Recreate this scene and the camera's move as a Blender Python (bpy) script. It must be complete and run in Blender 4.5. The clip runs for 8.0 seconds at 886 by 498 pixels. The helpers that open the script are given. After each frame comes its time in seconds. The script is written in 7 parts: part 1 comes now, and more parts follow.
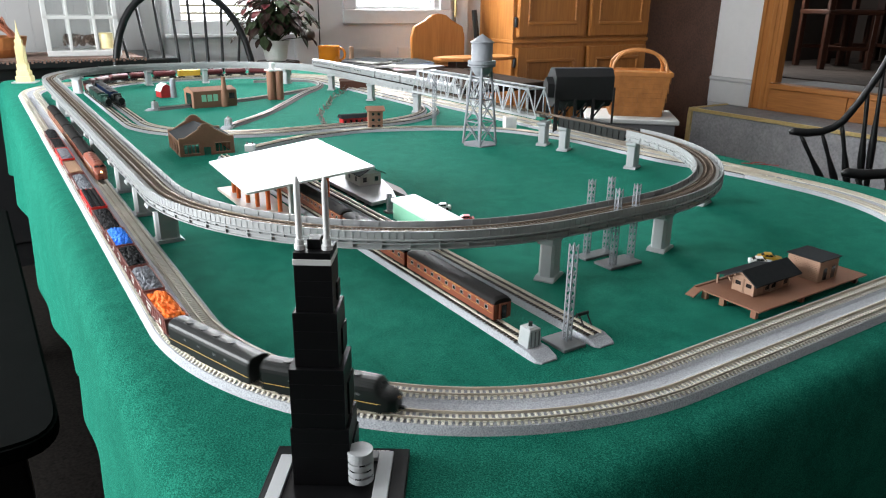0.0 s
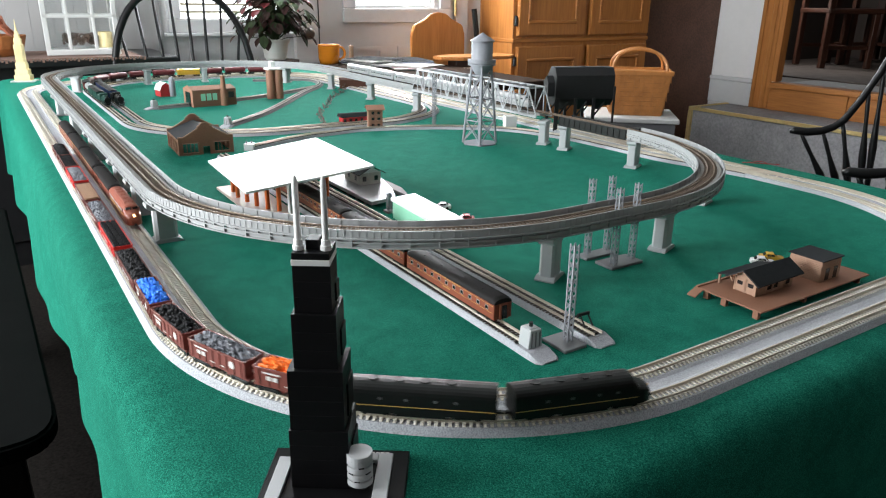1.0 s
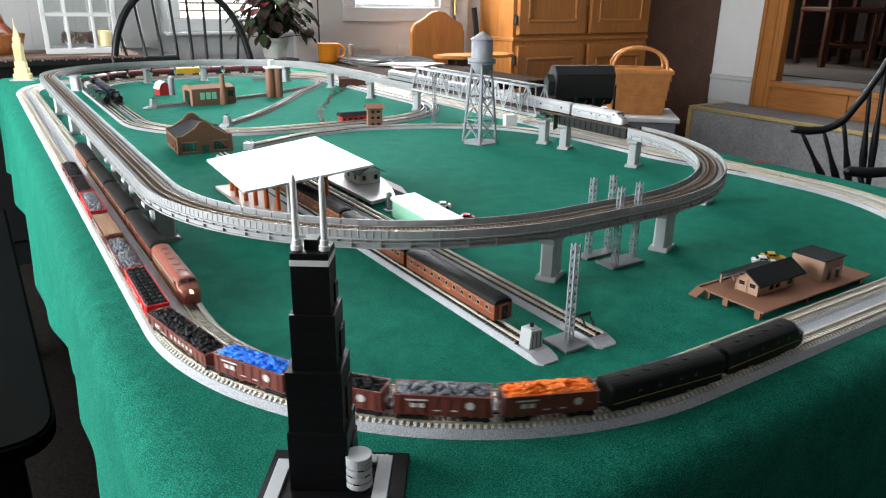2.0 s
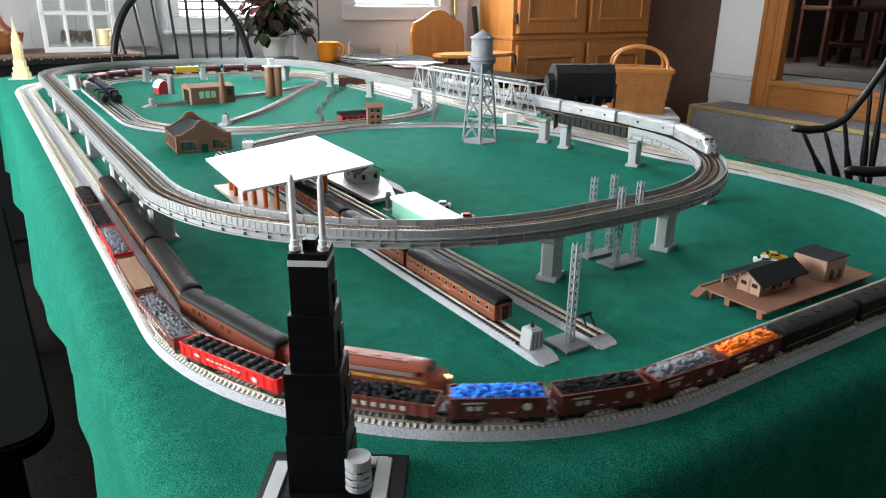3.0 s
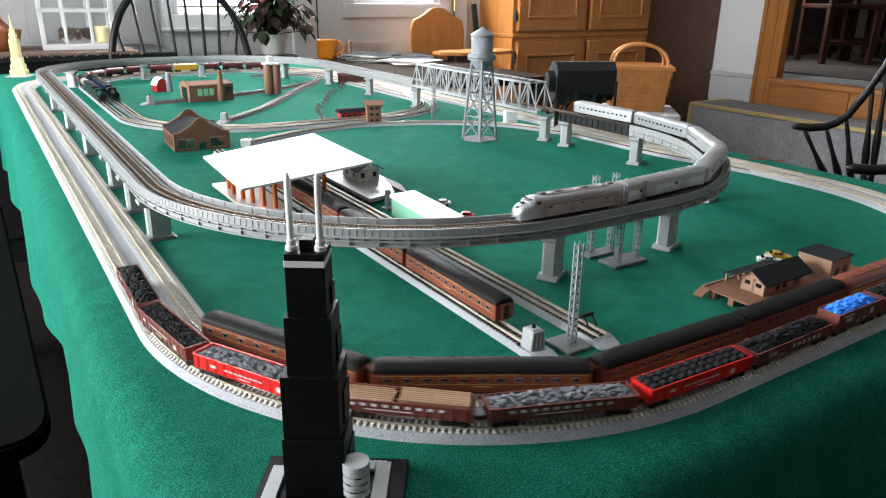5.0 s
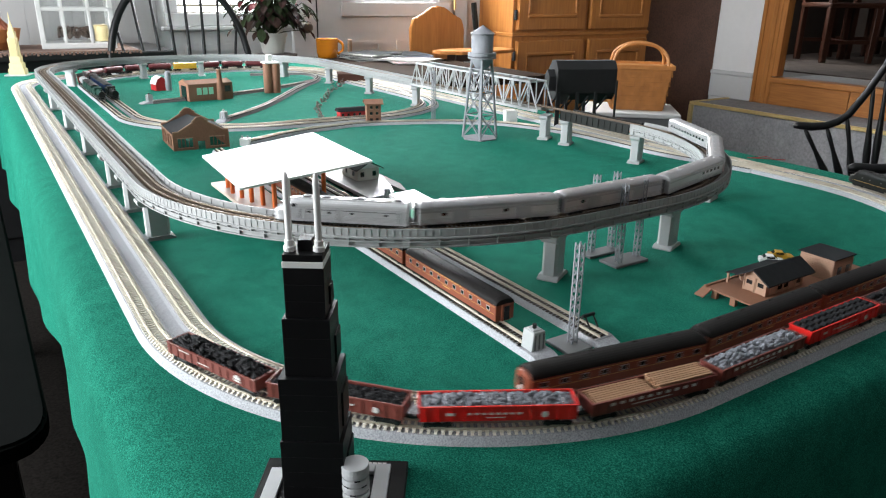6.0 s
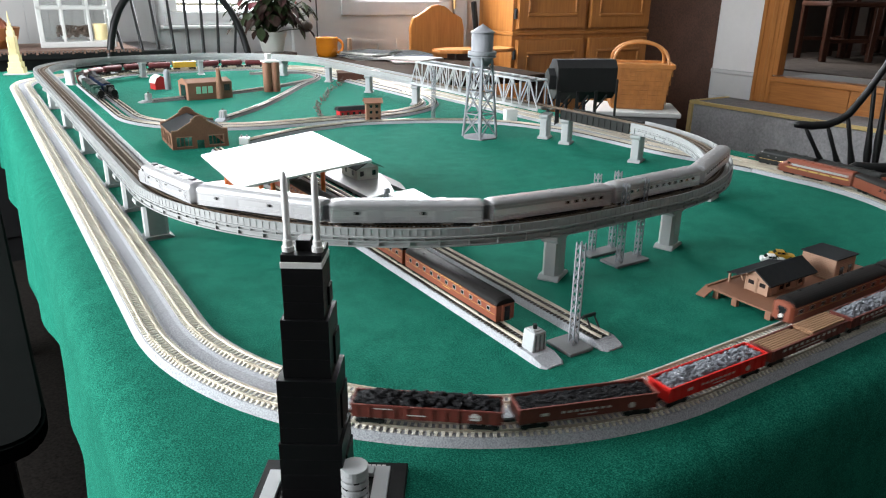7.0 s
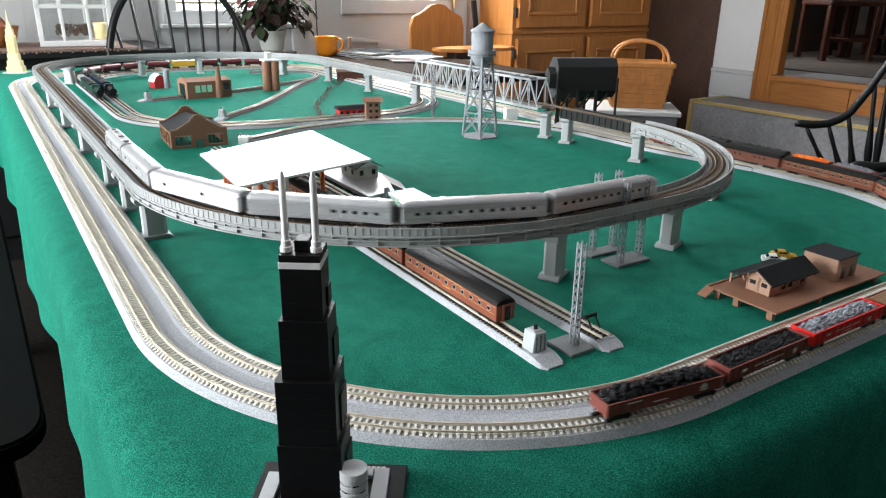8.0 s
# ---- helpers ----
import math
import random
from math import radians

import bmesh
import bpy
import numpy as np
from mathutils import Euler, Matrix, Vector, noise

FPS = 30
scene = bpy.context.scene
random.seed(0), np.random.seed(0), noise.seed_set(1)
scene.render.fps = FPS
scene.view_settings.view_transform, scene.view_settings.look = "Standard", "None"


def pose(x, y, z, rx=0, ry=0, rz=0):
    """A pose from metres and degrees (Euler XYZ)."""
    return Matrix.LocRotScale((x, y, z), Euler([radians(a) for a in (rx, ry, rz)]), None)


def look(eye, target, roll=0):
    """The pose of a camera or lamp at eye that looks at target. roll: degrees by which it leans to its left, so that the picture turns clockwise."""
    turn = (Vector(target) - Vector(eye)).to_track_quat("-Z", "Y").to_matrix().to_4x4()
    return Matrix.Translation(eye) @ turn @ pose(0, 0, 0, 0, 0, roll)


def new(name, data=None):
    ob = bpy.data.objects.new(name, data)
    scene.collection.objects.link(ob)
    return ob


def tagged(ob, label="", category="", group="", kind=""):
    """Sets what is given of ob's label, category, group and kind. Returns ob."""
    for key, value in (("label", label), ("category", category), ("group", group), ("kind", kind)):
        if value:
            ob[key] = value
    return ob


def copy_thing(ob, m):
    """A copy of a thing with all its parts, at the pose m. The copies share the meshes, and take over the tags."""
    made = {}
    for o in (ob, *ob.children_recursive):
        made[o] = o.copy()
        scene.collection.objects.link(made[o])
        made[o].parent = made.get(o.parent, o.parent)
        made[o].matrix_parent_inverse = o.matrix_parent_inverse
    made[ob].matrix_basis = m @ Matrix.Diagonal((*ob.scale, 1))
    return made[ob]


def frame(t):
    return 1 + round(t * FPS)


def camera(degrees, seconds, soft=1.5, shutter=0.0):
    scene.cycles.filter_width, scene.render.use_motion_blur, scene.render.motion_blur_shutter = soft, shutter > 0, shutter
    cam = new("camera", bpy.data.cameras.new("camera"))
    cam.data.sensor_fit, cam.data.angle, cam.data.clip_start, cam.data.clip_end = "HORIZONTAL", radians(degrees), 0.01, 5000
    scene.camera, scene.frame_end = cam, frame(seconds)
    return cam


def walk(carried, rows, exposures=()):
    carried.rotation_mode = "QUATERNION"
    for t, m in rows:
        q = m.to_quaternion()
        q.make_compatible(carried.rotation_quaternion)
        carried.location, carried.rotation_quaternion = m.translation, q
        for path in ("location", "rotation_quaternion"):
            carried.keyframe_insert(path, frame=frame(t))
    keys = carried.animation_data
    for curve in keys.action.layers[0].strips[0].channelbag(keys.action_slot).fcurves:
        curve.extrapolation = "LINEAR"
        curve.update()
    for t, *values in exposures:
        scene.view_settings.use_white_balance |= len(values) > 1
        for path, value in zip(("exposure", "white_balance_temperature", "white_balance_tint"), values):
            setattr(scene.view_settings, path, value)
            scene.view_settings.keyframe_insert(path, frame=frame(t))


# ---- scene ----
from mathutils.geometry import tessellate_polygon

cam = camera(64.29, 8.0, soft=1.15, shutter=0.5)
walk(cam, [
    (0.0, pose(-0.0093, -0.0154, 0.2809, 70.571, -0.741, -32.704)),
    (2.0, pose(-0.0047, -0.0078, 0.2792, 70.416, -0.755, -32.721)),
    (4.0, pose(0.0000, 0.0000, 0.2772, 70.258, -0.769, -32.750)),
    (6.0, pose(0.0045, 0.0075, 0.2754, 70.099, -0.783, -32.778)),
    (8.0, pose(0.0086, 0.0142, 0.2739, 69.944, -0.799, -32.796)),
], exposures=[(0.0, 0.07), (4.0, 0.08), (8.0, 0.14)])

# ---- world and light ----
FLOOR, CEIL = -0.74, 1.72
WEST, EAST, SOUTH, NORTH = -1.9, 4.455, -2.6, 3.6
world = bpy.data.worlds.new("world")
scene.world = world
world.use_nodes = True
wn = world.node_tree.nodes
sky = wn.new("ShaderNodeTexSky")
sky.sky_type, sky.sun_disc = "NISHITA", False
sky.sun_elevation, sky.sun_rotation = radians(35), radians(-60)
wn["Background"].inputs["Strength"].default_value = 0.12
world.node_tree.links.new(sky.outputs[0], wn["Background"].inputs["Color"])


def area(name, eye, target, sx, sy, watts, colour=(1, 1, 1)):
    d = bpy.data.lights.new(name, "AREA")
    d.shape, d.size, d.size_y, d.energy, d.color = "RECTANGLE", sx, sy, watts, colour
    ob = new(name, d)
    ob.matrix_world = look(eye, target)
    return ob


sun = bpy.data.lights.new("sun", "SUN")
sun.energy, sun.angle, sun.color = 1.0, radians(12), (1.0, 0.96, 0.9)
sun_ob = new("sun", sun)
sun_ob.matrix_world = look((-4, 3, 5), (0, 0, 0))
COOL = (0.93, 0.97, 1.0)
area("window_light_west", (WEST + 0.04, 1.75, 0.55), (3.0, 1.6, 0.2), 1.9, 1.3, 172, COOL)
area("window_light_door", (1.98, NORTH - 0.015, 0.72), (1.9, 0.0, 0.0), 0.5, 0.85, 62, COOL)
area("window_light_dining", (EAST + 1.2, 4.06, 0.66), (6.0, 2.0, -0.3), 0.34, 0.85, 22, COOL)
area("window_light_north", (1.12, NORTH - 0.015, 0.82), (1.0, 0.0, 0.0), 0.52, 1.2, 62, COOL)

# ---- materials ----


def material(name, colour, rough=0.5, metal=0.0, grain=0.0, scale=40.0, bump=0.0, bump_scale=200.0, coat=0.0, sheen=0.0, tint=(1, 1, 1),
             vary=0.0, second=None, second_scale=6.0, spec=0.5, stretch=(1, 1, 1)):
    m = bpy.data.materials.new(name)
    m.use_nodes = True
    n, l = m.node_tree.nodes, m.node_tree.links
    b = n["Principled BSDF"]
    b.inputs["Roughness"].default_value, b.inputs["Metallic"].default_value = rough, metal
    b.inputs["Coat Weight"].default_value, b.inputs["Sheen Weight"].default_value = coat, sheen
    b.inputs["Specular IOR Level"].default_value = spec
    b.inputs["Sheen Tint"].default_value, b.inputs["Sheen Roughness"].default_value = (*tint, 1), 0.4
    tc = n.new("ShaderNodeTexCoord")
    mp = n.new("ShaderNodeMapping")
    mp.inputs["Scale"].default_value = stretch
    l.new(tc.outputs["Object"], mp.inputs["Vector"])
    na = n.new("ShaderNodeTexNoise")
    na.inputs["Scale"].default_value, na.inputs["Detail"].default_value = scale, 6
    l.new(mp.outputs[0], na.inputs["Vector"])
    nb = n.new("ShaderNodeTexNoise")
    nb.inputs["Scale"].default_value, nb.inputs["Detail"].default_value = second_scale, 3
    l.new(mp.outputs[0], nb.inputs["Vector"])
    mix = n.new("ShaderNodeMixRGB")
    mix.inputs[1].default_value = (*colour, 1)
    mix.inputs[2].default_value = (*(second or [c * 0.6 for c in colour]), 1)
    fac = n.new("ShaderNodeMath")
    fac.operation, fac.inputs[1].default_value = "MULTIPLY", 1.0
    add = n.new("ShaderNodeMath")
    add.operation = "MULTIPLY_ADD"
    ra = n.new("ShaderNodeMapRange")
    ra.inputs[1].default_value, ra.inputs[2].default_value = 0.35, 0.7
    l.new(na.outputs[0], ra.inputs[0])
    rb = n.new("ShaderNodeMapRange")
    rb.inputs[1].default_value, rb.inputs[2].default_value = 0.35, 0.7
    l.new(nb.outputs[0], rb.inputs[0])
    l.new(ra.outputs[0], add.inputs[0])
    add.inputs[1].default_value = grain
    sm = n.new("ShaderNodeMath")
    sm.operation, sm.inputs[1].default_value = "MULTIPLY", vary
    l.new(rb.outputs[0], sm.inputs[0])
    l.new(sm.outputs[0], add.inputs[2])
    l.new(add.outputs[0], mix.inputs[0])
    l.new(mix.outputs[0], b.inputs["Base Color"])
    rr = n.new("ShaderNodeMapRange")
    rr.inputs[3].default_value, rr.inputs[4].default_value = max(rough - 0.06, 0.02), min(rough + 0.08, 1)
    l.new(nb.outputs[0], rr.inputs[0])
    l.new(rr.outputs[0], b.inputs["Roughness"])
    if bump:
        nc = n.new("ShaderNodeTexNoise")
        nc.inputs["Scale"].default_value, nc.inputs["Detail"].default_value = bump_scale, 4
        l.new(mp.outputs[0], nc.inputs["Vector"])
        bu = n.new("ShaderNodeBump")
        bu.inputs["Strength"].default_value, bu.inputs["Distance"].default_value = bump, 0.2 / bump_scale
        l.new(nc.outputs[0], bu.inputs["Height"])
        l.new(bu.outputs[0], b.inputs["Normal"])
    return m


def glow(name, colour, strength):
    m = bpy.data.materials.new(name)
    m.use_nodes = True
    b = m.node_tree.nodes["Principled BSDF"]
    b.inputs["Base Color"].default_value = (*colour, 1)
    b.inputs["Emission Color"].default_value, b.inputs["Emission Strength"].default_value = (*colour, 1), strength
    return m


def glass_mat(name):
    m = bpy.data.materials.new(name)
    m.use_nodes = True
    b = m.node_tree.nodes["Principled BSDF"]
    b.inputs["Base Color"].default_value = (0.95, 0.97, 0.97, 1)
    b.inputs["Transmission Weight"].default_value, b.inputs["Roughness"].default_value, b.inputs["IOR"].default_value = 1, 0.02, 1.3
    return m


def felt_mat():
    """Matted wool: short crossed fibres, light and dark, over a faint cloudiness, with a napped relief."""
    m = bpy.data.materials.new("green_felt")
    m.use_nodes = True
    n, l = m.node_tree.nodes, m.node_tree.links
    b = n["Principled BSDF"]
    b.inputs["Roughness"].default_value, b.inputs["Specular IOR Level"].default_value = 0.95, 0.05
    b.inputs["Sheen Weight"].default_value, b.inputs["Sheen Tint"].default_value = 0.10, (0.05, 0.8, 0.55, 1)
    tc = n.new("ShaderNodeTexCoord")
    def noise(scale, stretch, turn, lo, hi, detail=2):
        mp = n.new("ShaderNodeMapping")
        mp.inputs["Scale"].default_value, mp.inputs["Rotation"].default_value = stretch, (0, 0, turn)
        l.new(tc.outputs["Object"], mp.inputs["Vector"])
        t = n.new("ShaderNodeTexNoise")
        t.inputs["Scale"].default_value, t.inputs["Detail"].default_value, t.inputs["Distortion"].default_value = scale, detail, 0.6
        l.new(mp.outputs[0], t.inputs["Vector"])
        r = n.new("ShaderNodeMapRange")
        r.inputs[1].default_value, r.inputs[2].default_value = lo, hi
        l.new(t.outputs[0], r.inputs[0])
        return r.outputs[0]
    def math_node(op, a, c):
        k = n.new("ShaderNodeMath")
        k.operation = op
        for i, v in enumerate((a, c)):
            if isinstance(v, float):
                k.inputs[i].default_value = v
            else:
                l.new(v, k.inputs[i])
        return k.outputs[0]
    a = noise(1150, (1.0, 0.6, 1.0), 0.5, 0.34, 0.66)
    c = noise(1350, (0.6, 1.0, 1.0), 0.2, 0.34, 0.66)
    fibre = math_node("MULTIPLY", math_node("ADD", a, c), 0.5)
    cloud = noise(38, (1, 1, 1), 0.0, 0.3, 0.7, 4)
    f = math_node("ADD", math_node("MULTIPLY", fibre, 0.84), math_node("MULTIPLY", cloud, 0.16))
    ramp = n.new("ShaderNodeValToRGB")
    ramp.color_ramp.elements[0].position, ramp.color_ramp.elements[0].color = 0.22, (0.004, 0.066, 0.045, 1)
    ramp.color_ramp.elements[1].position, ramp.color_ramp.elements[1].color = 0.84, (0.029, 0.248, 0.168, 1)
    e = ramp.color_ramp.elements.new(0.52)
    e.color = (0.0088, 0.127, 0.086, 1)
    l.new(f, ramp.inputs[0])
    l.new(ramp.outputs[0], b.inputs["Base Color"])
    bu = n.new("ShaderNodeBump")
    bu.inputs["Strength"].default_value, bu.inputs["Distance"].default_value = 0.8, 0.0004
    l.new(fibre, bu.inputs["Height"])
    l.new(bu.outputs[0], b.inputs["Normal"])
    return m


FELT = felt_mat()
BALLAST = material("ballast", (0.50, 0.51, 0.54), 0.9, grain=0.75, scale=900, bump=0.8, bump_scale=900, second=(0.20, 0.205, 0.225), vary=0.1)
BALLAST_DARK = material("grey_roadbed", (0.20, 0.20, 0.20), 0.9, grain=0.7, scale=800, bump=0.7, bump_scale=900, second=(0.08, 0.08, 0.08))
TIE = material("concrete_tie", (0.80, 0.77, 0.69), 0.75, grain=0.25, scale=300, second=(0.52, 0.46, 0.36), vary=0.2, second_scale=40)
TIE_WOOD = material("brown_tie", (0.06, 0.048, 0.04), 0.8, grain=0.4, scale=300)
RAIL = material("rail_metal", (0.57, 0.52, 0.43), 0.42, 0.6, grain=0.5, scale=60, second=(0.33, 0.27, 0.19))
RAIL_RUST = material("rusty_rail_metal", (0.24, 0.18, 0.13), 0.5, 0.5, grain=0.5, scale=60, second=(0.12, 0.08, 0.055))
RAIL_NICKEL = material("nickel_rail_metal", (0.46, 0.44, 0.41), 0.4, 0.6, grain=0.4, scale=60, second=(0.25, 0.23, 0.20))
CONCRETE = material("grey_plastic_viaduct", (0.335, 0.345, 0.345), 0.5, grain=0.2, scale=120, vary=0.25, second=(0.22, 0.225, 0.225), second_scale=14, bump=0.15, bump_scale=500)
PIER = material("pier_grey_plastic", (0.40, 0.415, 0.42), 0.55, grain=0.2, scale=150, vary=0.2, second=(0.29, 0.30, 0.30), second_scale=25, bump=0.1, bump_scale=600)
DECK = material("viaduct_deck", (0.30, 0.29, 0.275), 0.8, grain=0.5, scale=500, second=(0.13, 0.12, 0.11), bump=0.4, bump_scale=900)
BLACK = material("black_brick_plastic", (0.0045, 0.0045, 0.005), 0.48, grain=0.15, scale=40, vary=0.2, second=(0.008, 0.008, 0.009), spec=0.13)
DARKGREY = material("dark_grey_plastic", (0.14, 0.14, 0.145), 0.4, grain=0.3, scale=100)
LIGHTGREY = material("light_grey_plastic", (0.42, 0.43, 0.44), 0.3, grain=0.1, scale=60, vary=0.1)
WHITE = material("white_plastic", (0.80, 0.80, 0.79), 0.4, grain=0.1, scale=60, second=(0.72, 0.72, 0.7), vary=0.1)
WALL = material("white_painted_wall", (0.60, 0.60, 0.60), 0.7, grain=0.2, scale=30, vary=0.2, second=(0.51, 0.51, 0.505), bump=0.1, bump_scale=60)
# Darkened copy of WALL: tones down strong window light on the boards by colour.
WALLBOARD = material("darkened_white_boarding", (0.31, 0.305, 0.30), 0.7, grain=0.2, scale=30, vary=0.25, second=(0.29, 0.29, 0.285))
# Lightened copy of WALL: puts the east wall's extra brightness into its colour.
EASTWALL = material("lightened_white_paint", (0.80, 0.79, 0.78), 0.7, grain=0.2, scale=30, vary=0.2, second=(0.70, 0.69, 0.68))
CARPET = material("dark_carpet", (0.016, 0.013, 0.011), 0.95, grain=0.9, scale=160, bump=0.9, bump_scale=300, second=(0.003, 0.0025, 0.002), spec=0.1)
STEPCARPET = material("grey_carpet", (0.33, 0.325, 0.335), 0.95, grain=0.55, scale=70, bump=1.0, bump_scale=160, second=(0.15, 0.15, 0.16), vary=0.25, second_scale=9)
OAK = material("honey_oak", (0.46, 0.185, 0.045), 0.4, grain=0.55, scale=14, second=(0.29, 0.098, 0.02), vary=0.3, stretch=(6, 6, 0.5), bump=0.1, bump_scale=40)
OAK_H = material("honey_oak_level", (0.46, 0.185, 0.045), 0.4, grain=0.55, scale=14, second=(0.29, 0.098, 0.02), vary=0.3, stretch=(0.6, 0.6, 8), bump=0.1, bump_scale=40)
DARKWOOD = material("dark_wood", (0.035, 0.014, 0.008), 0.5, grain=0.5, scale=20, second=(0.02, 0.008, 0.004), stretch=(1, 1, 4))
DININGWOOD = material("red_brown_dining_wood", (0.075, 0.026, 0.014), 0.4, grain=0.5, scale=20, second=(0.035, 0.012, 0.007), stretch=(1, 1, 4))
BLACKPAINT = material("black_lacquer", (0.006, 0.006, 0.0065), 0.35, grain=0.3, scale=30, vary=0.2, second=(0.012, 0.012, 0.012), bump=0.05, bump_scale=60, spec=0.25)
BRASS = material("brass_nosing", (0.80, 0.62, 0.28), 0.33, 0.55, grain=0.3, scale=60)
CREAM = material("cream_plastic", (0.66, 0.54, 0.28), 0.5, grain=0.1, scale=80, vary=0.15)
BROWNP = material("brown_plastic", (0.27, 0.125, 0.072), 0.6, grain=0.2, scale=200, vary=0.2, second=(0.19, 0.085, 0.048), bump=0.2, bump_scale=500)
TANP = material("tan_brown_plastic", (0.40, 0.25, 0.175), 0.75, spec=0.15, grain=0.15, scale=200, vary=0.15, second=(0.33, 0.21, 0.15))
BRICKP = material("brick_brown_plastic", (0.27, 0.145, 0.095), 0.8, spec=0.15, grain=0.4, scale=350, vary=0.2, second=(0.17, 0.085, 0.055), bump=0.4, bump_scale=700)
DARKBRICK = material("dark_brown_plastic", (0.11, 0.05, 0.035), 0.8, spec=0.15, grain=0.4, scale=350, second=(0.06, 0.028, 0.02))
ROOFP = material("dark_slate_plastic", (0.028, 0.030, 0.032), 0.9, spec=0.08, grain=0.3, scale=200, bump=0.3, bump_scale=500)
REDP = material("red_plastic", (0.52, 0.02, 0.025), 0.4, grain=0.15, scale=120)
BRIGHTRED = material("bright_red_paint", (0.72, 0.018, 0.014), 0.35, grain=0.15, scale=150, second=(0.5, 0.012, 0.01))
BOXRED = material("boxcar_red_brown", (0.185, 0.040, 0.028), 0.5, grain=0.3, scale=200, second=(0.11, 0.025, 0.018), vary=0.2)
TUSCAN = material("tuscan_red_paint", (0.215, 0.050, 0.021), 0.45, grain=0.2, scale=200, second=(0.12, 0.026, 0.013), vary=0.2)
ORANGEBROWN = material("orange_brown_paint", (0.25, 0.058, 0.028), 0.36, grain=0.15, scale=120, second=(0.18, 0.040, 0.020), vary=0.2)
GOLD = material("gold_stripe", (0.60, 0.36, 0.10), 0.4, grain=0.1, scale=100)
ROOFCAR = material("dark_car_roof", (0.011, 0.010, 0.0098), 0.58, grain=0.3, scale=150, vary=0.3, second=(0.018, 0.016, 0.015), spec=0.11)
LOCOBLACK = material("brunswick_black", (0.007, 0.008, 0.0075), 0.42, grain=0.3, scale=100, vary=0.3, second=(0.012, 0.013, 0.012), spec=0.3)
SILVER = material("silver_fluted_metal", (0.60, 0.60, 0.61), 0.34, 0.75, grain=0.2, scale=80, second=(0.48, 0.48, 0.49), vary=0.2)
SILVERDARK = material("silver_roof", (0.44, 0.44, 0.45), 0.42, 0.6, grain=0.25, scale=100, second=(0.33, 0.33, 0.34))
COAL = material("coal_load", (0.013, 0.013, 0.015), 0.65, grain=0.5, scale=300, second=(0.005, 0.005, 0.006), spec=0.2)
GRAVEL = material("grey_stone_load", (0.22, 0.23, 0.26), 0.6, grain=0.6, scale=250, second=(0.08, 0.085, 0.1))
ORANGELOAD = material("orange_load", (1.0, 0.24, 0.016), 0.6, grain=0.35, scale=250, second=(0.75, 0.14, 0.008))
BLUELOAD = material("blue_load", (0.035, 0.29, 0.95), 0.6, grain=0.3, scale=250, second=(0.015, 0.16, 0.75))
LUMBER = material("lumber", (0.36, 0.20, 0.11), 0.7, grain=0.5, scale=60, second=(0.20, 0.10, 0.05), stretch=(0.3, 4, 4))
WINDOWDARK = material("dark_window", (0.012, 0.012, 0.013), 0.15, grain=0.1, scale=40)
ORANGECOL = material("orange_column", (0.72, 0.145, 0.022), 0.45, grain=0.1, scale=80)
MINT = material("mint_green_plastic", (0.32, 0.72, 0.50), 0.45, grain=0.1, scale=80)
LETTER = material("white_lettering", (0.68, 0.65, 0.62), 0.5, grain=0.2, scale=300)
STEEL = material("grey_steel_plastic", (0.26, 0.27, 0.295), 0.6, 0.0, grain=0.2, scale=120, vary=0.2)
WIRE = material("brown_twig", (0.09, 0.06, 0.045), 0.7, grain=0.4, scale=100)
GLASS = glass_mat("clear_glass")
# Blind slats emit light themselves, standing in for daylight through them.
DAYLIGHT = glow("daylight_glow_blind", (1, 1, 1), 2.2)
HEADLIGHT = glow("lit_headlamp", (1.0, 0.70, 0.30), 4.0)
PANE_GLOW = glow("daylight_beyond_dining_window", (1, 1, 1), 1.4)

# ---- mesh helpers ----


def part(name, bm, mat, parent=None, label="", smooth=False):
    me = bpy.data.meshes.new(name)
    if smooth:
        for f in bm.faces:
            f.smooth = True
    bm.to_mesh(me)
    bm.free()
    me.materials.append(mat)
    ob = new(name, me)
    if parent:
        ob.parent = parent
    if label:
        ob["label"] = label
    return ob


def share(name, me, parent, m):
    ob = new(name, me)
    ob.parent = parent
    ob.matrix_basis = m
    return ob


def thing(name, m, label, category, group="", kind=""):
    e = new(name)
    e.empty_display_size = 0.01
    e.matrix_world = m
    return tagged(e, label, category, group, kind)


def box(bm, x0, x1, y0, y1, z0, z1, bevel=0.0, m=None, seg=1):
    r = bmesh.ops.create_cube(bm, size=1.0)
    v = r["verts"]
    bmesh.ops.scale(bm, vec=(x1 - x0, y1 - y0, z1 - z0), verts=v)
    bmesh.ops.translate(bm, vec=((x0 + x1) / 2, (y0 + y1) / 2, (z0 + z1) / 2), verts=v)
    if bevel:
        e = list({e for q in v for e in q.link_edges})
        r = bmesh.ops.bevel(bm, geom=e, offset=bevel, segments=seg, affect="EDGES", profile=0.5)
        v = list({q for f in r["faces"] for q in f.verts} | {q for q in v if q.is_valid})
    if m is not None:
        bmesh.ops.transform(bm, matrix=m, verts=v)
    return bm


def cyl(bm, p, q, r0, r1=None, seg=12, caps=True):
    p, q = Vector(p), Vector(q)
    d = q - p
    m = Matrix.Translation((p + q) / 2) @ d.to_track_quat("Z", "Y").to_matrix().to_4x4()
    bmesh.ops.create_cone(bm, cap_ends=caps, segments=seg, radius1=r0, radius2=r0 if r1 is None else r1, depth=d.length, matrix=m)
    return bm


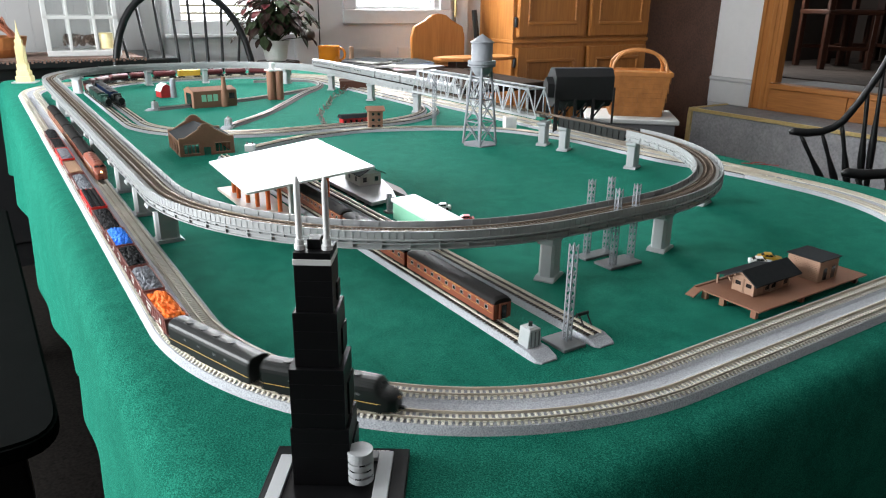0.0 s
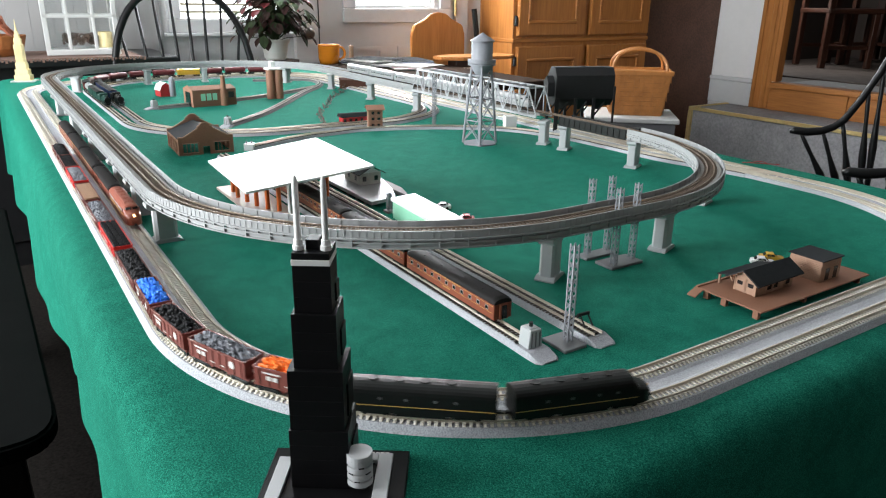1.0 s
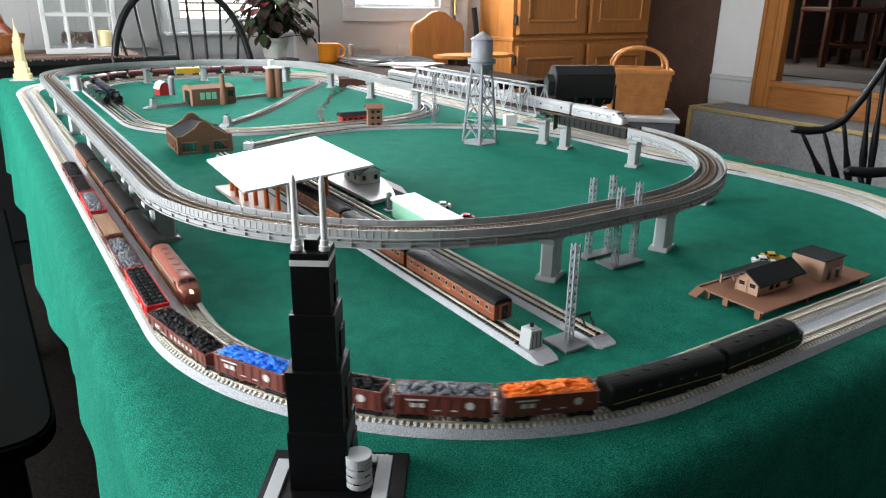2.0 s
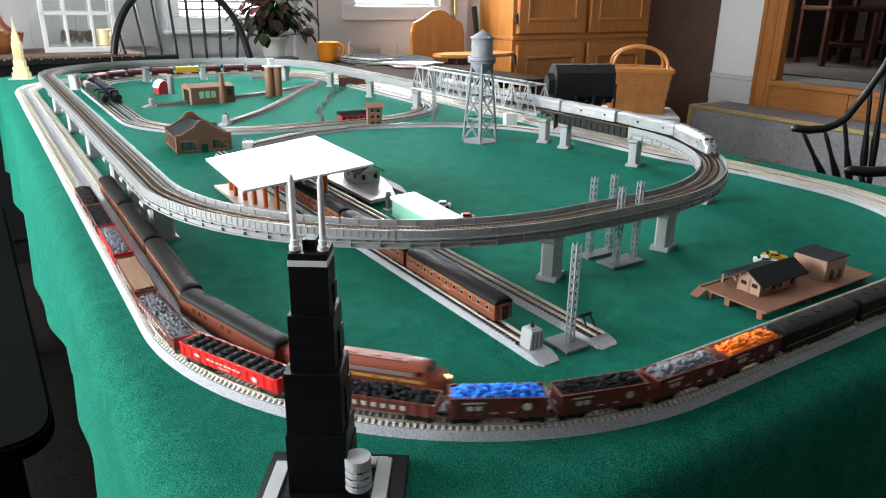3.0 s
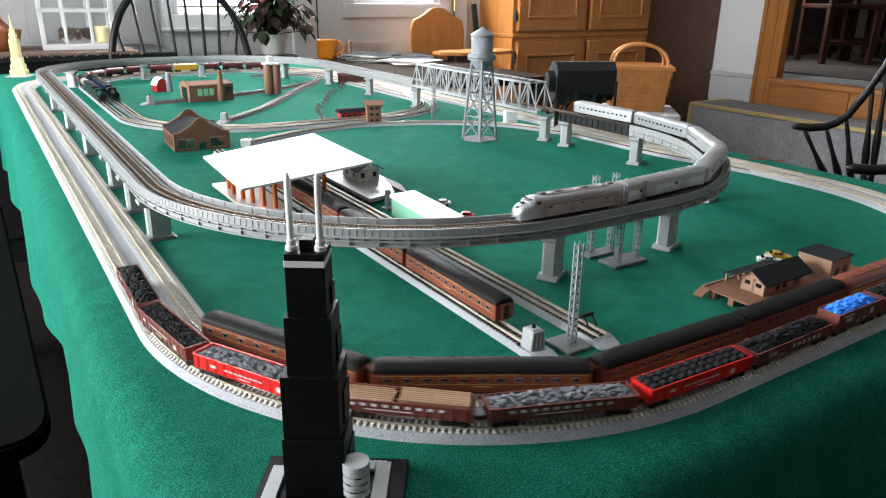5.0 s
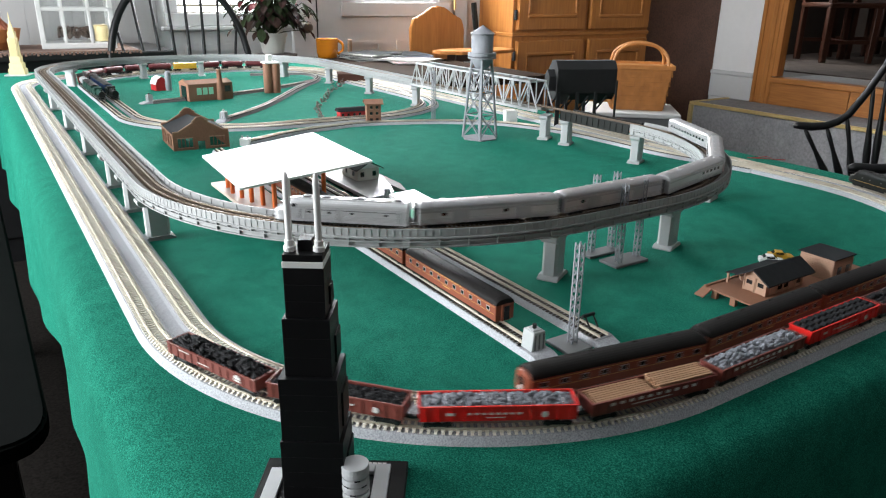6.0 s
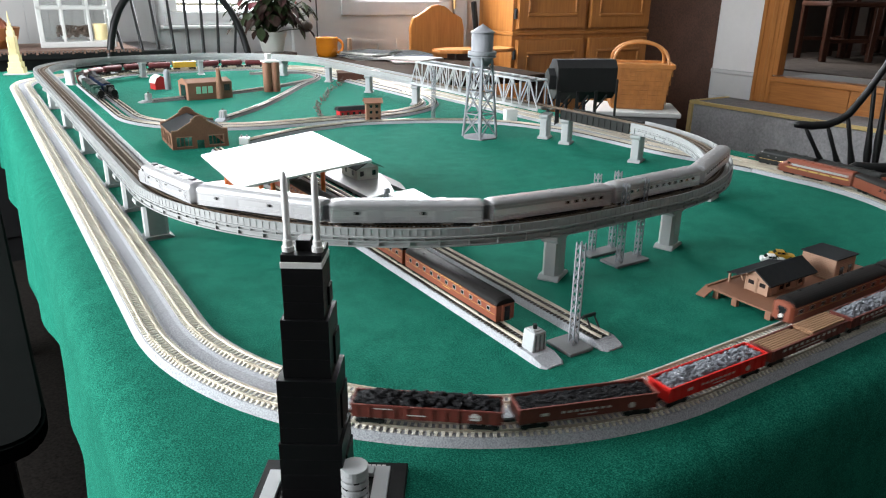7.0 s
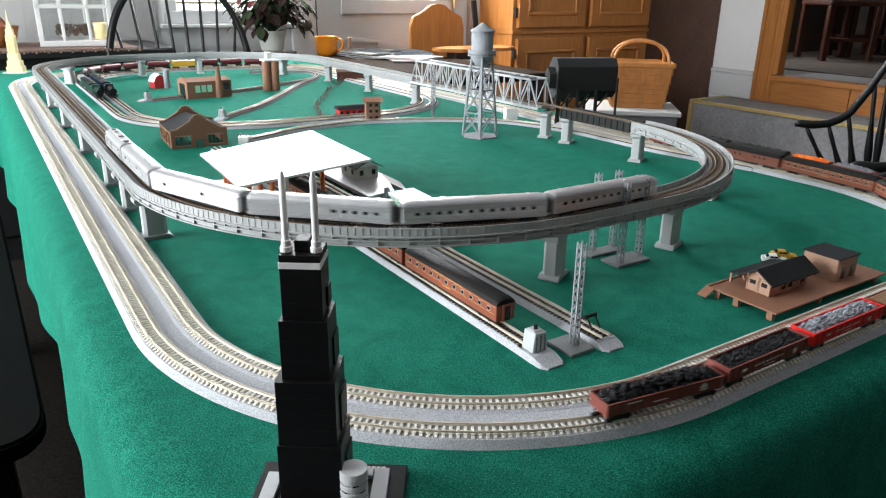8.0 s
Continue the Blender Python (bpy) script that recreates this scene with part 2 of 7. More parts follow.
def prism(bm, outline, axis, a, b):
    """Extrude an outline (pairs) along an axis from a to b."""
    put = {"x": lambda u, v, w: (w, u, v), "y": lambda u, v, w: (u, w, v), "z": lambda u, v, w: (u, v, w)}[axis]
    lo = [bm.verts.new(put(u, v, a)) for u, v in outline]
    hi = [bm.verts.new(put(u, v, b)) for u, v in outline]
    n = len(outline)
    fs = [bm.faces.new(lo[::-1]), bm.faces.new(hi)]
    for i in range(n):
        fs.append(bm.faces.new((lo[i], lo[(i + 1) % n], hi[(i + 1) % n], hi[i])))
    bmesh.ops.recalc_face_normals(bm, faces=fs)
    return bm


def lathe(bm, profile, seg=24, m=None):
    rings = []
    for r, z in profile:
        rings.append([bm.verts.new((r * math.cos(2 * math.pi * k / seg), r * math.sin(2 * math.pi * k / seg), z)) for k in range(seg)])
    for a, b in zip(rings, rings[1:]):
        for k in range(seg):
            bm.faces.new((a[k], a[(k + 1) % seg], b[(k + 1) % seg], b[k]))
    bm.faces.new(rings[0][::-1])
    bm.faces.new(rings[-1])
    if m is not None:
        bmesh.ops.transform(bm, matrix=m, verts=[v for r in rings for v in r])
    return bm


def sweep(bm, pts, profile, closed=True, cap=True):
    """Sweep a profile of (across, up) along pts of (x, y, heading, z); across is to the right of the way."""
    rings = []
    for x, y, h, z in pts:
        rx, ry = math.sin(h), -math.cos(h)
        rings.append([bm.verts.new((x + a * rx, y + a * ry, z + u)) for a, u in profile])
    n, k = len(rings), len(profile)
    fs = []
    for i in range(n if closed else n - 1):
        a, b = rings[i], rings[(i + 1) % n]
        for j in range(k):
            fs.append(bm.faces.new((a[j], a[(j + 1) % k], b[(j + 1) % k], b[j])))
    if not closed and cap:
        fs.append(bm.faces.new(rings[0]))
        fs.append(bm.faces.new(rings[-1][::-1]))
    bmesh.ops.recalc_face_normals(bm, faces=fs)
    return bm


def tube(bm, pts, r, seg=8, radii=None):
    """A tube through points in space."""
    pts = [Vector(p) for p in pts]
    rings = []
    for i, p in enumerate(pts):
        d = (pts[min(i + 1, len(pts) - 1)] - pts[max(i - 1, 0)]).normalized()
        q = d.to_track_quat("Z", "Y")
        rad = radii[i] if radii else r
        rings.append([bm.verts.new(p + q @ Vector((rad * math.cos(2 * math.pi * k / seg), rad * math.sin(2 * math.pi * k / seg), 0))) for k in range(seg)])
    fs = []
    for a, b in zip(rings, rings[1:]):
        best = min(range(seg), key=lambda s: sum((a[k].co - b[(k + s) % seg].co).length for k in range(seg)))
        for k in range(seg):
            fs.append(bm.faces.new((a[k], a[(k + 1) % seg], b[(k + 1 + best) % seg], b[(k + best) % seg])))
    fs.append(bm.faces.new(rings[0][::-1]))
    fs.append(bm.faces.new(rings[-1]))
    bmesh.ops.recalc_face_normals(bm, faces=fs)
    return bm


def B():
    return bmesh.new()


class Loop:
    """A rounded rectangle walked counter-clockwise from the start of its south-west corner."""

    def __init__(self, w, s, e, n, r):
        self.w, self.s, self.e, self.n, self.r = w, s, e, n, r
        a, lx, ly = r * math.pi / 2, e - w - 2 * r, n - s - 2 * r
        self.segs = [("c", a, w + r, s + r, math.pi), ("l", lx, w + r, s, 0.0), ("c", a, e - r, s + r, 1.5 * math.pi),
                     ("l", ly, e, s + r, math.pi / 2), ("c", a, e - r, n - r, 0.0), ("l", lx, e - r, n, math.pi),
                     ("c", a, w + r, n - r, math.pi / 2), ("l", ly, w, n - r, 1.5 * math.pi)]
        self.length = sum(q[1] for q in self.segs)

    def at(self, d):
        d %= self.length
        for kind, n, x, y, h in self.segs:
            if d <= n:
                if kind == "l":
                    return x + d * math.cos(h), y + d * math.sin(h), h
                t = h + d / self.r
                return x + self.r * math.cos(t), y + self.r * math.sin(t), t + math.pi / 2
            d -= n
        return self.at(0)

    def points(self, z, a=None, b=None, step=0.012):
        a, b = (0, self.length) if a is None else (a, b)
        n = max(2, int((b - a) / step))
        return [(*self.at(a + (b - a) * i / n), z) for i in range(n if b - a >= self.length else n + 1)]


OUTER = Loop(0.0923, 0.280, 1.112, 2.72, 0.319)
INNER = Loop(0.1253, 0.313, 1.079, 2.687, 0.286)
VIA = Loop(0.152, 0.517, 0.957, 2.54, 0.348)
YARD_OUT = Loop(0.262, 1.462, 1.046, 2.655, 0.282)
YARD_IN = Loop(0.295, 1.495, 1.013, 2.622, 0.249)
TRACK_H = 0.0085
VIA_H = 0.0656

# ---- room ----


def room():
    b = box(B(), WEST - 0.2, EAST + 3.2, SOUTH - 0.2, NORTH + 0.2, FLOOR - 0.1, FLOOR)
    tagged(part("floor", b, CARPET), "dark brown looped carpet floor", "floor", kind="structure")
    b = box(B(), WEST - 0.2, EAST + 3.2, SOUTH - 0.2, NORTH + 0.2, CEIL, CEIL + 0.1)
    tagged(part("ceiling", b, WALL), "plain white ceiling", "ceiling", kind="structure")

    def wall(name, axis, at, thick, lo, hi, holes, mat, label):
        b = B()
        cuts = sorted({lo, hi, *[h[0] for h in holes], *[h[1] for h in holes]})
        for u0, u1 in zip(cuts, cuts[1:]):
            spans = [(FLOOR, CEIL)]
            for h in holes:
                if h[0] <= u0 and u1 <= h[1]:
                    spans = [(FLOOR, h[2]), (h[3], CEIL)]
            for z0, z1 in spans:
                if z1 - z0 < 0.01:
                    continue
                if axis == "y":
                    box(b, u0, u1, at, at + thick, z0, z1)
                else:
                    box(b, at, at + thick, u0, u1, z0, z1)
        return tagged(part(name, b, mat), label, "wall", kind="structure")

    wall("wall_north", "y", NORTH, 0.12, WEST, EAST, [(0.84, 1.40, 0.17, 1.45), (1.755, 2.22, 0.245, 1.2)], WALL, "white painted wall with a window and a glazed door")
    wall("wall_west", "x", WEST - 0.12, 0.12, SOUTH, NORTH, [(0.8, 2.7, -0.1, 1.2)], WALL, "white painted wall with a wide window")
    # Unseen wall behind the camera, made dark to keep bounce off the front drape.
    wall("wall_south", "y", SOUTH - 0.12, 0.12, WEST, EAST, [], material("dark_unseen_wall", (0.07, 0.045, 0.03), 0.6, grain=0.5, scale=10, vary=0.3), "unseen south wall, kept dark to cut bounce light")
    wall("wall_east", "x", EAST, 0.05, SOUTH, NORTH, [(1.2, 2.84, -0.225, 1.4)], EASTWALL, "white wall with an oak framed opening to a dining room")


room()


# ---- table and cloth ----
TX0, TX1, TY0, TY1 = 0.049, 1.215, 0.234, 2.93


def tablecloth():
    """One rounded sheet: flat top, a soft shoulder and a hanging skirt with folds."""
    b = B()
    n = 420
    r = 0.03
    cx, cy = (TX0 + TX1) / 2, (TY0 + TY1) / 2
    rim = Loop(TX0, TY0, TX1, TY1, 0.05)
    rows = []
    prof = [(-0.03, 0.0), (-0.015, -0.0008), (-0.004, -0.003), (0.004, -0.009), (0.009, -0.02), (0.011, -0.05), (0.011, -0.08), (0.011, -0.11), (0.010, -0.14), (0.010, -0.17), (0.010, -0.20)]
    for out, depth in prof:
        ring = []
        for k in range(n):
            d = rim.length * k / n
            x, y, h = rim.at(d)
            z = depth
            a = min(1.0, max(0.0, -z / 0.2))
            wave = a * (0.010 * math.sin(d * 9.0 + 1.2 * math.sin(d * 2.3)) + 0.004 * math.sin(d * 23 + 2) + 0.004)
            lift = min(1.0, max(0.0, (1.15 - y) / 0.5)) if x < 0.6 else 0.0
            z = z * (1.45 - 0.55 * lift + 0.12 * math.sin(d * 4.1 + 0.6))
            o = out + wave
            ring.append(b.verts.new((x + o * math.sin(h), y - o * math.cos(h), z)))
        rows.append(ring)
    for p, q in zip(rows, rows[1:]):
        for k in range(n):
            b.faces.new((p[k], q[k], q[(k + 1) % n], p[(k + 1) % n]))
    b.faces.new(rows[0])
    bmesh.ops.recalc_face_normals(b, faces=b.faces[:])
    bmesh.ops.triangulate(b, faces=[f for f in b.faces if len(f.verts) > 4])
    ob = part("tablecloth", b, FELT, smooth=True)
    tagged(ob, "bright green felt cloth hanging over the table edge", "tablecloth")


def table():
    t = thing("table", Matrix.Identity(4), "long wooden table under a green cloth", "table")
    part("tabletop", box(B(), TX0 + 0.01, TX1 - 0.01, TY0 + 0.01, TY1 - 0.01, -0.04, -0.003, 0.004), DARKWOOD, t)
    for x in (TX0 + 0.12, TX1 - 0.12):
        for y in (TY0 + 0.12, TY1 - 0.12):
            part("leg", box(B(), x - 0.03, x + 0.03, y - 0.03, y + 0.03, FLOOR, -0.04, 0.004), DARKWOOD, t)


tablecloth()
table()


def loft(bm, sections):
    """Sections: lists of points with equal count, joined in order and capped."""
    rings = [[bm.verts.new(p) for p in s] for s in sections]
    k = len(rings[0])
    fs = []
    for a, b in zip(rings, rings[1:]):
        for j in range(k):
            fs.append(bm.faces.new((a[j], a[(j + 1) % k], b[(j + 1) % k], b[j])))
    fs.append(bm.faces.new(rings[0]))
    fs.append(bm.faces.new(rings[-1][::-1]))
    bmesh.ops.recalc_face_normals(bm, faces=fs)
    return bm


# ---- tracks ----
def rails(parent, pts, closed, base, gauge=0.009, mat=RAIL, high=0.0022):
    for s in (-1, 1):
        o = s * gauge / 2
        prof = [(o - 0.0009, base), (o + 0.0009, base), (o + 0.0003, base + 0.0007), (o + 0.0003, base + 0.0014), (o + 0.0005, base + 0.0016), (o + 0.0005, base + 0.0022), (o - 0.0005, base + 0.0022), (o - 0.0005, base + 0.0016), (o - 0.0003, base + 0.0014), (o - 0.0003, base + 0.0007)]
        prof = [(u, base + (v - base) * high / 0.0022) for u, v in prof]
        part("rail", sweep(B(), pts, prof, closed), mat, parent, "worn metal rail")


def tie_mesh(half=0.0084, wide=0.0022, mat=None, name="tie"):
    """A concrete tie, dished in the middle, with a sloped shoulder outside each rail."""
    b = loft(B(), [[(-wide / 2, y, 0), (wide / 2, y, 0), (wide / 2 - 0.0002, y, z), (-wide / 2 + 0.0002, y, z)] for y, z in ((-half, 0.0006), (-half + 0.0016, 0.0013), (-0.0028, 0.0012), (0.0, 0.0009), (0.0028, 0.0012), (half - 0.0016, 0.0013), (half, 0.0006))])
    for s in (-1, 1):
        box(b, -wide / 2 - 0.0002, wide / 2 + 0.0002, s * 0.0060 - 0.0005, s * 0.0060 + 0.0005, 0.0009, 0.0021)
    me = bpy.data.meshes.new(name)
    b.to_mesh(me)
    b.free()
    me.materials.append(mat)
    return me


def far_ties(parent, spots, base, mat, half=0.0084, wide=0.0021):
    verts, faces = [], []
    for x, y, h in spots:
        c, s = math.cos(h), math.sin(h)
        k = len(verts)
        for dz in (0, 0.0011):
            for u, v in ((-wide / 2, -half), (wide / 2, -half), (wide / 2, half), (-wide / 2, half)):
                verts.append((x + u * c - v * s, y + u * s + v * c, base + dz))
        faces += [(k + 4, k + 5, k + 6, k + 7), (k, k + 1, k + 5, k + 4), (k + 1, k + 2, k + 6, k + 5), (k + 2, k + 3, k + 7, k + 6), (k + 3, k, k + 4, k + 7)]
    me = bpy.data.meshes.new("tie_bed")
    me.from_pydata(verts, [], faces)
    me.materials.append(mat)
    ob = new("tie_bed", me)
    ob.parent = parent
    tagged(ob, kind="stuff")


TIE_STEP = 0.0047
CTIE = tie_mesh(mat=TIE)


def main_line():
    t = thing("double_track", Matrix.Identity(4), "double loop of model railway track on pale grey ballast", "railway track")
    mid = Loop(0.1088, 0.2965, 1.0955, 2.7035, 0.3025)
    bed = [(-0.030, 0), (0.030, 0), (0.0262, 0.0052), (0.0068, 0.0052), (0.0045, 0.0040), (-0.0045, 0.0040), (-0.0068, 0.0052), (-0.0262, 0.0052)]
    part("ballast", sweep(B(), mid.points(0), bed), BALLAST, t)
    for loop in (OUTER, INNER):
        rails(t, loop.points(0), True, 0.0063)
        n = int(loop.length / TIE_STEP)
        near, far = [], []
        for i in range(n):
            x, y, h = loop.at(i * loop.length / n)
            (near if y < 0.58 and x < 0.78 and len(near) < 150 else far).append((x, y, h))
        for x, y, h in near:
            share("tie", CTIE, t, pose(x, y, 0.0052, 0, 0, math.degrees(h)))
        far_ties(t, far, 0.0052, TIE)


main_line()


def plain_track(name, pts, closed, label, bedmat=BALLAST, tiemat=TIE_WOOD, width=0.0125):
    t = thing(name, Matrix.Identity(4), label, "railway track")
    bed = [(-width, 0), (width, 0), (width - 0.003, 0.0050), (-width + 0.003, 0.0050)]
    part("ballast", sweep(B(), pts, bed, closed), bedmat, t)
    rails(t, pts, closed, 0.0061, mat=RAIL_NICKEL if bedmat is BALLAST_DARK else RAIL)
    spots, acc = [], 0.0
    prev = pts[0]
    for p in pts[1:]:
        d = math.hypot(p[0] - prev[0], p[1] - prev[1])
        k = 0
        while acc + 0.0046 <= d:
            acc += 0.0046
            f = acc / d
            dh = (p[2] - prev[2] + math.pi) % (2 * math.pi) - math.pi
            spots.append((prev[0] + (p[0] - prev[0]) * f, prev[1] + (p[1] - prev[1]) * f, prev[2] + dh * f))
        acc -= d
        prev = p
    far_ties(t, spots, 0.0050, tiemat)
    return t


def spline(knots, n=14):
    """A smooth way through (x, y) knots, as x, y, heading, 0."""
    k = [Vector((*p, 0)) for p in knots]
    k = [k[0] * 2 - k[1], *k, k[-1] * 2 - k[-2]]
    out = []
    for i in range(1, len(k) - 2):
        for j in range(n):
            u = j / n
            p0, p1, p2, p3 = k[i - 1:i + 3]
            out.append(0.5 * (2 * p1 + (p2 - p0) * u + (2 * p0 - 5 * p1 + 4 * p2 - p3) * u * u + (3 * p1 - p0 - 3 * p2 + p3) * u ** 3))
    out.append(k[-2])
    pts = []
    for i, p in enumerate(out):
        d = out[min(i + 1, len(out) - 1)] - out[max(i - 1, 0)]
        pts.append((p.x, p.y, math.atan2(d.y, d.x), 0.0))
    return pts


plain_track("yard_loop", YARD_OUT.points(0), True, "loop of single model track on grey roadbed")
plain_track("yard_loop", YARD_IN.points(0), True, "inner loop of single model track on grey roadbed")
SIDING_A, SIDING_B, SIDING_END = 0.348, 0.410, 0.434
plain_track("station_siding", [(SIDING_A, y, math.pi / 2, 0) for y in np.arange(0.404, 1.30, 0.02)], False, "straight station siding holding passenger cars")
plain_track("station_siding", [(SIDING_B, y, math.pi / 2, 0) for y in np.arange(0.380, 1.30, 0.02)], False, "straight empty station siding on grey roadbed")
plain_track("connecting_track", spline([(1.076, 0.70), (1.062, 0.79), (1.047, 0.88), (1.045, 1.00), (1.035, 1.12), (0.985, 1.255), (0.88, 1.345), (0.76, 1.396), (0.677, 1.412), (0.622, 1.404), (0.568, 1.397), (0.513, 1.379), (0.444, 1.345), (0.412, 1.327)]), False, "curved connecting track to the yard")
plain_track("yard_spur", spline([(0.45, 1.60), (0.60, 1.76), (0.82, 2.07), (0.93, 2.21), (0.985, 2.33), (0.96, 2.43), (0.80, 2.47)]), False, "dark yard spur curving through the cloth", BALLAST_DARK)
plain_track("yard_spur", spline([(0.37, 1.95), (0.50, 1.985), (0.66, 2.04), (0.80, 2.12), (0.93, 2.21)]), False, "dark yard spur behind the factory", BALLAST_DARK)
plain_track("connecting_track", spline([(1.079, 2.2), (1.06, 1.9), (1.012, 1.74)]), False, "turnout track beside the main line")


def crossover(y0, y1, x0, x1):
    """Curved rails and ties that lead from one main track to the other, with dark switch gear."""
    t = thing("track_crossover", Matrix.Identity(4), "switch rails crossing between the two main tracks", "railway track", "switches on the main line")
    pts = spline([(x0, y0), (x0 + (x1 - x0) * 0.12, y0 + (y1 - y0) * 0.25), (x0 + (x1 - x0) * 0.88, y0 + (y1 - y0) * 0.75), (x1, y1)])
    rails(t, pts, False, 0.00635)
    far_ties(t, [pts[k][:3] for k in range(0, len(pts), 2)], 0.00525, TIE)
    for f in (0.2, 0.8):
        x, y, h, _ = pts[int(f * (len(pts) - 1))]
        part("frog", box(B(), -0.007, 0.007, -0.0012, 0.0012, 0.0064, 0.0082, m=pose(x, y, 0, 0, 0, math.degrees(h))), LOCOBLACK, t, "black plastic switch frog")
    part("infill", sweep(B(), pts, [(-0.0036, 0.0052), (0.0036, 0.0052), (0.0034, 0.0061), (-0.0034, 0.0061)], False), BALLAST, t)


crossover(0.60, 0.80, OUTER.e, INNER.e)
crossover(0.92, 1.12, INNER.e, OUTER.e)


# ---- viaduct ----
def pier_mesh():
    """Body, cap and foot of one viaduct pier."""
    body = B()
    prof = [(-0.013, -0.0055), (-0.0095, -0.0085), (0.0095, -0.0085), (0.013, -0.0055), (0.013, 0.0055), (0.0095, 0.0085), (-0.0095, 0.0085), (-0.013, 0.0055)]
    prism(body, prof, "z", 0.003, 0.041)
    cap = B()
    prism(cap, [(-0.0165, 0.041), (0.0165, 0.041), (0.0205, 0.0445), (0.0205, 0.0488), (-0.0205, 0.0488), (-0.0205, 0.0445)], "y", -0.0092, 0.0092)
    bmesh.ops.bevel(cap, geom=cap.edges[:], offset=0.0008, segments=1, affect="EDGES")
    foot = B()
    prism(foot, [(-0.0175, 0.0), (0.0175, 0.0), (0.0175, 0.0015), (0.0125, 0.0045), (-0.0125, 0.0045), (-0.0175, 0.0015)], "y", -0.0108, 0.0108)
    out = []
    for nm, b in (("shaft", body), ("cap", cap), ("foot", foot)):
        me = bpy.data.meshes.new(nm)
        b.to_mesh(me)
        b.free()
        me.materials.append(PIER)
        out.append((nm, me))
    return out


PIER_PARTS = pier_mesh()


def pier(x, y, heading):
    t = thing("viaduct_pier", pose(x, y, 0, 0, 0, heading), "pale grey plastic viaduct pier on the cloth", "bridge pier", "piers under the viaduct")
    for nm, me in PIER_PARTS:
        share(nm, me, t, Matrix.Identity(4))


def viaduct():
    t = thing("viaduct", Matrix.Identity(4), "grey plastic railway viaduct loop with ribbed parapets", "viaduct")
    # stretches by arc length: everything but the truss and the plate girder
    east0 = 2 * VIA.r * math.pi / 2 + (VIA.e - VIA.w - 2 * VIA.r)
    a = east0 + (1.60 - VIA.s - VIA.r)
    b = VIA.length + east0 + (0.855 - VIA.s - VIA.r)
    pts = VIA.points(0, a, b, 0.01)
    deck = [(-0.0159, 0.0495), (0.0159, 0.0495), (0.0159, 0.0592), (-0.0159, 0.0592)]
    part("girder", sweep(B(), pts, deck, False), CONCRETE, t)
    part("deck", sweep(B(), pts, [(-0.0145, 0.0592), (0.0145, 0.0592), (0.0125, 0.0634), (-0.0125, 0.0634)], False), DECK, t, "dark grey ballasted deck")
    for s in (-1, 1):
        def off(p):
            return [(s * u, v) for u, v in p]
        part("parapet", sweep(B(), pts, off([(0.0160, 0.0503), (0.0168, 0.0503), (0.0168, 0.0600), (0.0180, 0.0606), (0.0180, 0.0686), (0.0166, 0.0686), (0.0166, 0.0606), (0.0160, 0.0600)]), False), CONCRETE, t)
        part("ledge", sweep(B(), pts, off([(0.0167, 0.0592), (0.0196, 0.0592), (0.0196, 0.0604), (0.0179, 0.0607)]), False), CONCRETE, t)
        for z in (0.0504, 0.0557):
            part("flange", sweep(B(), pts, off([(0.0167, z), (0.0192, z), (0.0192, z + 0.0012), (0.0167, z + 0.0012)]), False), CONCRETE, t)
    n = int((b - a) / 0.0068)
    verts, faces = [], []
    tall, low = [], []
    for i in range(n):
        x, y, h = VIA.at(a + (i + 0.5) * (b - a) / n)
        for s in (-1, 1):
            tall.append((x, y, h, s * 0.0180, s * 0.0184, 0.0609, 0.0685, 0.00030))
            if i % 3 == 0:
                tall.append((x, y, h, s * 0.0166, s * 0.0160, 0.0609, 0.0684, 0.00045))
            low.append((x, y, h, s * 0.0167, s * 0.0190, 0.0569, 0.0592, 0.0005 if i % 2 == 0 else 0.0))
            low.append((x, y, h, s * 0.0167, s * 0.0190, 0.0516, 0.0557, 0.0005 if i % 4 == 0 else 0.0))
    for x, y, h, u0, u1, z0, z1, w in tall + [q for q in low if q[-1]]:
        c, sn = math.cos(h), math.sin(h)
        k = len(verts)
        for z in (z0, z1):
            for al, ac in ((-w, u0), (w, u0), (w, u1), (-w, u1)):
                verts.append((x + al * c + ac * sn, y + al * sn - ac * c, z))
        faces += [(k, k + 1, k + 5, k + 4), (k + 1, k + 2, k + 6, k + 5), (k + 2, k + 3, k + 7, k + 6), (k + 3, k, k + 4, k + 7), (k + 4, k + 5, k + 6, k + 7)]
    me = bpy.data.meshes.new("parapet_ribs")
    me.from_pydata(verts, [], faces)
    me.materials.append(CONCRETE)
    ob = new("parapet_ribs", me)
    ob.parent = t
    tagged(ob, kind="stuff")
    full = VIA.points(0)
    rails(t, full, True, VIA_H - 0.0012, mat=RAIL_RUST, high=0.0012)
    m = int(VIA.length / 0.0046)
    far_ties(t, [VIA.at(i * VIA.length / m) for i in range(m)], VIA_H - 0.0023, material("viaduct_tie", (0.13, 0.098, 0.075), 0.9, spec=0.15, grain=0.4, scale=300))


viaduct()
for y in (0.850, 0.981, 1.122, 1.381, 1.659, 1.95):
    pier(VIA.w, y, 0)
for x, y in ((0.474, 0.516), (0.651, 0.520), (0.868, 0.628), (0.241, 2.42), (0.466, 2.538), (0.652, 2.538), (0.892, 2.39)):
    best = min((VIA.at(0.002 * k) for k in range(int(VIA.length / 0.002))), key=lambda p: (p[0] - x) ** 2 + (p[1] - y) ** 2)
    pier(best[0], best[1], math.degrees(math.atan2(best[1], best[0])) - 18 if best[1] < 1 else math.degrees(best[2]) + 90)
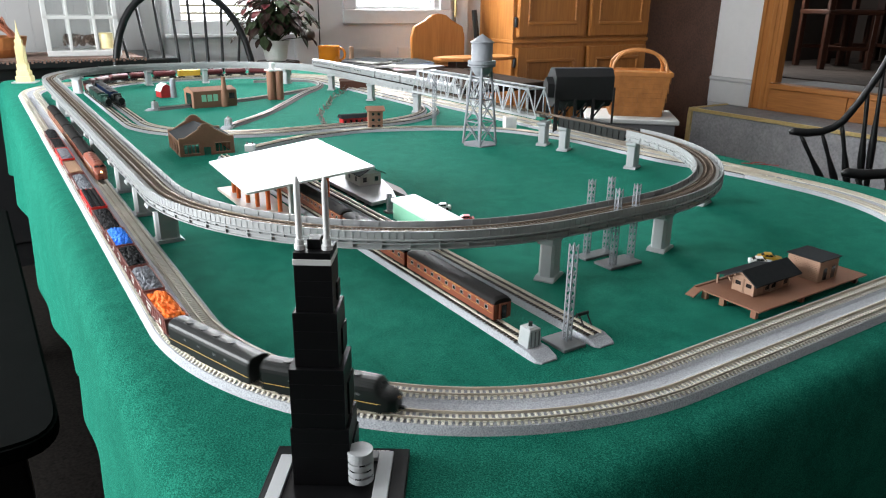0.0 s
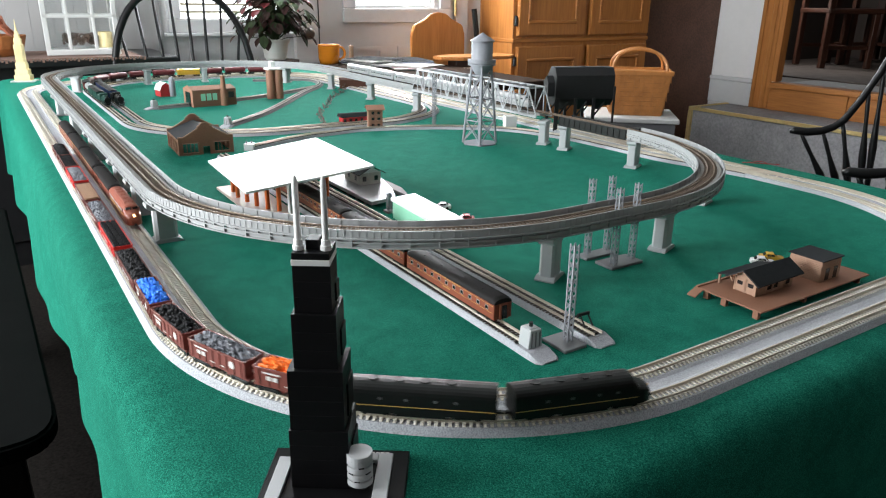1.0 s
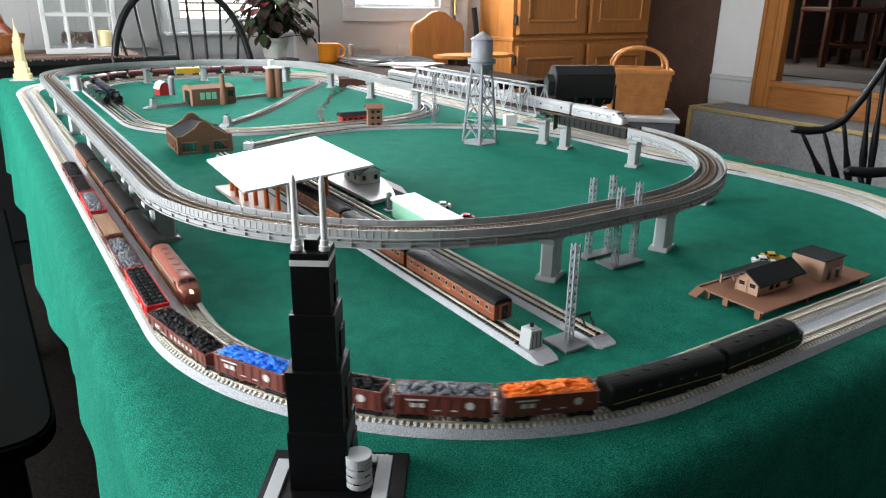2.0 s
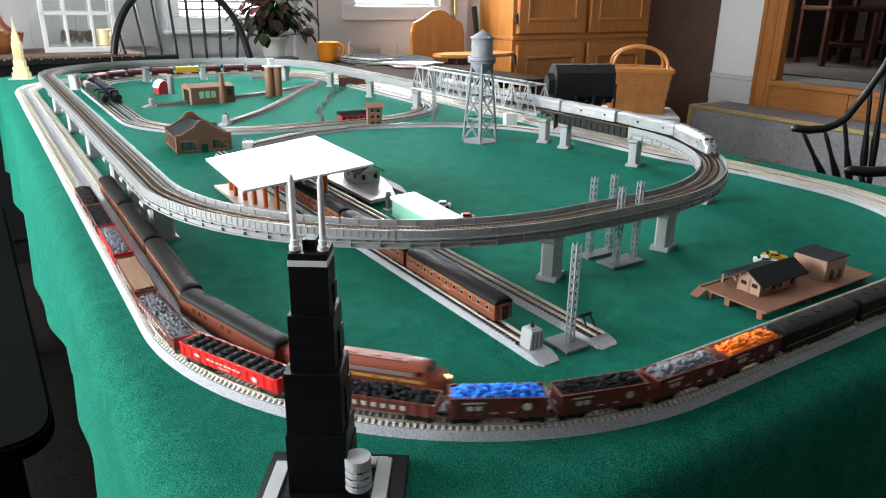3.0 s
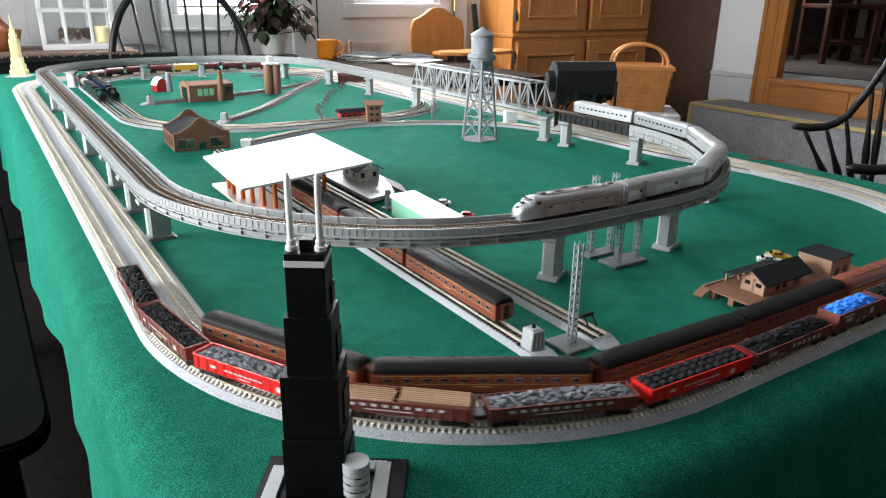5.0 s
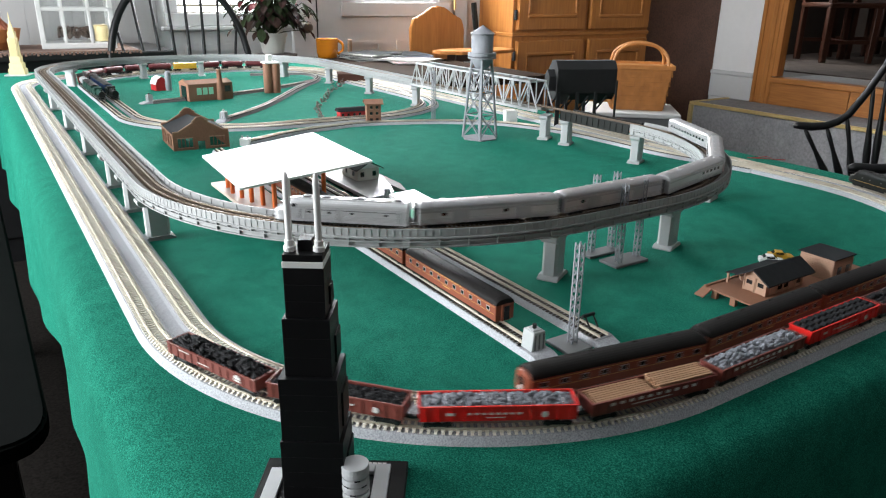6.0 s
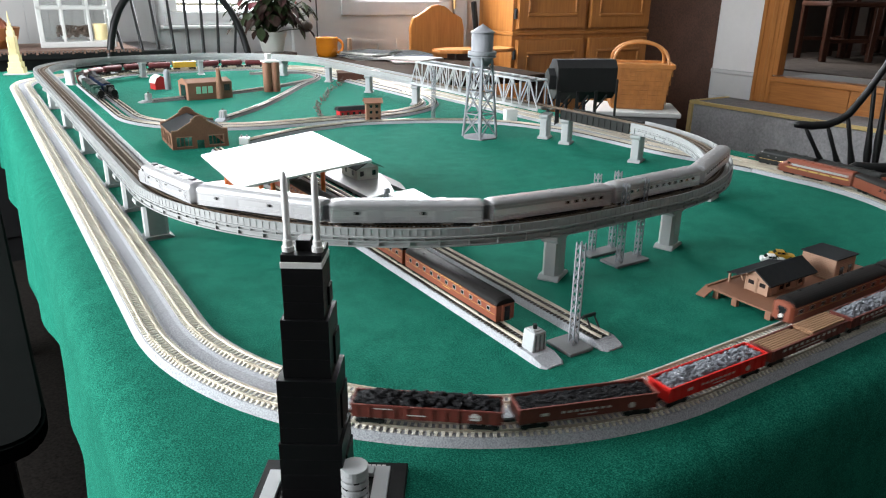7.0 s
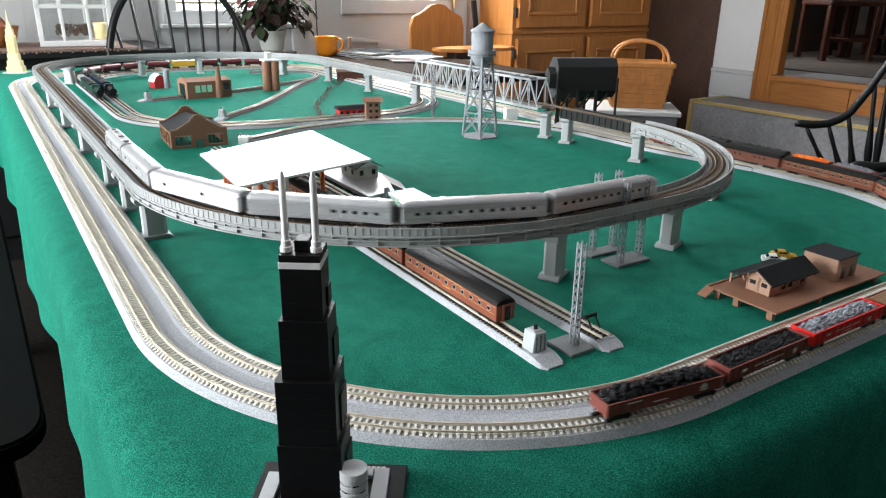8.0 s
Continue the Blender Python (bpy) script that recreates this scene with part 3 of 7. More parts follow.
for y in (0.851, 1.033, 1.097, 1.610, 1.876, 2.157):
    pier(VIA.e, y, math.degrees(math.atan2(y, VIA.e)) - 16)


def truss_bridge(y0, y1, x):
    t = thing("truss_bridge", pose(x, 0, 0), "silver grey plastic truss bridge on two piers", "bridge")
    zb, zt, w = 0.054, 0.113, 0.021
    n = 18
    d = (y1 - y0) / n
    for s in (-1, 1):
        X = s * w
        side = B()
        box(side, X - 0.0014, X + 0.0014, y0, y1, zb, zb + 0.005)
        part("bottom_chord", side, STEELB, t)
        side = B()
        box(side, X - 0.0014, X + 0.0014, y0 + d * 0.9, y1 - d * 0.9, zt - 0.004, zt)
        part("top_chord", side, STEELB, t)
        for i in range(n + 1):
            ya = y0 + i * d
            b = B()
            if 0 < i < n:
                box(b, X - 0.0009, X + 0.0009, ya - 0.001, ya + 0.001, zb, zt - 0.002)
                part("post", b, STEELB, t)
        for i in range(n):
            b = B()
            up = i % 2 == 0
            za, zc = (zb + 0.003, zt - 0.003) if up else (zt - 0.003, zb + 0.003)
            p, q = Vector((X, y0 + i * d, za)), Vector((X, y0 + (i + 1) * d, zc))
            L = (q - p).length
            m = Matrix.Translation((p + q) / 2) @ (q - p).to_track_quat("Z", "X").to_matrix().to_4x4()
            box(b, -0.0012, 0.0012, -0.0009, 0.0009, -L / 2, L / 2, m=m)
            part("diagonal", b, STEELB, t)
    for i in range(1, n):
        b = box(B(), -w, w, y0 + i * d - 0.001, y0 + i * d + 0.001, zt - 0.0035, zt - 0.0005)
        part("top_strut", b, STEELB, t)
        b = box(B(), -w, w, y0 + i * d - 0.0012, y0 + i * d + 0.0012, zb - 0.0005, zb + 0.0035)
        part("floor_beam", b, STEELB, t)
    part("deck", box(B(), -0.011, 0.011, y0, y1, zb + 0.0035, VIA_H - 0.0034), DECK, t, "dark grey bridge deck")


STEELB = material("silver_grey_truss", (0.50, 0.515, 0.53), 0.4, 0.15, grain=0.2, scale=120, vary=0.15)
truss_bridge(1.100, 1.600, VIA.e)


def plate_girder(y0, y1, x):
    t = thing("plate_girder_bridge", pose(x, 0, 0), "black plate girder bridge span", "bridge")
    for s in (-1, 1):
        web = box(B(), s * 0.0165 - 0.001, s * 0.0165 + 0.001, y0, y1, 0.0495, 0.0665)
        part("web", web, LOCOBLACK, t)
        for z in (0.0495, 0.0655):
            part("flange", box(B(), s * 0.0165 - 0.0025, s * 0.0165 + 0.0025, y0, y1, z - 0.0006, z + 0.0008), LOCOBLACK, t)
        n = 12
        for i in range(n + 1):
            y = y0 + 0.001 + (y1 - y0 - 0.002) * i / n
            part("stiffener", box(B(), s * 0.0177, s * 0.0190, y - 0.0006, y + 0.0006, 0.0503, 0.0649), LOCOBLACK, t)
    part("deck", box(B(), -0.0155, 0.0155, y0, y1, 0.055, VIA_H - 0.0034), DECK, t)


plate_girder(0.858, 1.035, VIA.e)


# ---- trains ----
def arch(w, z0, z1, z2, n=8, power=2.4):
    """Outline of a car body in (y, z): straight sides to z1 and a rounded roof to z2."""
    out = [(w, z0), (w, z1)]
    for i in range(1, n):
        a = math.pi * i / n
        c, s = math.cos(a), math.sin(a)
        out.append((w * math.copysign(abs(c) ** (2 / power), c), z1 + (z2 - z1) * s ** (2 / power)))
    out += [(-w, z1), (-w, z0)]
    return out


def truck_meshes():
    frame_b = B()
    for s in (-1, 1):
        box(frame_b, -0.010, 0.010, s * 0.0068 - 0.0007, s * 0.0068 + 0.0007, 0.0016, 0.0042, 0.0004)
        for x in (-0.0068, 0.0068):
            box(frame_b, x - 0.0014, x + 0.0014, s * 0.0072 - 0.0007, s * 0.0072 + 0.0007, 0.0012, 0.0048, 0.0003)
    box(frame_b, -0.0022, 0.0022, -0.0068, 0.0068, 0.0022, 0.0058)
    wheels = B()
    for s in (-1, 1):
        cyl(wheels, (0, s * 0.0038, 0.0030), (0, s * 0.0054, 0.0030), 0.0030, seg=14)
    cyl(wheels, (0, -0.0040, 0.0030), (0, 0.0040, 0.0030), 0.0007, seg=6)
    out = []
    for nm, b, m in (("truck", frame_b, LOCOBLACK), ("wheelset", wheels, DARKGREY)):
        me = bpy.data.meshes.new(nm)
        b.to_mesh(me)
        b.free()
        me.materials.append(m)
        out.append(me)
    return out


TRUCK, WHEELSET = truck_meshes()


def trucks(t, half):
    for x in (-half, half):
        k = share("truck", TRUCK, t, pose(x, 0, 0))
        for dx in (-0.0068, 0.0068):
            share("wheelset", WHEELSET, k, pose(dx, 0, 0))


def couplers(t, half):
    for s in (-1, 1):
        part("coupler", box(B(), s * half - 0.004, s * half + 0.004, -0.0014, 0.0014, 0.0042, 0.0062, 0.0004), LOCOBLACK, t)


ICO = bmesh.ops.create_icosphere


def load(t, mat, x0, x1, w, z, heap, n, size, seed, label):
    """A heap of lumps, each with its own facets."""
    rnd = random.Random(seed)
    b = B()
    box(b, x0, x1, -w, w, z - 0.004, z - 0.0006)
    for _ in range(n):
        u, v = rnd.uniform(-1, 1), rnd.uniform(-1, 1)
        x, y = (x0 + x1) / 2 + u * (x1 - x0) / 2 * 0.97, v * w * 0.95
        h = heap * (1 - abs(v) ** 2.5 * 0.8) * (1 - abs(u) ** 6 * 0.7) * rnd.uniform(0.4, 1.0)
        r = size * rnd.uniform(0.6, 1.25)
        m = Matrix.Translation((x, y, z + h - r * 0.4)) @ Euler((rnd.random() * 6, rnd.random() * 6, rnd.random() * 6)).to_matrix().to_4x4() @ Matrix.Diagonal((r, r * rnd.uniform(0.7, 1.1), r * rnd.uniform(0.6, 0.9), 1))
        ICO(b, subdivisions=1, radius=1.0, matrix=m)
    part("load", b, mat, t, label)


def letter_bars(t, rows, y, mat=LETTER):
    """Plain bars for lettering: x0, x1, z0, z1 on both sides."""
    for x0, x1, z0, z1 in rows:
        for s in (-1, 1):
            part("lettering", box(B(), -x1 if s > 0 else x0, -x0 if s > 0 else x1, s * y - 0.00012, s * y + 0.00012, z0, z1), mat, t)


def round_mark(t, x, z, r, y, mat=LETTER):
    for s in (-1, 1):
        part("emblem", cyl(B(), (-s * x, s * y - 0.00013, z), (-s * x, s * y + 0.00013, z), r, seg=16), mat, t)


def open_box(L, w, z0, z1, th=0.0007, floor=True):
    b = B()
    box(b, -L, L, w - th, w, z0, z1)
    box(b, -L, L, -w, -w + th, z0, z1)
    box(b, L - th, L, -w + th, w - th, z0, z1)
    box(b, -L, -L + th, -w + th, w - th, z0, z1)
    if floor:
        box(b, -L + th, L - th, -w + th, w - th, z0, z0 + 0.001)
    # top rim
    for s in (-1, 1):
        box(b, -L - 0.0003, L + 0.0003, s * w - 0.0006, s * w + 0.0006, z1 - 0.0007, z1 + 0.0003)
        box(b, s * L - 0.0006, s * L + 0.0006, -w, w, z1 - 0.0006, z1 + 0.0004)
    return b


def ribs(t, L, w, z0, z1, n, mat, deep=0.0006):
    for i in range(n):
        x = -L + 2 * L * (i + 0.5) / n
        for s in (-1, 1):
            part("side_rib", box(B(), x - 0.0005, x + 0.0005, s * w - 0.0001 if s > 0 else -w - deep, w + deep if s > 0 else -w + 0.0001, z0, z1 - 0.0008), mat, t)


def hopper(loadmat, load_label, seed, label):
    t = thing("hopper_car", Matrix.Identity(4), label, "freight car", "cars of the freight train")
    L, w = 0.0325, 0.0094
    part("body", open_box(L, w, 0.0078, 0.0215), BOXRED, t)
    part("end_sill", box(B(), -L - 0.002, L + 0.002, -0.0085, 0.0085, 0.0058, 0.0078, 0.0004), BOXRED, t)
    for s in (-1, 1):
        b = prism(B(), [(s * 0.004, 0.0078), (s * 0.019, 0.0078), (s * 0.014, 0.0030), (s * 0.009, 0.0030)], "y", -0.0065, 0.0065)
        part("hopper_bay", b, BOXRED, t)
        part("brake_rigging", box(B(), s * (L + 0.0006), s * (L + 0.0016), -0.003, 0.003, 0.0105, 0.0135, 0.0003) if s > 0 else box(B(), -L - 0.0016, -L - 0.0006, -0.003, 0.003, 0.0105, 0.0135, 0.0003), LETTER, t, "pale plastic brake gear")
    ribs(t, L, w, 0.0080, 0.0215, 8, BOXRED)
    letter_bars(t, [(-0.0245, -0.0095, 0.0178, 0.0190), (-0.0215, -0.0175, 0.0128, 0.0160), (-0.0160, -0.0120, 0.0128, 0.0160), (0.006, 0.010, 0.0105, 0.0115), (-0.006, -0.001, 0.0105, 0.0112)], w + 0.0007)
    round_mark(t, 0.0185, 0.0152, 0.0029, w + 0.0007)
    load(t, loadmat, -L + 0.001, L - 0.001, w - 0.0011, 0.0205, 0.0050, 210, 0.0021, seed, load_label)
    trucks(t, 0.0225)
    couplers(t, L + 0.002)
    return t, 0.072, 0.0225


def gondola(body, loadkind, seed, label, L=0.0515, high=0.0170, marks="bars", nribs=12):
    t = thing("gondola_car", Matrix.Identity(4), label, "freight car", "cars of the freight train")
    w = 0.0096
    part("body", open_box(L, w, 0.0072, high), body, t)
    part("underframe", box(B(), -L + 0.004, L - 0.004, -0.0035, 0.0035, 0.0040, 0.0072), LOCOBLACK, t)
    ribs(t, L, w, 0.0074, high, nribs, body)
    if marks == "big":
        x = -0.006
        for k in range(6):
            letter_bars(t, [(x + k * 0.0068, x + k * 0.0068 + 0.0026, 0.0102, 0.0134)], w + 0.0007)
        letter_bars(t, [(-0.036, -0.027, 0.0118, 0.0128), (-0.036, -0.027, 0.0100, 0.0109), (-0.024, -0.016, 0.0085, 0.0092)], w + 0.0007)
    elif marks == "small":
        for k in range(10):
            x = -0.038 + k * 0.0075
            letter_bars(t, [(x, x + 0.0036, 0.0126, 0.0146)], w + 0.0007)
        letter_bars(t, [(-0.020, 0.012, 0.0100, 0.0106)], w + 0.0007)
    elif marks == "emblem":
        letter_bars(t, [(0.028, 0.0345, 0.0098, 0.0112), (0.028, 0.0345, 0.0118, 0.0136), (0.0295, 0.033, 0.0138, 0.0150), (-0.034, -0.022, 0.0140, 0.0147), (-0.012, 0.000, 0.0105, 0.0112)], w + 0.0007)
    else:
        letter_bars(t, [(-0.034, -0.029, 0.0118, 0.0138)] + [(-0.020 + 0.0046 * k, -0.0175 + 0.0046 * k, 0.0122, 0.0136) for k in range(8)] + [(-0.008, 0.004, 0.0098, 0.0103)], w + 0.0007)
        round_mark(t, 0.030, 0.0118, 0.0022, w + 0.0007)
    x0, x1 = -L + 0.0012, L - 0.0012
    if loadkind == "pipes":
        n = 11
        for i in range(n):
            x = x0 + (x1 - x0) * (i + 0.5) / n
            for y in (-0.0058, 0.0, 0.0058):
                b = lathe(B(), [(0.0026, -0.0027), (0.0039, -0.0020), (0.0040, 0.0), (0.0039, 0.0020), (0.0026, 0.0027)], 14, pose(x, y, high - 0.0020, 90, 0, 0))
                bmesh.ops.holes_fill(b, edges=b.edges[:])
                part("drum", b, COAL, t, "black drum of the load")
    elif loadkind == "lumber":
        rnd = random.Random(seed)
        for half in (-1, 1):
            for k in range(7):
                for lay in range(2 if half < 0 else 3):
                    y = -w + 0.0022 + k * (2 * w - 0.0044) / 6
                    xa = x0 + 0.001 + rnd.uniform(0, 0.002) if half < 0 else 0.0015 + rnd.uniform(0, 0.002)
                    z = high - 0.004 + lay * 0.0021
                    b = box(B(), xa, xa + (x1 - x0) / 2 - 0.004, y - 0.00100, y + 0.00100, z + rnd.uniform(-0.0004, 0.0006), z + 0.0019, 0.0002)
                    part("board", b, LUMBER, t, "brown wooden board")
    else:
        m, n, size, lab, heap = loadkind
        load(t, m, x0, x1, w - 0.0012, high - 0.001, heap, n, size, seed, lab)
    trucks(t, L - 0.012)
    couplers(t, L + 0.001)
    return t, 2 * L + 0.0075, L - 0.012


def boxy_loco(label, nose):
    """A black streamlined diesel unit, with a cab and nose or blunt."""
    t = thing("diesel_locomotive", Matrix.Identity(4), label, "locomotive", "engines of the freight train")
    L = 0.0518
    secs = []
    prof = arch(0.0098, 0.0045, 0.0190, 0.0255, 10)
    if nose:
        for x, k, zt in ((L, 0.55, 0.0130), (L - 0.002, 0.74, 0.0158), (L - 0.006, 0.90, 0.0172), (L - 0.011, 0.97, 0.0182), (L - 0.0128, 0.98, 0.0225), (L - 0.0155, 1.0, 0.0252), (L - 0.018, 1.0, 0.0255), (-L, 1.0, 0.0255)):
            f = (zt - 0.0045) / (0.0255 - 0.0045)
            secs.append([(x, y * k, 0.0045 + (z - 0.0045) * f) for y, z in prof])
    else:
        for x, k in ((L, 0.96), (L - 0.001, 1.0), (-L + 0.001, 1.0), (-L, 0.96)):
            secs.append([(x, y * k, z) for y, z in prof])
    part("body", loft(B(), secs), LOCOBLACK, t)
    for s in (-1, 1):
        part("stripe", box(B(), -L + 0.001, L - (0.012 if nose else 0.001), s * 0.0098 - 0.00015, s * 0.0098 + 0.00015, 0.0098, 0.0103), GOLD, t, "thin gold stripe")
        for x in (-0.028, -0.010, 0.010, 0.024):
            part("porthole", cyl(B(), (x, s * 0.00985 - 0.0001, 0.0155), (x, s * 0.00985 + 0.0001, 0.0155), 0.0011, seg=12), DARKGREY, t)
        part("side_skirt", box(B(), -0.018, 0.018, s * 0.0092 - 0.0004, s * 0.0092 + 0.0004, 0.0022, 0.0046, 0.0003), LOCOBLACK, t)
    for x in (-0.034, -0.016, 0.002, 0.02):
        part("roof_fan", cyl(B(), (x, 0, 0.0252), (x, 0, 0.0262), 0.0036, 0.0034, seg=16), LOCOBLACK, t)
    if nose:
        part("headlamp", cyl(B(), (L - 0.0012, 0, 0.0128), (L + 0.0004, 0, 0.0126), 0.0013, seg=12), GOLD, t, "round gold headlamp")
        for s in (-1, 1):
            part("windscreen", box(B(), -0.0009, 0.0009, -0.0028, 0.0028, -0.0014, 0.0014, 0.0002, m=pose(L - 0.0132, s * 0.0036, 0.0208, 0, -35, s * 10)), WINDOWDARK, t)
    trucks(t, 0.032)
    couplers(t, L)
    return t, 0.1116, 0.032


def car_side_parts(t, L, y, z0, z1, xs, w, mat=WINDOWDARK, trim=None):
    for x in xs:
        for s in (-1, 1):
            f = part("window", box(B(), x - w, x + w, s * y - 0.00014, s * y + 0.00014, z0, z1, 0.0), mat, t)
            if trim:
                part("window_frame", box(B(), x - w - 0.0005, x + w + 0.0005, s * y - 0.00010, s * y + 0.00008, z0 - 0.0005, z1 + 0.0005), trim, f)


def coach(label, kind, group="cars of the passenger train", seed=1, roof=ROOFCAR, L=0.0765):
    t = thing("passenger_coach", Matrix.Identity(4), label, "railway car", group)
    w = 0.0098
    part("body", box(B(), -L, L, -w, w, 0.0052, 0.0202, 0.0005), TUSCAN, t)
    r = [(y, z) for y, z in arch(w + 0.0002, 0.0200, 0.0204, 0.0262, 12, 2.2)]
    secs = [[(x, y * k, 0.0200 + (z - 0.0200) * q) for y, z in r] for x, k, q in ((-L, 0.97, 0.75), (-L + 0.004, 1.0, 0.98), (-L + 0.008, 1, 1), (L - 0.008, 1, 1), (L - 0.004, 1.0, 0.98), (L, 0.97, 0.75))]
    part("roof", loft(B(), secs), roof, t, "dark grey rounded roof", smooth=False)
    for s in (-1, 1):
        for z in (0.0183, 0.0116) if kind != "baggage" else ():
            part("gold_line", box(B(), -L + 0.002, L - 0.002, s * w - 0.00012, s * w + 0.00012, z, z + 0.00026), GOLD, t, "thin gold line")
        part("silver_edge", box(B(), -L + 0.003, L - 0.003, s * (w - 0.0003) - 0.0001, s * (w - 0.0003) + 0.0004 if s > 0 else s * (w - 0.0003) + 0.0001, 0.0202, 0.0207), SILVERDARK, t)
    if kind == "coach":
        n = 11
        car_side_parts(t, L, w + 0.0001, 0.0134, 0.0164, [-L + 0.011 + (2 * L - 0.022) * i / (n - 1) for i in range(n)], 0.0019, trim=SILVERDARK)
        letter_bars(t, [(-0.024 + 0.0042 * k, -0.0224 + 0.0042 * k, 0.0190, 0.0197) for k in range(12)] + [(-0.006, 0.006, 0.0096, 0.0103)], w + 0.0001, GOLD)
    elif kind == "baggage":
        car_side_parts(t, L, w + 0.0001, 0.0135, 0.0170, [-0.045, -0.036, -0.027, 0.0, 0.010], 0.0015, mat=ROOFCAR)
        for x in (-0.015, 0.035):
            for s in (-1, 1):
                part("sliding_door", box(B(), x - 0.006, x + 0.006, s * w - 0.0003, s * w + 0.0003, 0.0062, 0.0180, 0.0001), TUSCAN, t)
        letter_bars(t, [(-0.016 + 0.004 * k, -0.0142 + 0.004 * k, 0.0186, 0.0193) for k in range(9)], w + 0.0001, BOXRED)
    if kind == "lounge":
        n = 9
        car_side_parts(t, L, w + 0.0001, 0.0134, 0.0166, [-L + 0.010 + (2 * L - 0.02) * i / (n - 1) for i in range(n)], 0.0026, trim=SILVERDARK)
        part("tail_end", loft(B(), [[(-L + 0.0002, y, z) for y, z in arch(w, 0.0055, 0.0190, 0.0235, 8)], [(-L - 0.0025, y * 0.75, z) for y, z in arch(w, 0.0065, 0.0180, 0.0225, 8)]]), TUSCAN, t, "dark red rounded tail")
        part("tail_window", box(B(), -L - 0.0029, -L - 0.0020, -0.004, 0.004, 0.0145, 0.0185), WINDOWDARK, t)
        part("tail_lamp", cyl(B(), (-L - 0.0022, 0, 0.0105), (-L - 0.0034, 0, 0.0105), 0.0018, seg=12), LETTER, t)
    for x in (-0.05, -0.02, 0.018, 0.05):
        part("roof_vent", box(B(), x - 0.0015, x + 0.0015, 0.0025, 0.0045, 0.0245, 0.0264, 0.0003), ROOFCAR, t)
    part("underframe", box(B(), -0.03, 0.03, -0.006, 0.006, 0.0018, 0.0052, 0.0005), LOCOBLACK, t)
    for s in (-1, 1):
        d = part("diaphragm", box(B(), s * (L + 0.0012) - 0.0012, s * (L + 0.0012) + 0.0012, -0.0048, 0.0048, 0.0058, 0.0205, 0.0004), TUSCAN, t, "dark red gangway frame")
        part("gangway_door", box(B(), s * (L + 0.0024) - 0.0002, s * (L + 0.0024) + 0.0002, -0.0028, 0.0028, 0.0064, 0.0192), WINDOWDARK, d)
    part("belt_rail", box(B(), -L + 0.003, L - 0.003, -w - 0.0002, w + 0.0002, 0.0050, 0.0056), LOCOBLACK, t)
    trucks(t, L - 0.0195)
    return t, 2 * L + 0.006, L - 0.0195


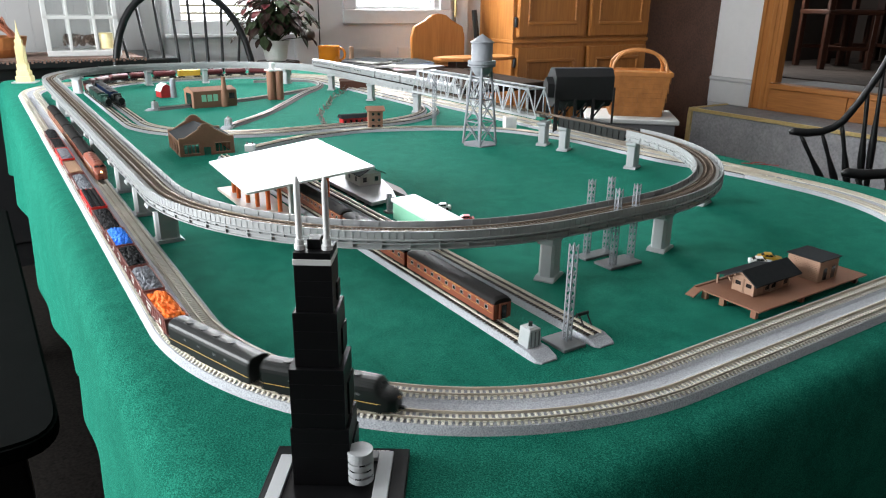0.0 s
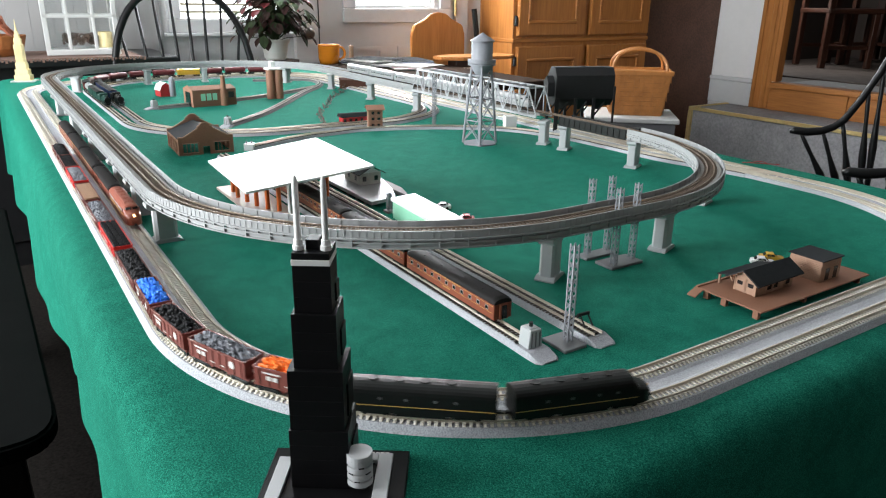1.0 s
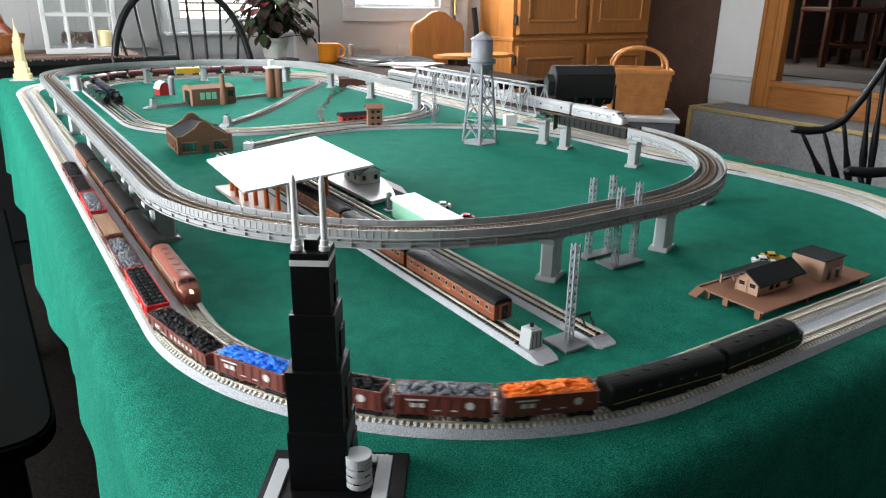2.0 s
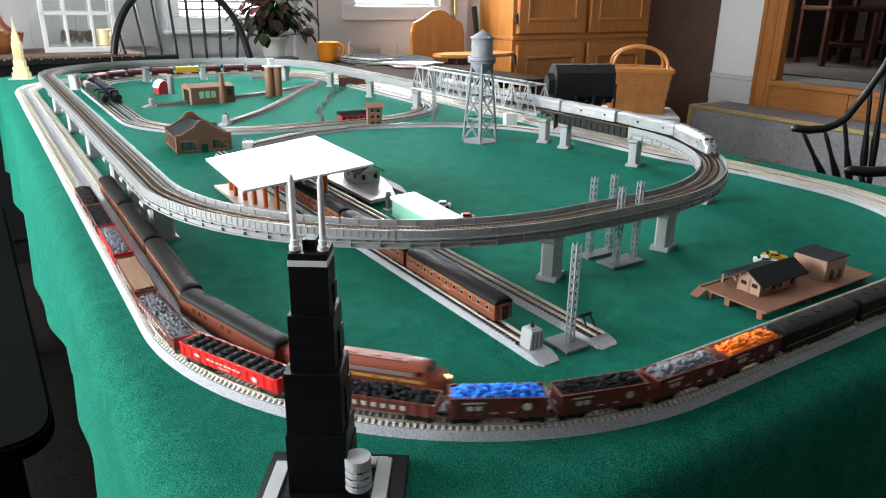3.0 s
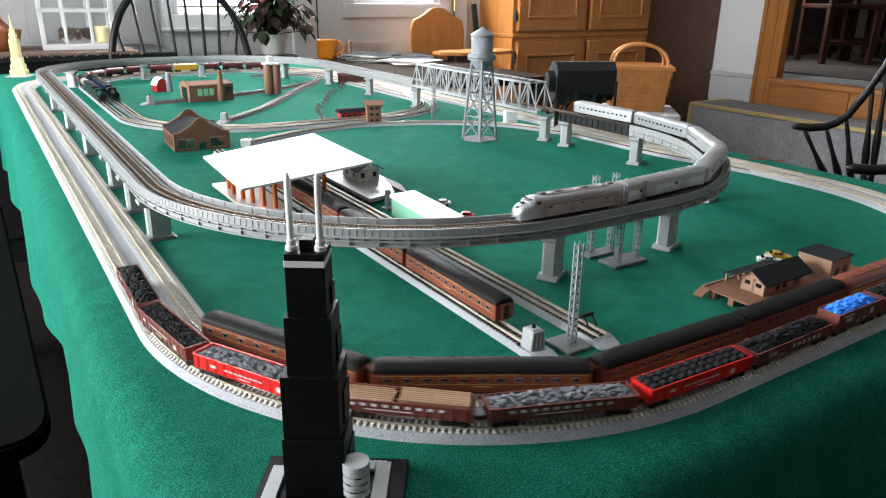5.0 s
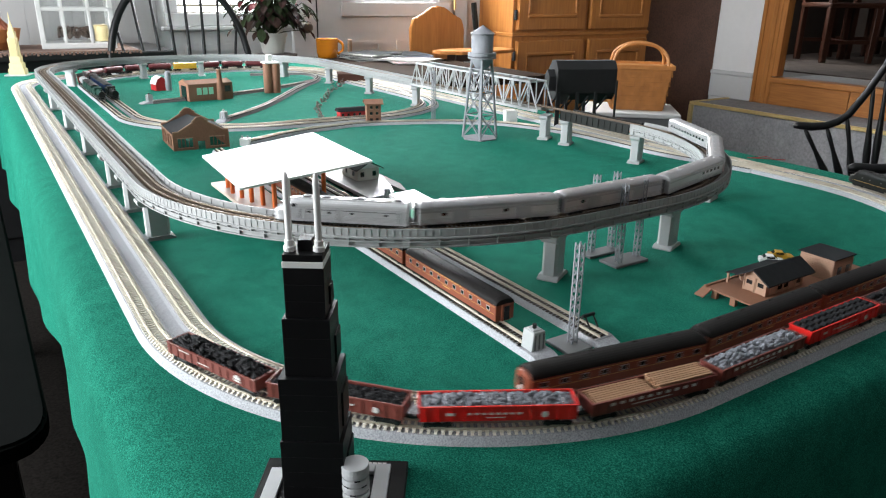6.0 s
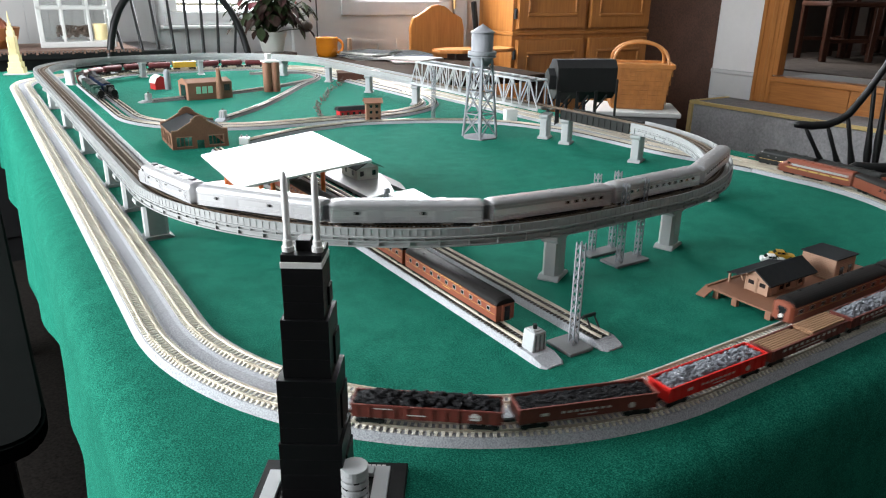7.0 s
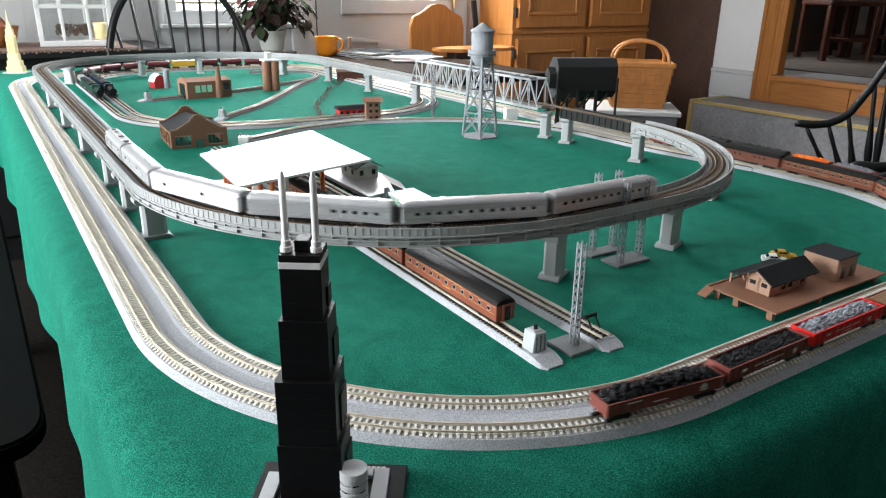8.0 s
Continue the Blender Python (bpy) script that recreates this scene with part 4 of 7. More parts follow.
def streamliner(label, body, roofm, lit, group, length=0.124, stripe=None):
    """A sloped-nose passenger diesel."""
    t = thing("streamlined_locomotive", Matrix.Identity(4), label, "locomotive", group)
    L = length / 2
    prof = arch(0.0099, 0.0042, 0.0185, 0.0258, 12, 2.3)
    secs = []
    for x, k, zt in ((L, 0.40, 0.0110), (L - 0.0015, 0.66, 0.0150), (L - 0.005, 0.86, 0.0178), (L - 0.010, 0.96, 0.0195), (L - 0.0135, 0.985, 0.0208), (L - 0.0165, 1.0, 0.0250), (L - 0.020, 1.0, 0.0258), (-L, 1.0, 0.0258)):
        f = (zt - 0.0042) / (0.0258 - 0.0042)
        secs.append([(x, y * k, 0.0042 + (z - 0.0042) * f) for y, z in prof])
    part("body", loft(B(), secs), body, t, smooth=False)
    for s in (-1, 1):
        if stripe:
            part("side_panel", box(B(), -L + 0.006, L - 0.026, s * 0.00985 - 0.0002, s * 0.00985 + 0.0002, 0.0165, 0.0195), stripe[0], t, "long silver grey side grille")
            part("gold_band", box(B(), -L + 0.004, L - 0.018, s * 0.00985 - 0.00015, s * 0.00985 + 0.00015, 0.0118, 0.0142), stripe[1], t, "gold band along the side")
            for x in (-0.03, -0.012, 0.008, 0.024):
                part("porthole", cyl(B(), (x, s * 0.0100 - 0.0001, 0.0130), (x, s * 0.0100 + 0.0001, 0.0130), 0.0011, seg=12), WINDOWDARK, t)
        else:
            for x in (-0.045, -0.012, 0.010, 0.030):
                part("porthole", box(B(), x - 0.0016, x + 0.0016, s * 0.0100 - 0.0001, s * 0.0100 + 0.0001, 0.0128, 0.0148), WINDOWDARK, t)
            for z in (0.0070, 0.0082, 0.0094, 0.0106, 0.0172, 0.0184):
                part("flute", box(B(), -L + 0.001, L - 0.022, s * 0.0099 - 0.0002, s * 0.0099 + 0.0002, z, z + 0.0005), roofm, t)
        part("windscreen", box(B(), -0.0008, 0.0008, -0.0030, 0.0030, -0.0015, 0.0015, 0.0002, m=pose(L - 0.0150, s * 0.0040, 0.0222, 0, -42, s * 14)), WINDOWDARK, t)
        part("side_window", box(B(), L - 0.0235, L - 0.0190, s * 0.0099 - 0.00015, s * 0.0099 + 0.00015, 0.0180, 0.0212), WINDOWDARK, t)
    if not stripe:
        part("nose_band", loft(B(), [[(L - 0.0148, y, z) for y, z in ((-0.0082, 0.0204), (0.0082, 0.0204), (0.0078, 0.0216), (-0.0078, 0.0216))], [(L - 0.0126, y, z) for y, z in ((-0.0080, 0.0200), (0.0080, 0.0200), (0.0074, 0.0212), (-0.0074, 0.0212))]]), roofm, t)
        part("pilot", prism(B(), [(-0.0066, 0.0020), (0.0066, 0.0020), (0.0078, 0.0046), (-0.0078, 0.0046)], "x", L - 0.0080, L - 0.0020), DARKGREY, t)
        part("number_board", box(B(), L - 0.0100, L - 0.0060, -0.0022, 0.0022, 0.0186, 0.0204, 0.0003), WINDOWDARK, t)
        for s in (-1, 1):
            part("upper_grille", box(B(), -L + 0.010, L - 0.034, s * 0.00985 - 0.0003, s * 0.00985 + 0.0003, 0.0158, 0.0166), DARKGREY, t)
            for x in (-L + 0.006, 0.0, L - 0.030):
                part("side_door", box(B(), x - 0.0024, x + 0.0024, s * 0.0099 - 0.0003, s * 0.0099 + 0.0003, 0.0058, 0.0180), roofm, t)
                part("grab_rail", cyl(B(), (x + 0.0032, s * 0.0104, 0.0070), (x + 0.0032, s * 0.0104, 0.0165), 0.00025, seg=5), DARKGREY, t)
            part("skirt_shadow", box(B(), -L + 0.004, L - 0.014, s * 0.0094 - 0.0004, s * 0.0094 + 0.0004, 0.0034, 0.0043), LOCOBLACK, t)
        for x in (-0.055, -0.020, 0.014, 0.034):
            part("exhaust_box", box(B(), x - 0.0035, x + 0.0035, -0.0030, 0.0030, 0.0254, 0.0275, 0.0005), DARKGREY, t)
    part("headlamp", cyl(B(), (L - 0.0045, 0, 0.0158), (L - 0.0012, 0, 0.0150), 0.0016, seg=12), lit, t, "round lit headlamp" if stripe else "round dark headlamp")
    for x in (-0.045, -0.03, -0.012, 0.006, 0.022):
        part("roof_fan", cyl(B(), (x, 0, 0.0254), (x, 0, 0.0266), 0.0040, 0.0037, seg=16), roofm, t)
    part("roof_hatch", box(B(), -0.05, 0.03, -0.0055, 0.0055, 0.0246, 0.0259, 0.0004), roofm, t)
    part("fuel_tank", box(B(), -0.016, 0.016, -0.008, 0.008, 0.0015, 0.0045, 0.0005), LOCOBLACK, t)
    trucks(t, 0.040)
    couplers(t, L)
    return t, length + 0.006, 0.040


def silver_coach(label, last=False, kind="coach"):
    t = thing("silver_coach", Matrix.Identity(4), label, "railway car", "cars of the silver train")
    L, w = 0.0710, 0.0098
    part("body", box(B(), -L, L, -w, w, 0.0048, 0.0200, 0.0005), SILVER, t)
    r = arch(w + 0.0001, 0.0198, 0.0202, 0.0258, 12, 2.3)
    tail = 0.55 if last else 0.97
    secs = [[(x, y * k, 0.0198 + (z - 0.0198) * q) for y, z in r] for x, k, q in ((-L, 0.97, 0.75), (-L + 0.004, 1.0, 1), (L - 0.004, 1.0, 1), (L, 0.97, 0.75))]
    part("roof", loft(B(), secs), SILVERDARK, t, "grey rounded roof")
    for s in (-1, 1):
        for z in (0.0062, 0.0074, 0.0086, 0.0098, 0.0180, 0.0191):
            part("flute", box(B(), -L + 0.001, L - 0.001, s * w - 0.0002, s * w + 0.0002, z, z + 0.0005), SILVERDARK, t)
    n = 12
    xs = [-L + 0.014 + (2 * L - 0.028) * i / (n - 1) for i in range(n)]
    if kind == "baggage":
        xs = [xs[4], xs[10]]
        for x in (-0.034, 0.030):
            for s in (-1, 1):
                part("sliding_door", box(B(), x - 0.008, x + 0.008, s * w - 0.0004, s * w + 0.0004, 0.0058, 0.0176, 0.0001), SILVERDARK, t)
    elif kind == "part":
        xs = xs[:5]
    for s in (-1, 1):
        part("shoulder_band", box(B(), -L + 0.001, L - 0.001, s * w - 0.00025, s * w + 0.00025, 0.0164, 0.0178), SILVERDARK, t)
    car_side_parts(t, L, w + 0.0001, 0.0128, 0.0158, xs, 0.0024)
    for x in (-0.055, -0.03, 0.0, 0.03, 0.055):
        for y in (-0.003, 0.003):
            part("roof_vent", box(B(), x - 0.0010, x + 0.0010, y - 0.0008, y + 0.0008, 0.0246, 0.0265, 0.0002), SILVER, t)
    part("underframe", box(B(), -0.032, 0.032, -0.006, 0.006, 0.0018, 0.0048, 0.0005), LOCOBLACK, t)
    for s in (-1, 1):
        part("diaphragm", box(B(), s * (L + 0.0012) - 0.0012, s * (L + 0.0012) + 0.0012, -0.0045, 0.0045, 0.0055, 0.0205, 0.0004), DARKGREY, t)
    if last:
        part("tail_end", loft(B(), [[(-L + 0.0002, y, z) for y, z in arch(w, 0.0050, 0.0195, 0.0245, 8)], [(-L - 0.006, y * 0.7, z * 0.96) for y, z in arch(w, 0.0055, 0.0185, 0.0235, 8)]]), SILVER, t)
    trucks(t, 0.053)
    return t, 2 * L + 0.006, 0.053


COALS = (COAL, 300, 0.0025, "heap of black coal", 0.0062)
GREYS = (GRAVEL, 320, 0.0020, "heap of grey stones", 0.0042)
FREIGHT = [
    boxy_loco("black streamlined diesel locomotive with a gold stripe", True),
    boxy_loco("black blunt diesel booster unit with a gold stripe", False),
    hopper(ORANGELOAD, "heap of bright orange lumps", 11, "brown-red hopper car with a bright orange load"),
    hopper(GRAVEL, "heap of grey stones", 12, "brown-red hopper car with a grey stone load"),
    hopper(COAL, "heap of black coal", 13, "brown-red hopper car with a black coal load"),
    hopper(BLUELOAD, "heap of bright blue lumps", 14, "brown-red hopper car with a bright blue load"),
    gondola(BOXRED, COALS, 15, "brown gondola car with big lettering and coal", marks="big", high=0.0165),
    gondola(BRIGHTRED, "pipes", 16, "bright red gondola car loaded with black cylinders", high=0.0180),
    gondola(BOXRED, GREYS, 17, "brown-red gondola car heaped with grey stones", marks="small", high=0.0165),
    gondola(BOXRED, "lumber", 18, "brown-red gondola car loaded with sawn boards", marks="small", high=0.0165),
    gondola(BRIGHTRED, (GRAVEL, 300, 0.0020, "heap of grey stones", 0.0030), 19, "bright red gondola car heaped with grey stones", high=0.0180),
    gondola(BOXRED, (COAL, 300, 0.0018, "black coal below the rim", 0.0010), 20, "brown gondola car filled with black coal", L=0.0485, high=0.0180, marks="bars"),
    gondola(BOXRED, COALS, 21, "brown-red gondola car heaped with coal, white emblem", L=0.0490, high=0.0165, marks="emblem"),
]
PASSENGER = [
    streamliner("orange-brown streamlined locomotive with gold band and lit headlamp", ORANGEBROWN, ORANGEBROWN, HEADLIGHT, "cars of the passenger train", stripe=(SILVERDARK, GOLD)),
    coach("dark red baggage car with a dark roof", "baggage", L=0.0710),
    coach("dark red passenger coach with gold lines", "coach"),
    coach("dark red passenger coach with gold lines", "coach"),
    coach("dark red lounge car with a rounded tail", "lounge"),
]
SILVERTRAIN = [streamliner("silver streamlined locomotive on the viaduct", SILVER, SILVERDARK, WINDOWDARK, "cars of the silver train", 0.131)]
SILVERTRAIN += [silver_coach(("silver fluted baggage car with sliding doors on the viaduct" if i < 2 else "silver fluted passenger coach on the viaduct"), i == 4, "baggage" if i < 2 else "part" if i == 2 else "coach") for i in range(5)]


def freight_nose(t):
    return float(np.interp(t, (0, 0.5, 1.5, 3.0, 4.5, 6.0, 7.0, 8.0), (0.275, 0.3657, 0.541, 0.8124, 1.0789, 1.3444, 1.511, 1.673)))


def passenger_nose(t):
    return float(np.interp(t, (0, 1.5, 3.0, 4.0, 4.5, 6.5, 8.0), (-0.560, -0.150, 0.277, 0.547, 0.679, 1.207, 1.612)))


def silver_nose(t):
    return float(np.interp(t, (0, 1.5, 3.0, 4.0, 4.5, 6.0, 7.0, 8.0), (1.737, 1.345, 0.948, 0.700, 0.584, 0.2325, 0.005, -0.226)))


def place(loop, s, half, z, way):
    """The pose of a car whose middle is at s, standing on two bogies."""
    xa, ya, _ = loop.at(s + way * half)
    xb, yb, _ = loop.at(s - way * half)
    return pose((xa + xb) / 2, (ya + yb) / 2, z, 0, 0, math.degrees(math.atan2(ya - yb, xa - xb)))


def run(train, loop, nose, z, way):
    back = 0.0
    for car, pitch, half in train:
        mid = back + pitch / 2
        walk(car, [(0.2 * k, place(loop, nose(0.2 * k) - way * mid, half, z, way)) for k in range(41)])
        back += pitch


def stand(train, at, size=1.0):
    """Cars that stand still, at poses given by a function of the distance behind the front."""
    back = 0.0
    for car, pitch, half in train:
        car.matrix_world = at(back + pitch / 2, half) @ Matrix.Diagonal((size, size, size, 1))
        back += pitch * size


stand([coach("dark red passenger coach standing in the siding", "coach", "coaches in the siding") for i in range(4)],
      lambda d, half: pose(SIDING_A, SIDING_END + d, TRACK_H - 0.0002, 0, 0, 90))


def yard_loco(body, label):
    t = thing("steam_locomotive", Matrix.Identity(4), label, "locomotive", "engines in the yard")
    part("boiler", cyl(B(), (-0.01, 0, 0.0135), (0.036, 0, 0.0135), 0.0068, seg=18), body, t)
    part("smokebox", cyl(B(), (0.036, 0, 0.0135), (0.042, 0, 0.0135), 0.0070, seg=18), LOCOBLACK, t)
    part("cab", box(B(), -0.022, -0.010, -0.0085, 0.0085, 0.007, 0.0245, 0.0008), body, t)
    part("chimney", cyl(B(), (0.038, 0, 0.019), (0.038, 0, 0.0245), 0.0018, 0.0024), LOCOBLACK, t)
    part("dome", cyl(B(), (0.016, 0, 0.019), (0.016, 0, 0.0232), 0.0030, 0.0022), body, t)
    part("running_board", box(B(), -0.022, 0.044, -0.0085, 0.0085, 0.0068, 0.0078), LOCOBLACK, t)
    for x in (-0.006, 0.008, 0.022):
        for s in (-1, 1):
            part("driving_wheel", cyl(B(), (x, s * 0.0050, 0.0058), (x, s * 0.0066, 0.0058), 0.0058, seg=18), LOCOBLACK, t)
    part("tender", box(B(), -0.062, -0.025, -0.0085, 0.0085, 0.006, 0.0185, 0.0008), body, t)
    trucks(t, 0.034)
    return t, 0.108, 0.034


GREENP = material("dark_green_paint", (0.014, 0.055, 0.042), 0.6, spec=0.2, grain=0.3, scale=100)
BLUEP = material("dark_blue_paint", (0.012, 0.036, 0.11), 0.6, spec=0.2, grain=0.3, scale=100)
YELLOWP = material("yellow_paint", (0.62, 0.36, 0.03), 0.45, grain=0.2, scale=100)
MAROON = material("maroon_paint", (0.13, 0.022, 0.026), 0.45, grain=0.3, scale=100)


def boxcar(mat, label):
    t = thing("box_car", Matrix.Identity(4), label, "freight car", "cars standing in the yard")
    part("body", box(B(), -0.034, 0.034, -0.0092, 0.0092, 0.006, 0.0225, 0.0004), mat, t)
    part("roof", prism(B(), [(-0.0096, 0.0225), (0.0096, 0.0225), (0, 0.0248)], "x", -0.0345, 0.0345), ROOFCAR if mat is not YELLOWP else YELLOWP, t)
    for s in (-1, 1):
        part("sliding_door", box(B(), -0.007, 0.007, s * 0.0092 - 0.0004, s * 0.0092 + 0.0004, 0.0065, 0.0215), mat, t)
    trucks(t, 0.024)
    return t, 0.075, 0.024


def tank_car(mat, label):
    t = thing("tank_car", Matrix.Identity(4), label, "freight car", "cars standing in the yard")
    part("tank", lathe(B(), [(0.004, -0.033), (0.0075, -0.031), (0.0085, -0.028), (0.0085, 0.028), (0.0075, 0.031), (0.004, 0.033)], 18, pose(0, 0, 0.0155, 0, 90, 0)), mat, t)
    part("dome", cyl(B(), (0, 0, 0.0225), (0, 0, 0.0262), 0.0032, 0.0028), mat, t)
    part("frame_sill", box(B(), -0.034, 0.034, -0.006, 0.006, 0.0055, 0.0075), LOCOBLACK, t)
    trucks(t, 0.024)
    return t, 0.075, 0.024


def yard_pose(loop, s0):
    return lambda d, half: place(loop, s0 - d, half, TRACK_H - 0.0003, 1)


W_OUT = YARD_OUT.length - (1.985 - YARD_OUT.s - YARD_OUT.r)
W_IN = YARD_IN.length - (1.995 - YARD_IN.s - YARD_IN.r)
stand([yard_loco(GREENP, "dark green and black steam locomotive on the yard loop"), boxcar(GREENP, "dark green box car on the yard loop"), boxcar(GREENP, "dark green box car on the yard loop"),
       tank_car(LIGHTGREY, "pale grey tank car on the yard loop"), boxcar(BOXRED, "brown-red box car on the yard loop"), *[tank_car(MAROON, "maroon tank car on the yard loop") for i in range(5)],
       boxcar(YELLOWP, "yellow box car on the yard loop"), *[tank_car(MAROON, "maroon tank car on the yard loop") for i in range(4)]], yard_pose(YARD_OUT, W_OUT), 1.12)
stand([yard_loco(LOCOBLACK, "black steam locomotive on the inner yard loop"), boxcar(BLUEP, "dark blue box car on the inner yard loop"), boxcar(BLUEP, "dark blue box car on the inner yard loop"),
       boxcar(BLUEP, "dark blue box car on the inner yard loop"), boxcar(LOCOBLACK, "black box car on the inner yard loop")], yard_pose(YARD_IN, W_IN), 1.12)


# ---- things on the cloth ----
def black_tower():
    t = thing("skyscraper_model", pose(0.1365, 0.3345, 0, 0, 0, -34), "stepped black building-brick skyscraper with two white antennas", "model building")
    part("base_plate", box(B(), -0.038, 0.0480, -0.060, 0.019, 0.0, 0.0045, 0.0006), BLACK, t, "glossy black base plate")
    pb = B()
    for x0, x1, y0, y1 in ((-0.033, 0.038, -0.055, -0.046), (0.029, 0.038, -0.0457, 0.012), (-0.033, -0.0245, -0.0457, 0.006), (0.020, 0.0287, 0.0045, 0.012)):
        box(pb, x0, x1, y0, y1, 0.0045, 0.0072, 0.0003)
    part("grey_tile_border", pb, LIGHTGREY, t, "light grey tile border")
    for k in range(5):
        part("lettering", box(B(), 0.0205 + 0.0030 * k, 0.0228 + 0.0030 * k, 0.0132, 0.0158, 0.0044, 0.0049), LETTER, t, "white bar of lettering")
    tiers = [(-0.0195, 0.0150, -0.0205, 0.0120, 0.0045, 0.0437), (-0.0185, 0.0130, -0.0195, 0.0110, 0.0438, 0.0823), (-0.0150, 0.0100, -0.0165, 0.0100, 0.0824, 0.1160), (-0.0130, 0.0078, -0.0150, 0.0060, 0.1161, 0.1440)]
    for x0, x1, y0, y1, z0, z1 in tiers:
        n = max(2, round((z1 - z0) / 0.0098))
        for i in range(n):
            za, zb = z0 + (z1 - z0) * i / n, z0 + (z1 - z0) * (i + 1) / n
            part("brick_course", box(B(), x0, x1, y0, y1, za + 0.00003, zb, 0.00012), BLACK, t)
        # lower shoulder on the side
        part("shoulder", box(B(), x1 - 0.001, x1 + 0.0011, y0 + 0.011, y1 - 0.001, z0 + 0.003, z1 - 0.014, 0.0003), BLACK, t)
    part("white_band", box(B(), -0.0133, 0.0078, -0.0153, 0.0063, 0.1441, 0.1474, 0.0002), WHITE, t, "white plastic band")
    part("crown", box(B(), -0.0130, 0.0075, -0.0150, 0.0060, 0.1475, 0.1512, 0.0002), BLACK, t)
    part("roof_block", box(B(), -0.0062, 0.0012, -0.009, 0.001, 0.1512, 0.1570, 0.0003), BLACK, t)
    for x in (-0.0103, 0.0047):
        a = lathe(B(), [(0.0029, 0.1512), (0.0031, 0.1516), (0.0031, 0.1538), (0.0024, 0.1541), (0.0024, 0.1570), (0.0018, 0.1574), (0.0017, 0.1880), (0.0010, 0.1915), (0.0003, 0.1925)], 16, pose(x, -0.0085, 0))
        part("antenna", a, WHITE, t, "white round antenna", smooth=False)
    for k in range(4):
        for a in (0.4, 2.0, 3.6, 5.2):
            part("notch", box(B(), 0.0050, 0.0074, -0.0016, 0.0016, 0.0, 0.0012, m=pose(0.0208, -0.0175, 0.0073 + k * 0.0047, 0, 0, math.degrees(a + k))), BLACK, t)
        part("round_brick", lathe(B(), [(0.0060, 0.0), (0.0060, 0.0009), (0.0075, 0.0010), (0.0078, 0.0013), (0.0078, 0.0044), (0.0075, 0.0047)], 24, pose(0.0188 + 0.002, -0.0175, 0.0074 + k * 0.0047)), LIGHTGREY, t, "light grey round brick")
    part("round_cap", lathe(B(), [(0.0078, 0.0), (0.0078, 0.0026), (0.0075, 0.0029)], 24, pose(0.0208, -0.0175, 0.0263)), LIGHTGREY, t)


black_tower()


def canopy():
    t = thing("station_canopy", Matrix.Identity(4), "flat white station roof on orange columns", "station")
    # corners: left far, right far, right near, left near
    c = [(0.258, 1.040, 0.0505), (0.440, 1.064, 0.0645), (0.430, 0.838, 0.0640), (0.249, 0.836, 0.0505)]
    b = B()
    lo = [b.verts.new((x, y, z - 0.003)) for x, y, z in c]
    hi = [b.verts.new(p) for p in c]
    fs = [b.faces.new(hi), b.faces.new(lo[::-1])] + [b.faces.new((lo[i], lo[(i + 1) % 4], hi[(i + 1) % 4], hi[i])) for i in range(4)]
    bmesh.ops.recalc_face_normals(b, faces=fs)
    part("roof", b, WHITE, t, "flat white plastic roof")
    part("platform", prism(B(), [(0.272, 1.06), (0.272, 0.905), (0.326, 0.86), (0.330, 1.06)], "z", 0.0, 0.004), material("pale_platform", (0.68, 0.56, 0.50), 0.6, grain=0.1, scale=80), t, "pale pink station platform")
    for x, y, s in ((0.282, 0.985, 1), (0.286, 0.955, 1), (0.291, 0.928, 1), (0.299, 0.906, 1), (0.309, 0.888, 1), (0.286, 1.02, 1), (0.382, 0.8924, 1), (0.382, 0.99, 1), (0.382, 1.03, 1)):
        top = 0.0505 + (x - 0.25) / 0.19 * 0.014 - 0.003
        part("column", cyl(B(), (x, y, 0.004), (x, y, top), 0.0031, seg=14), ORANGECOL, t, "round orange column")
    part("pillar", box(B(), 0.404, 0.416, 0.888, 0.902, 0.0450, 0.0585, 0.0005), WHITE, t, "white square bracket under the roof")
    part("pillar", box(B(), 0.316, 0.324, 0.866, 0.874, 0.004, 0.052, 0.0005), WHITE, t, "white square pillar")


canopy()


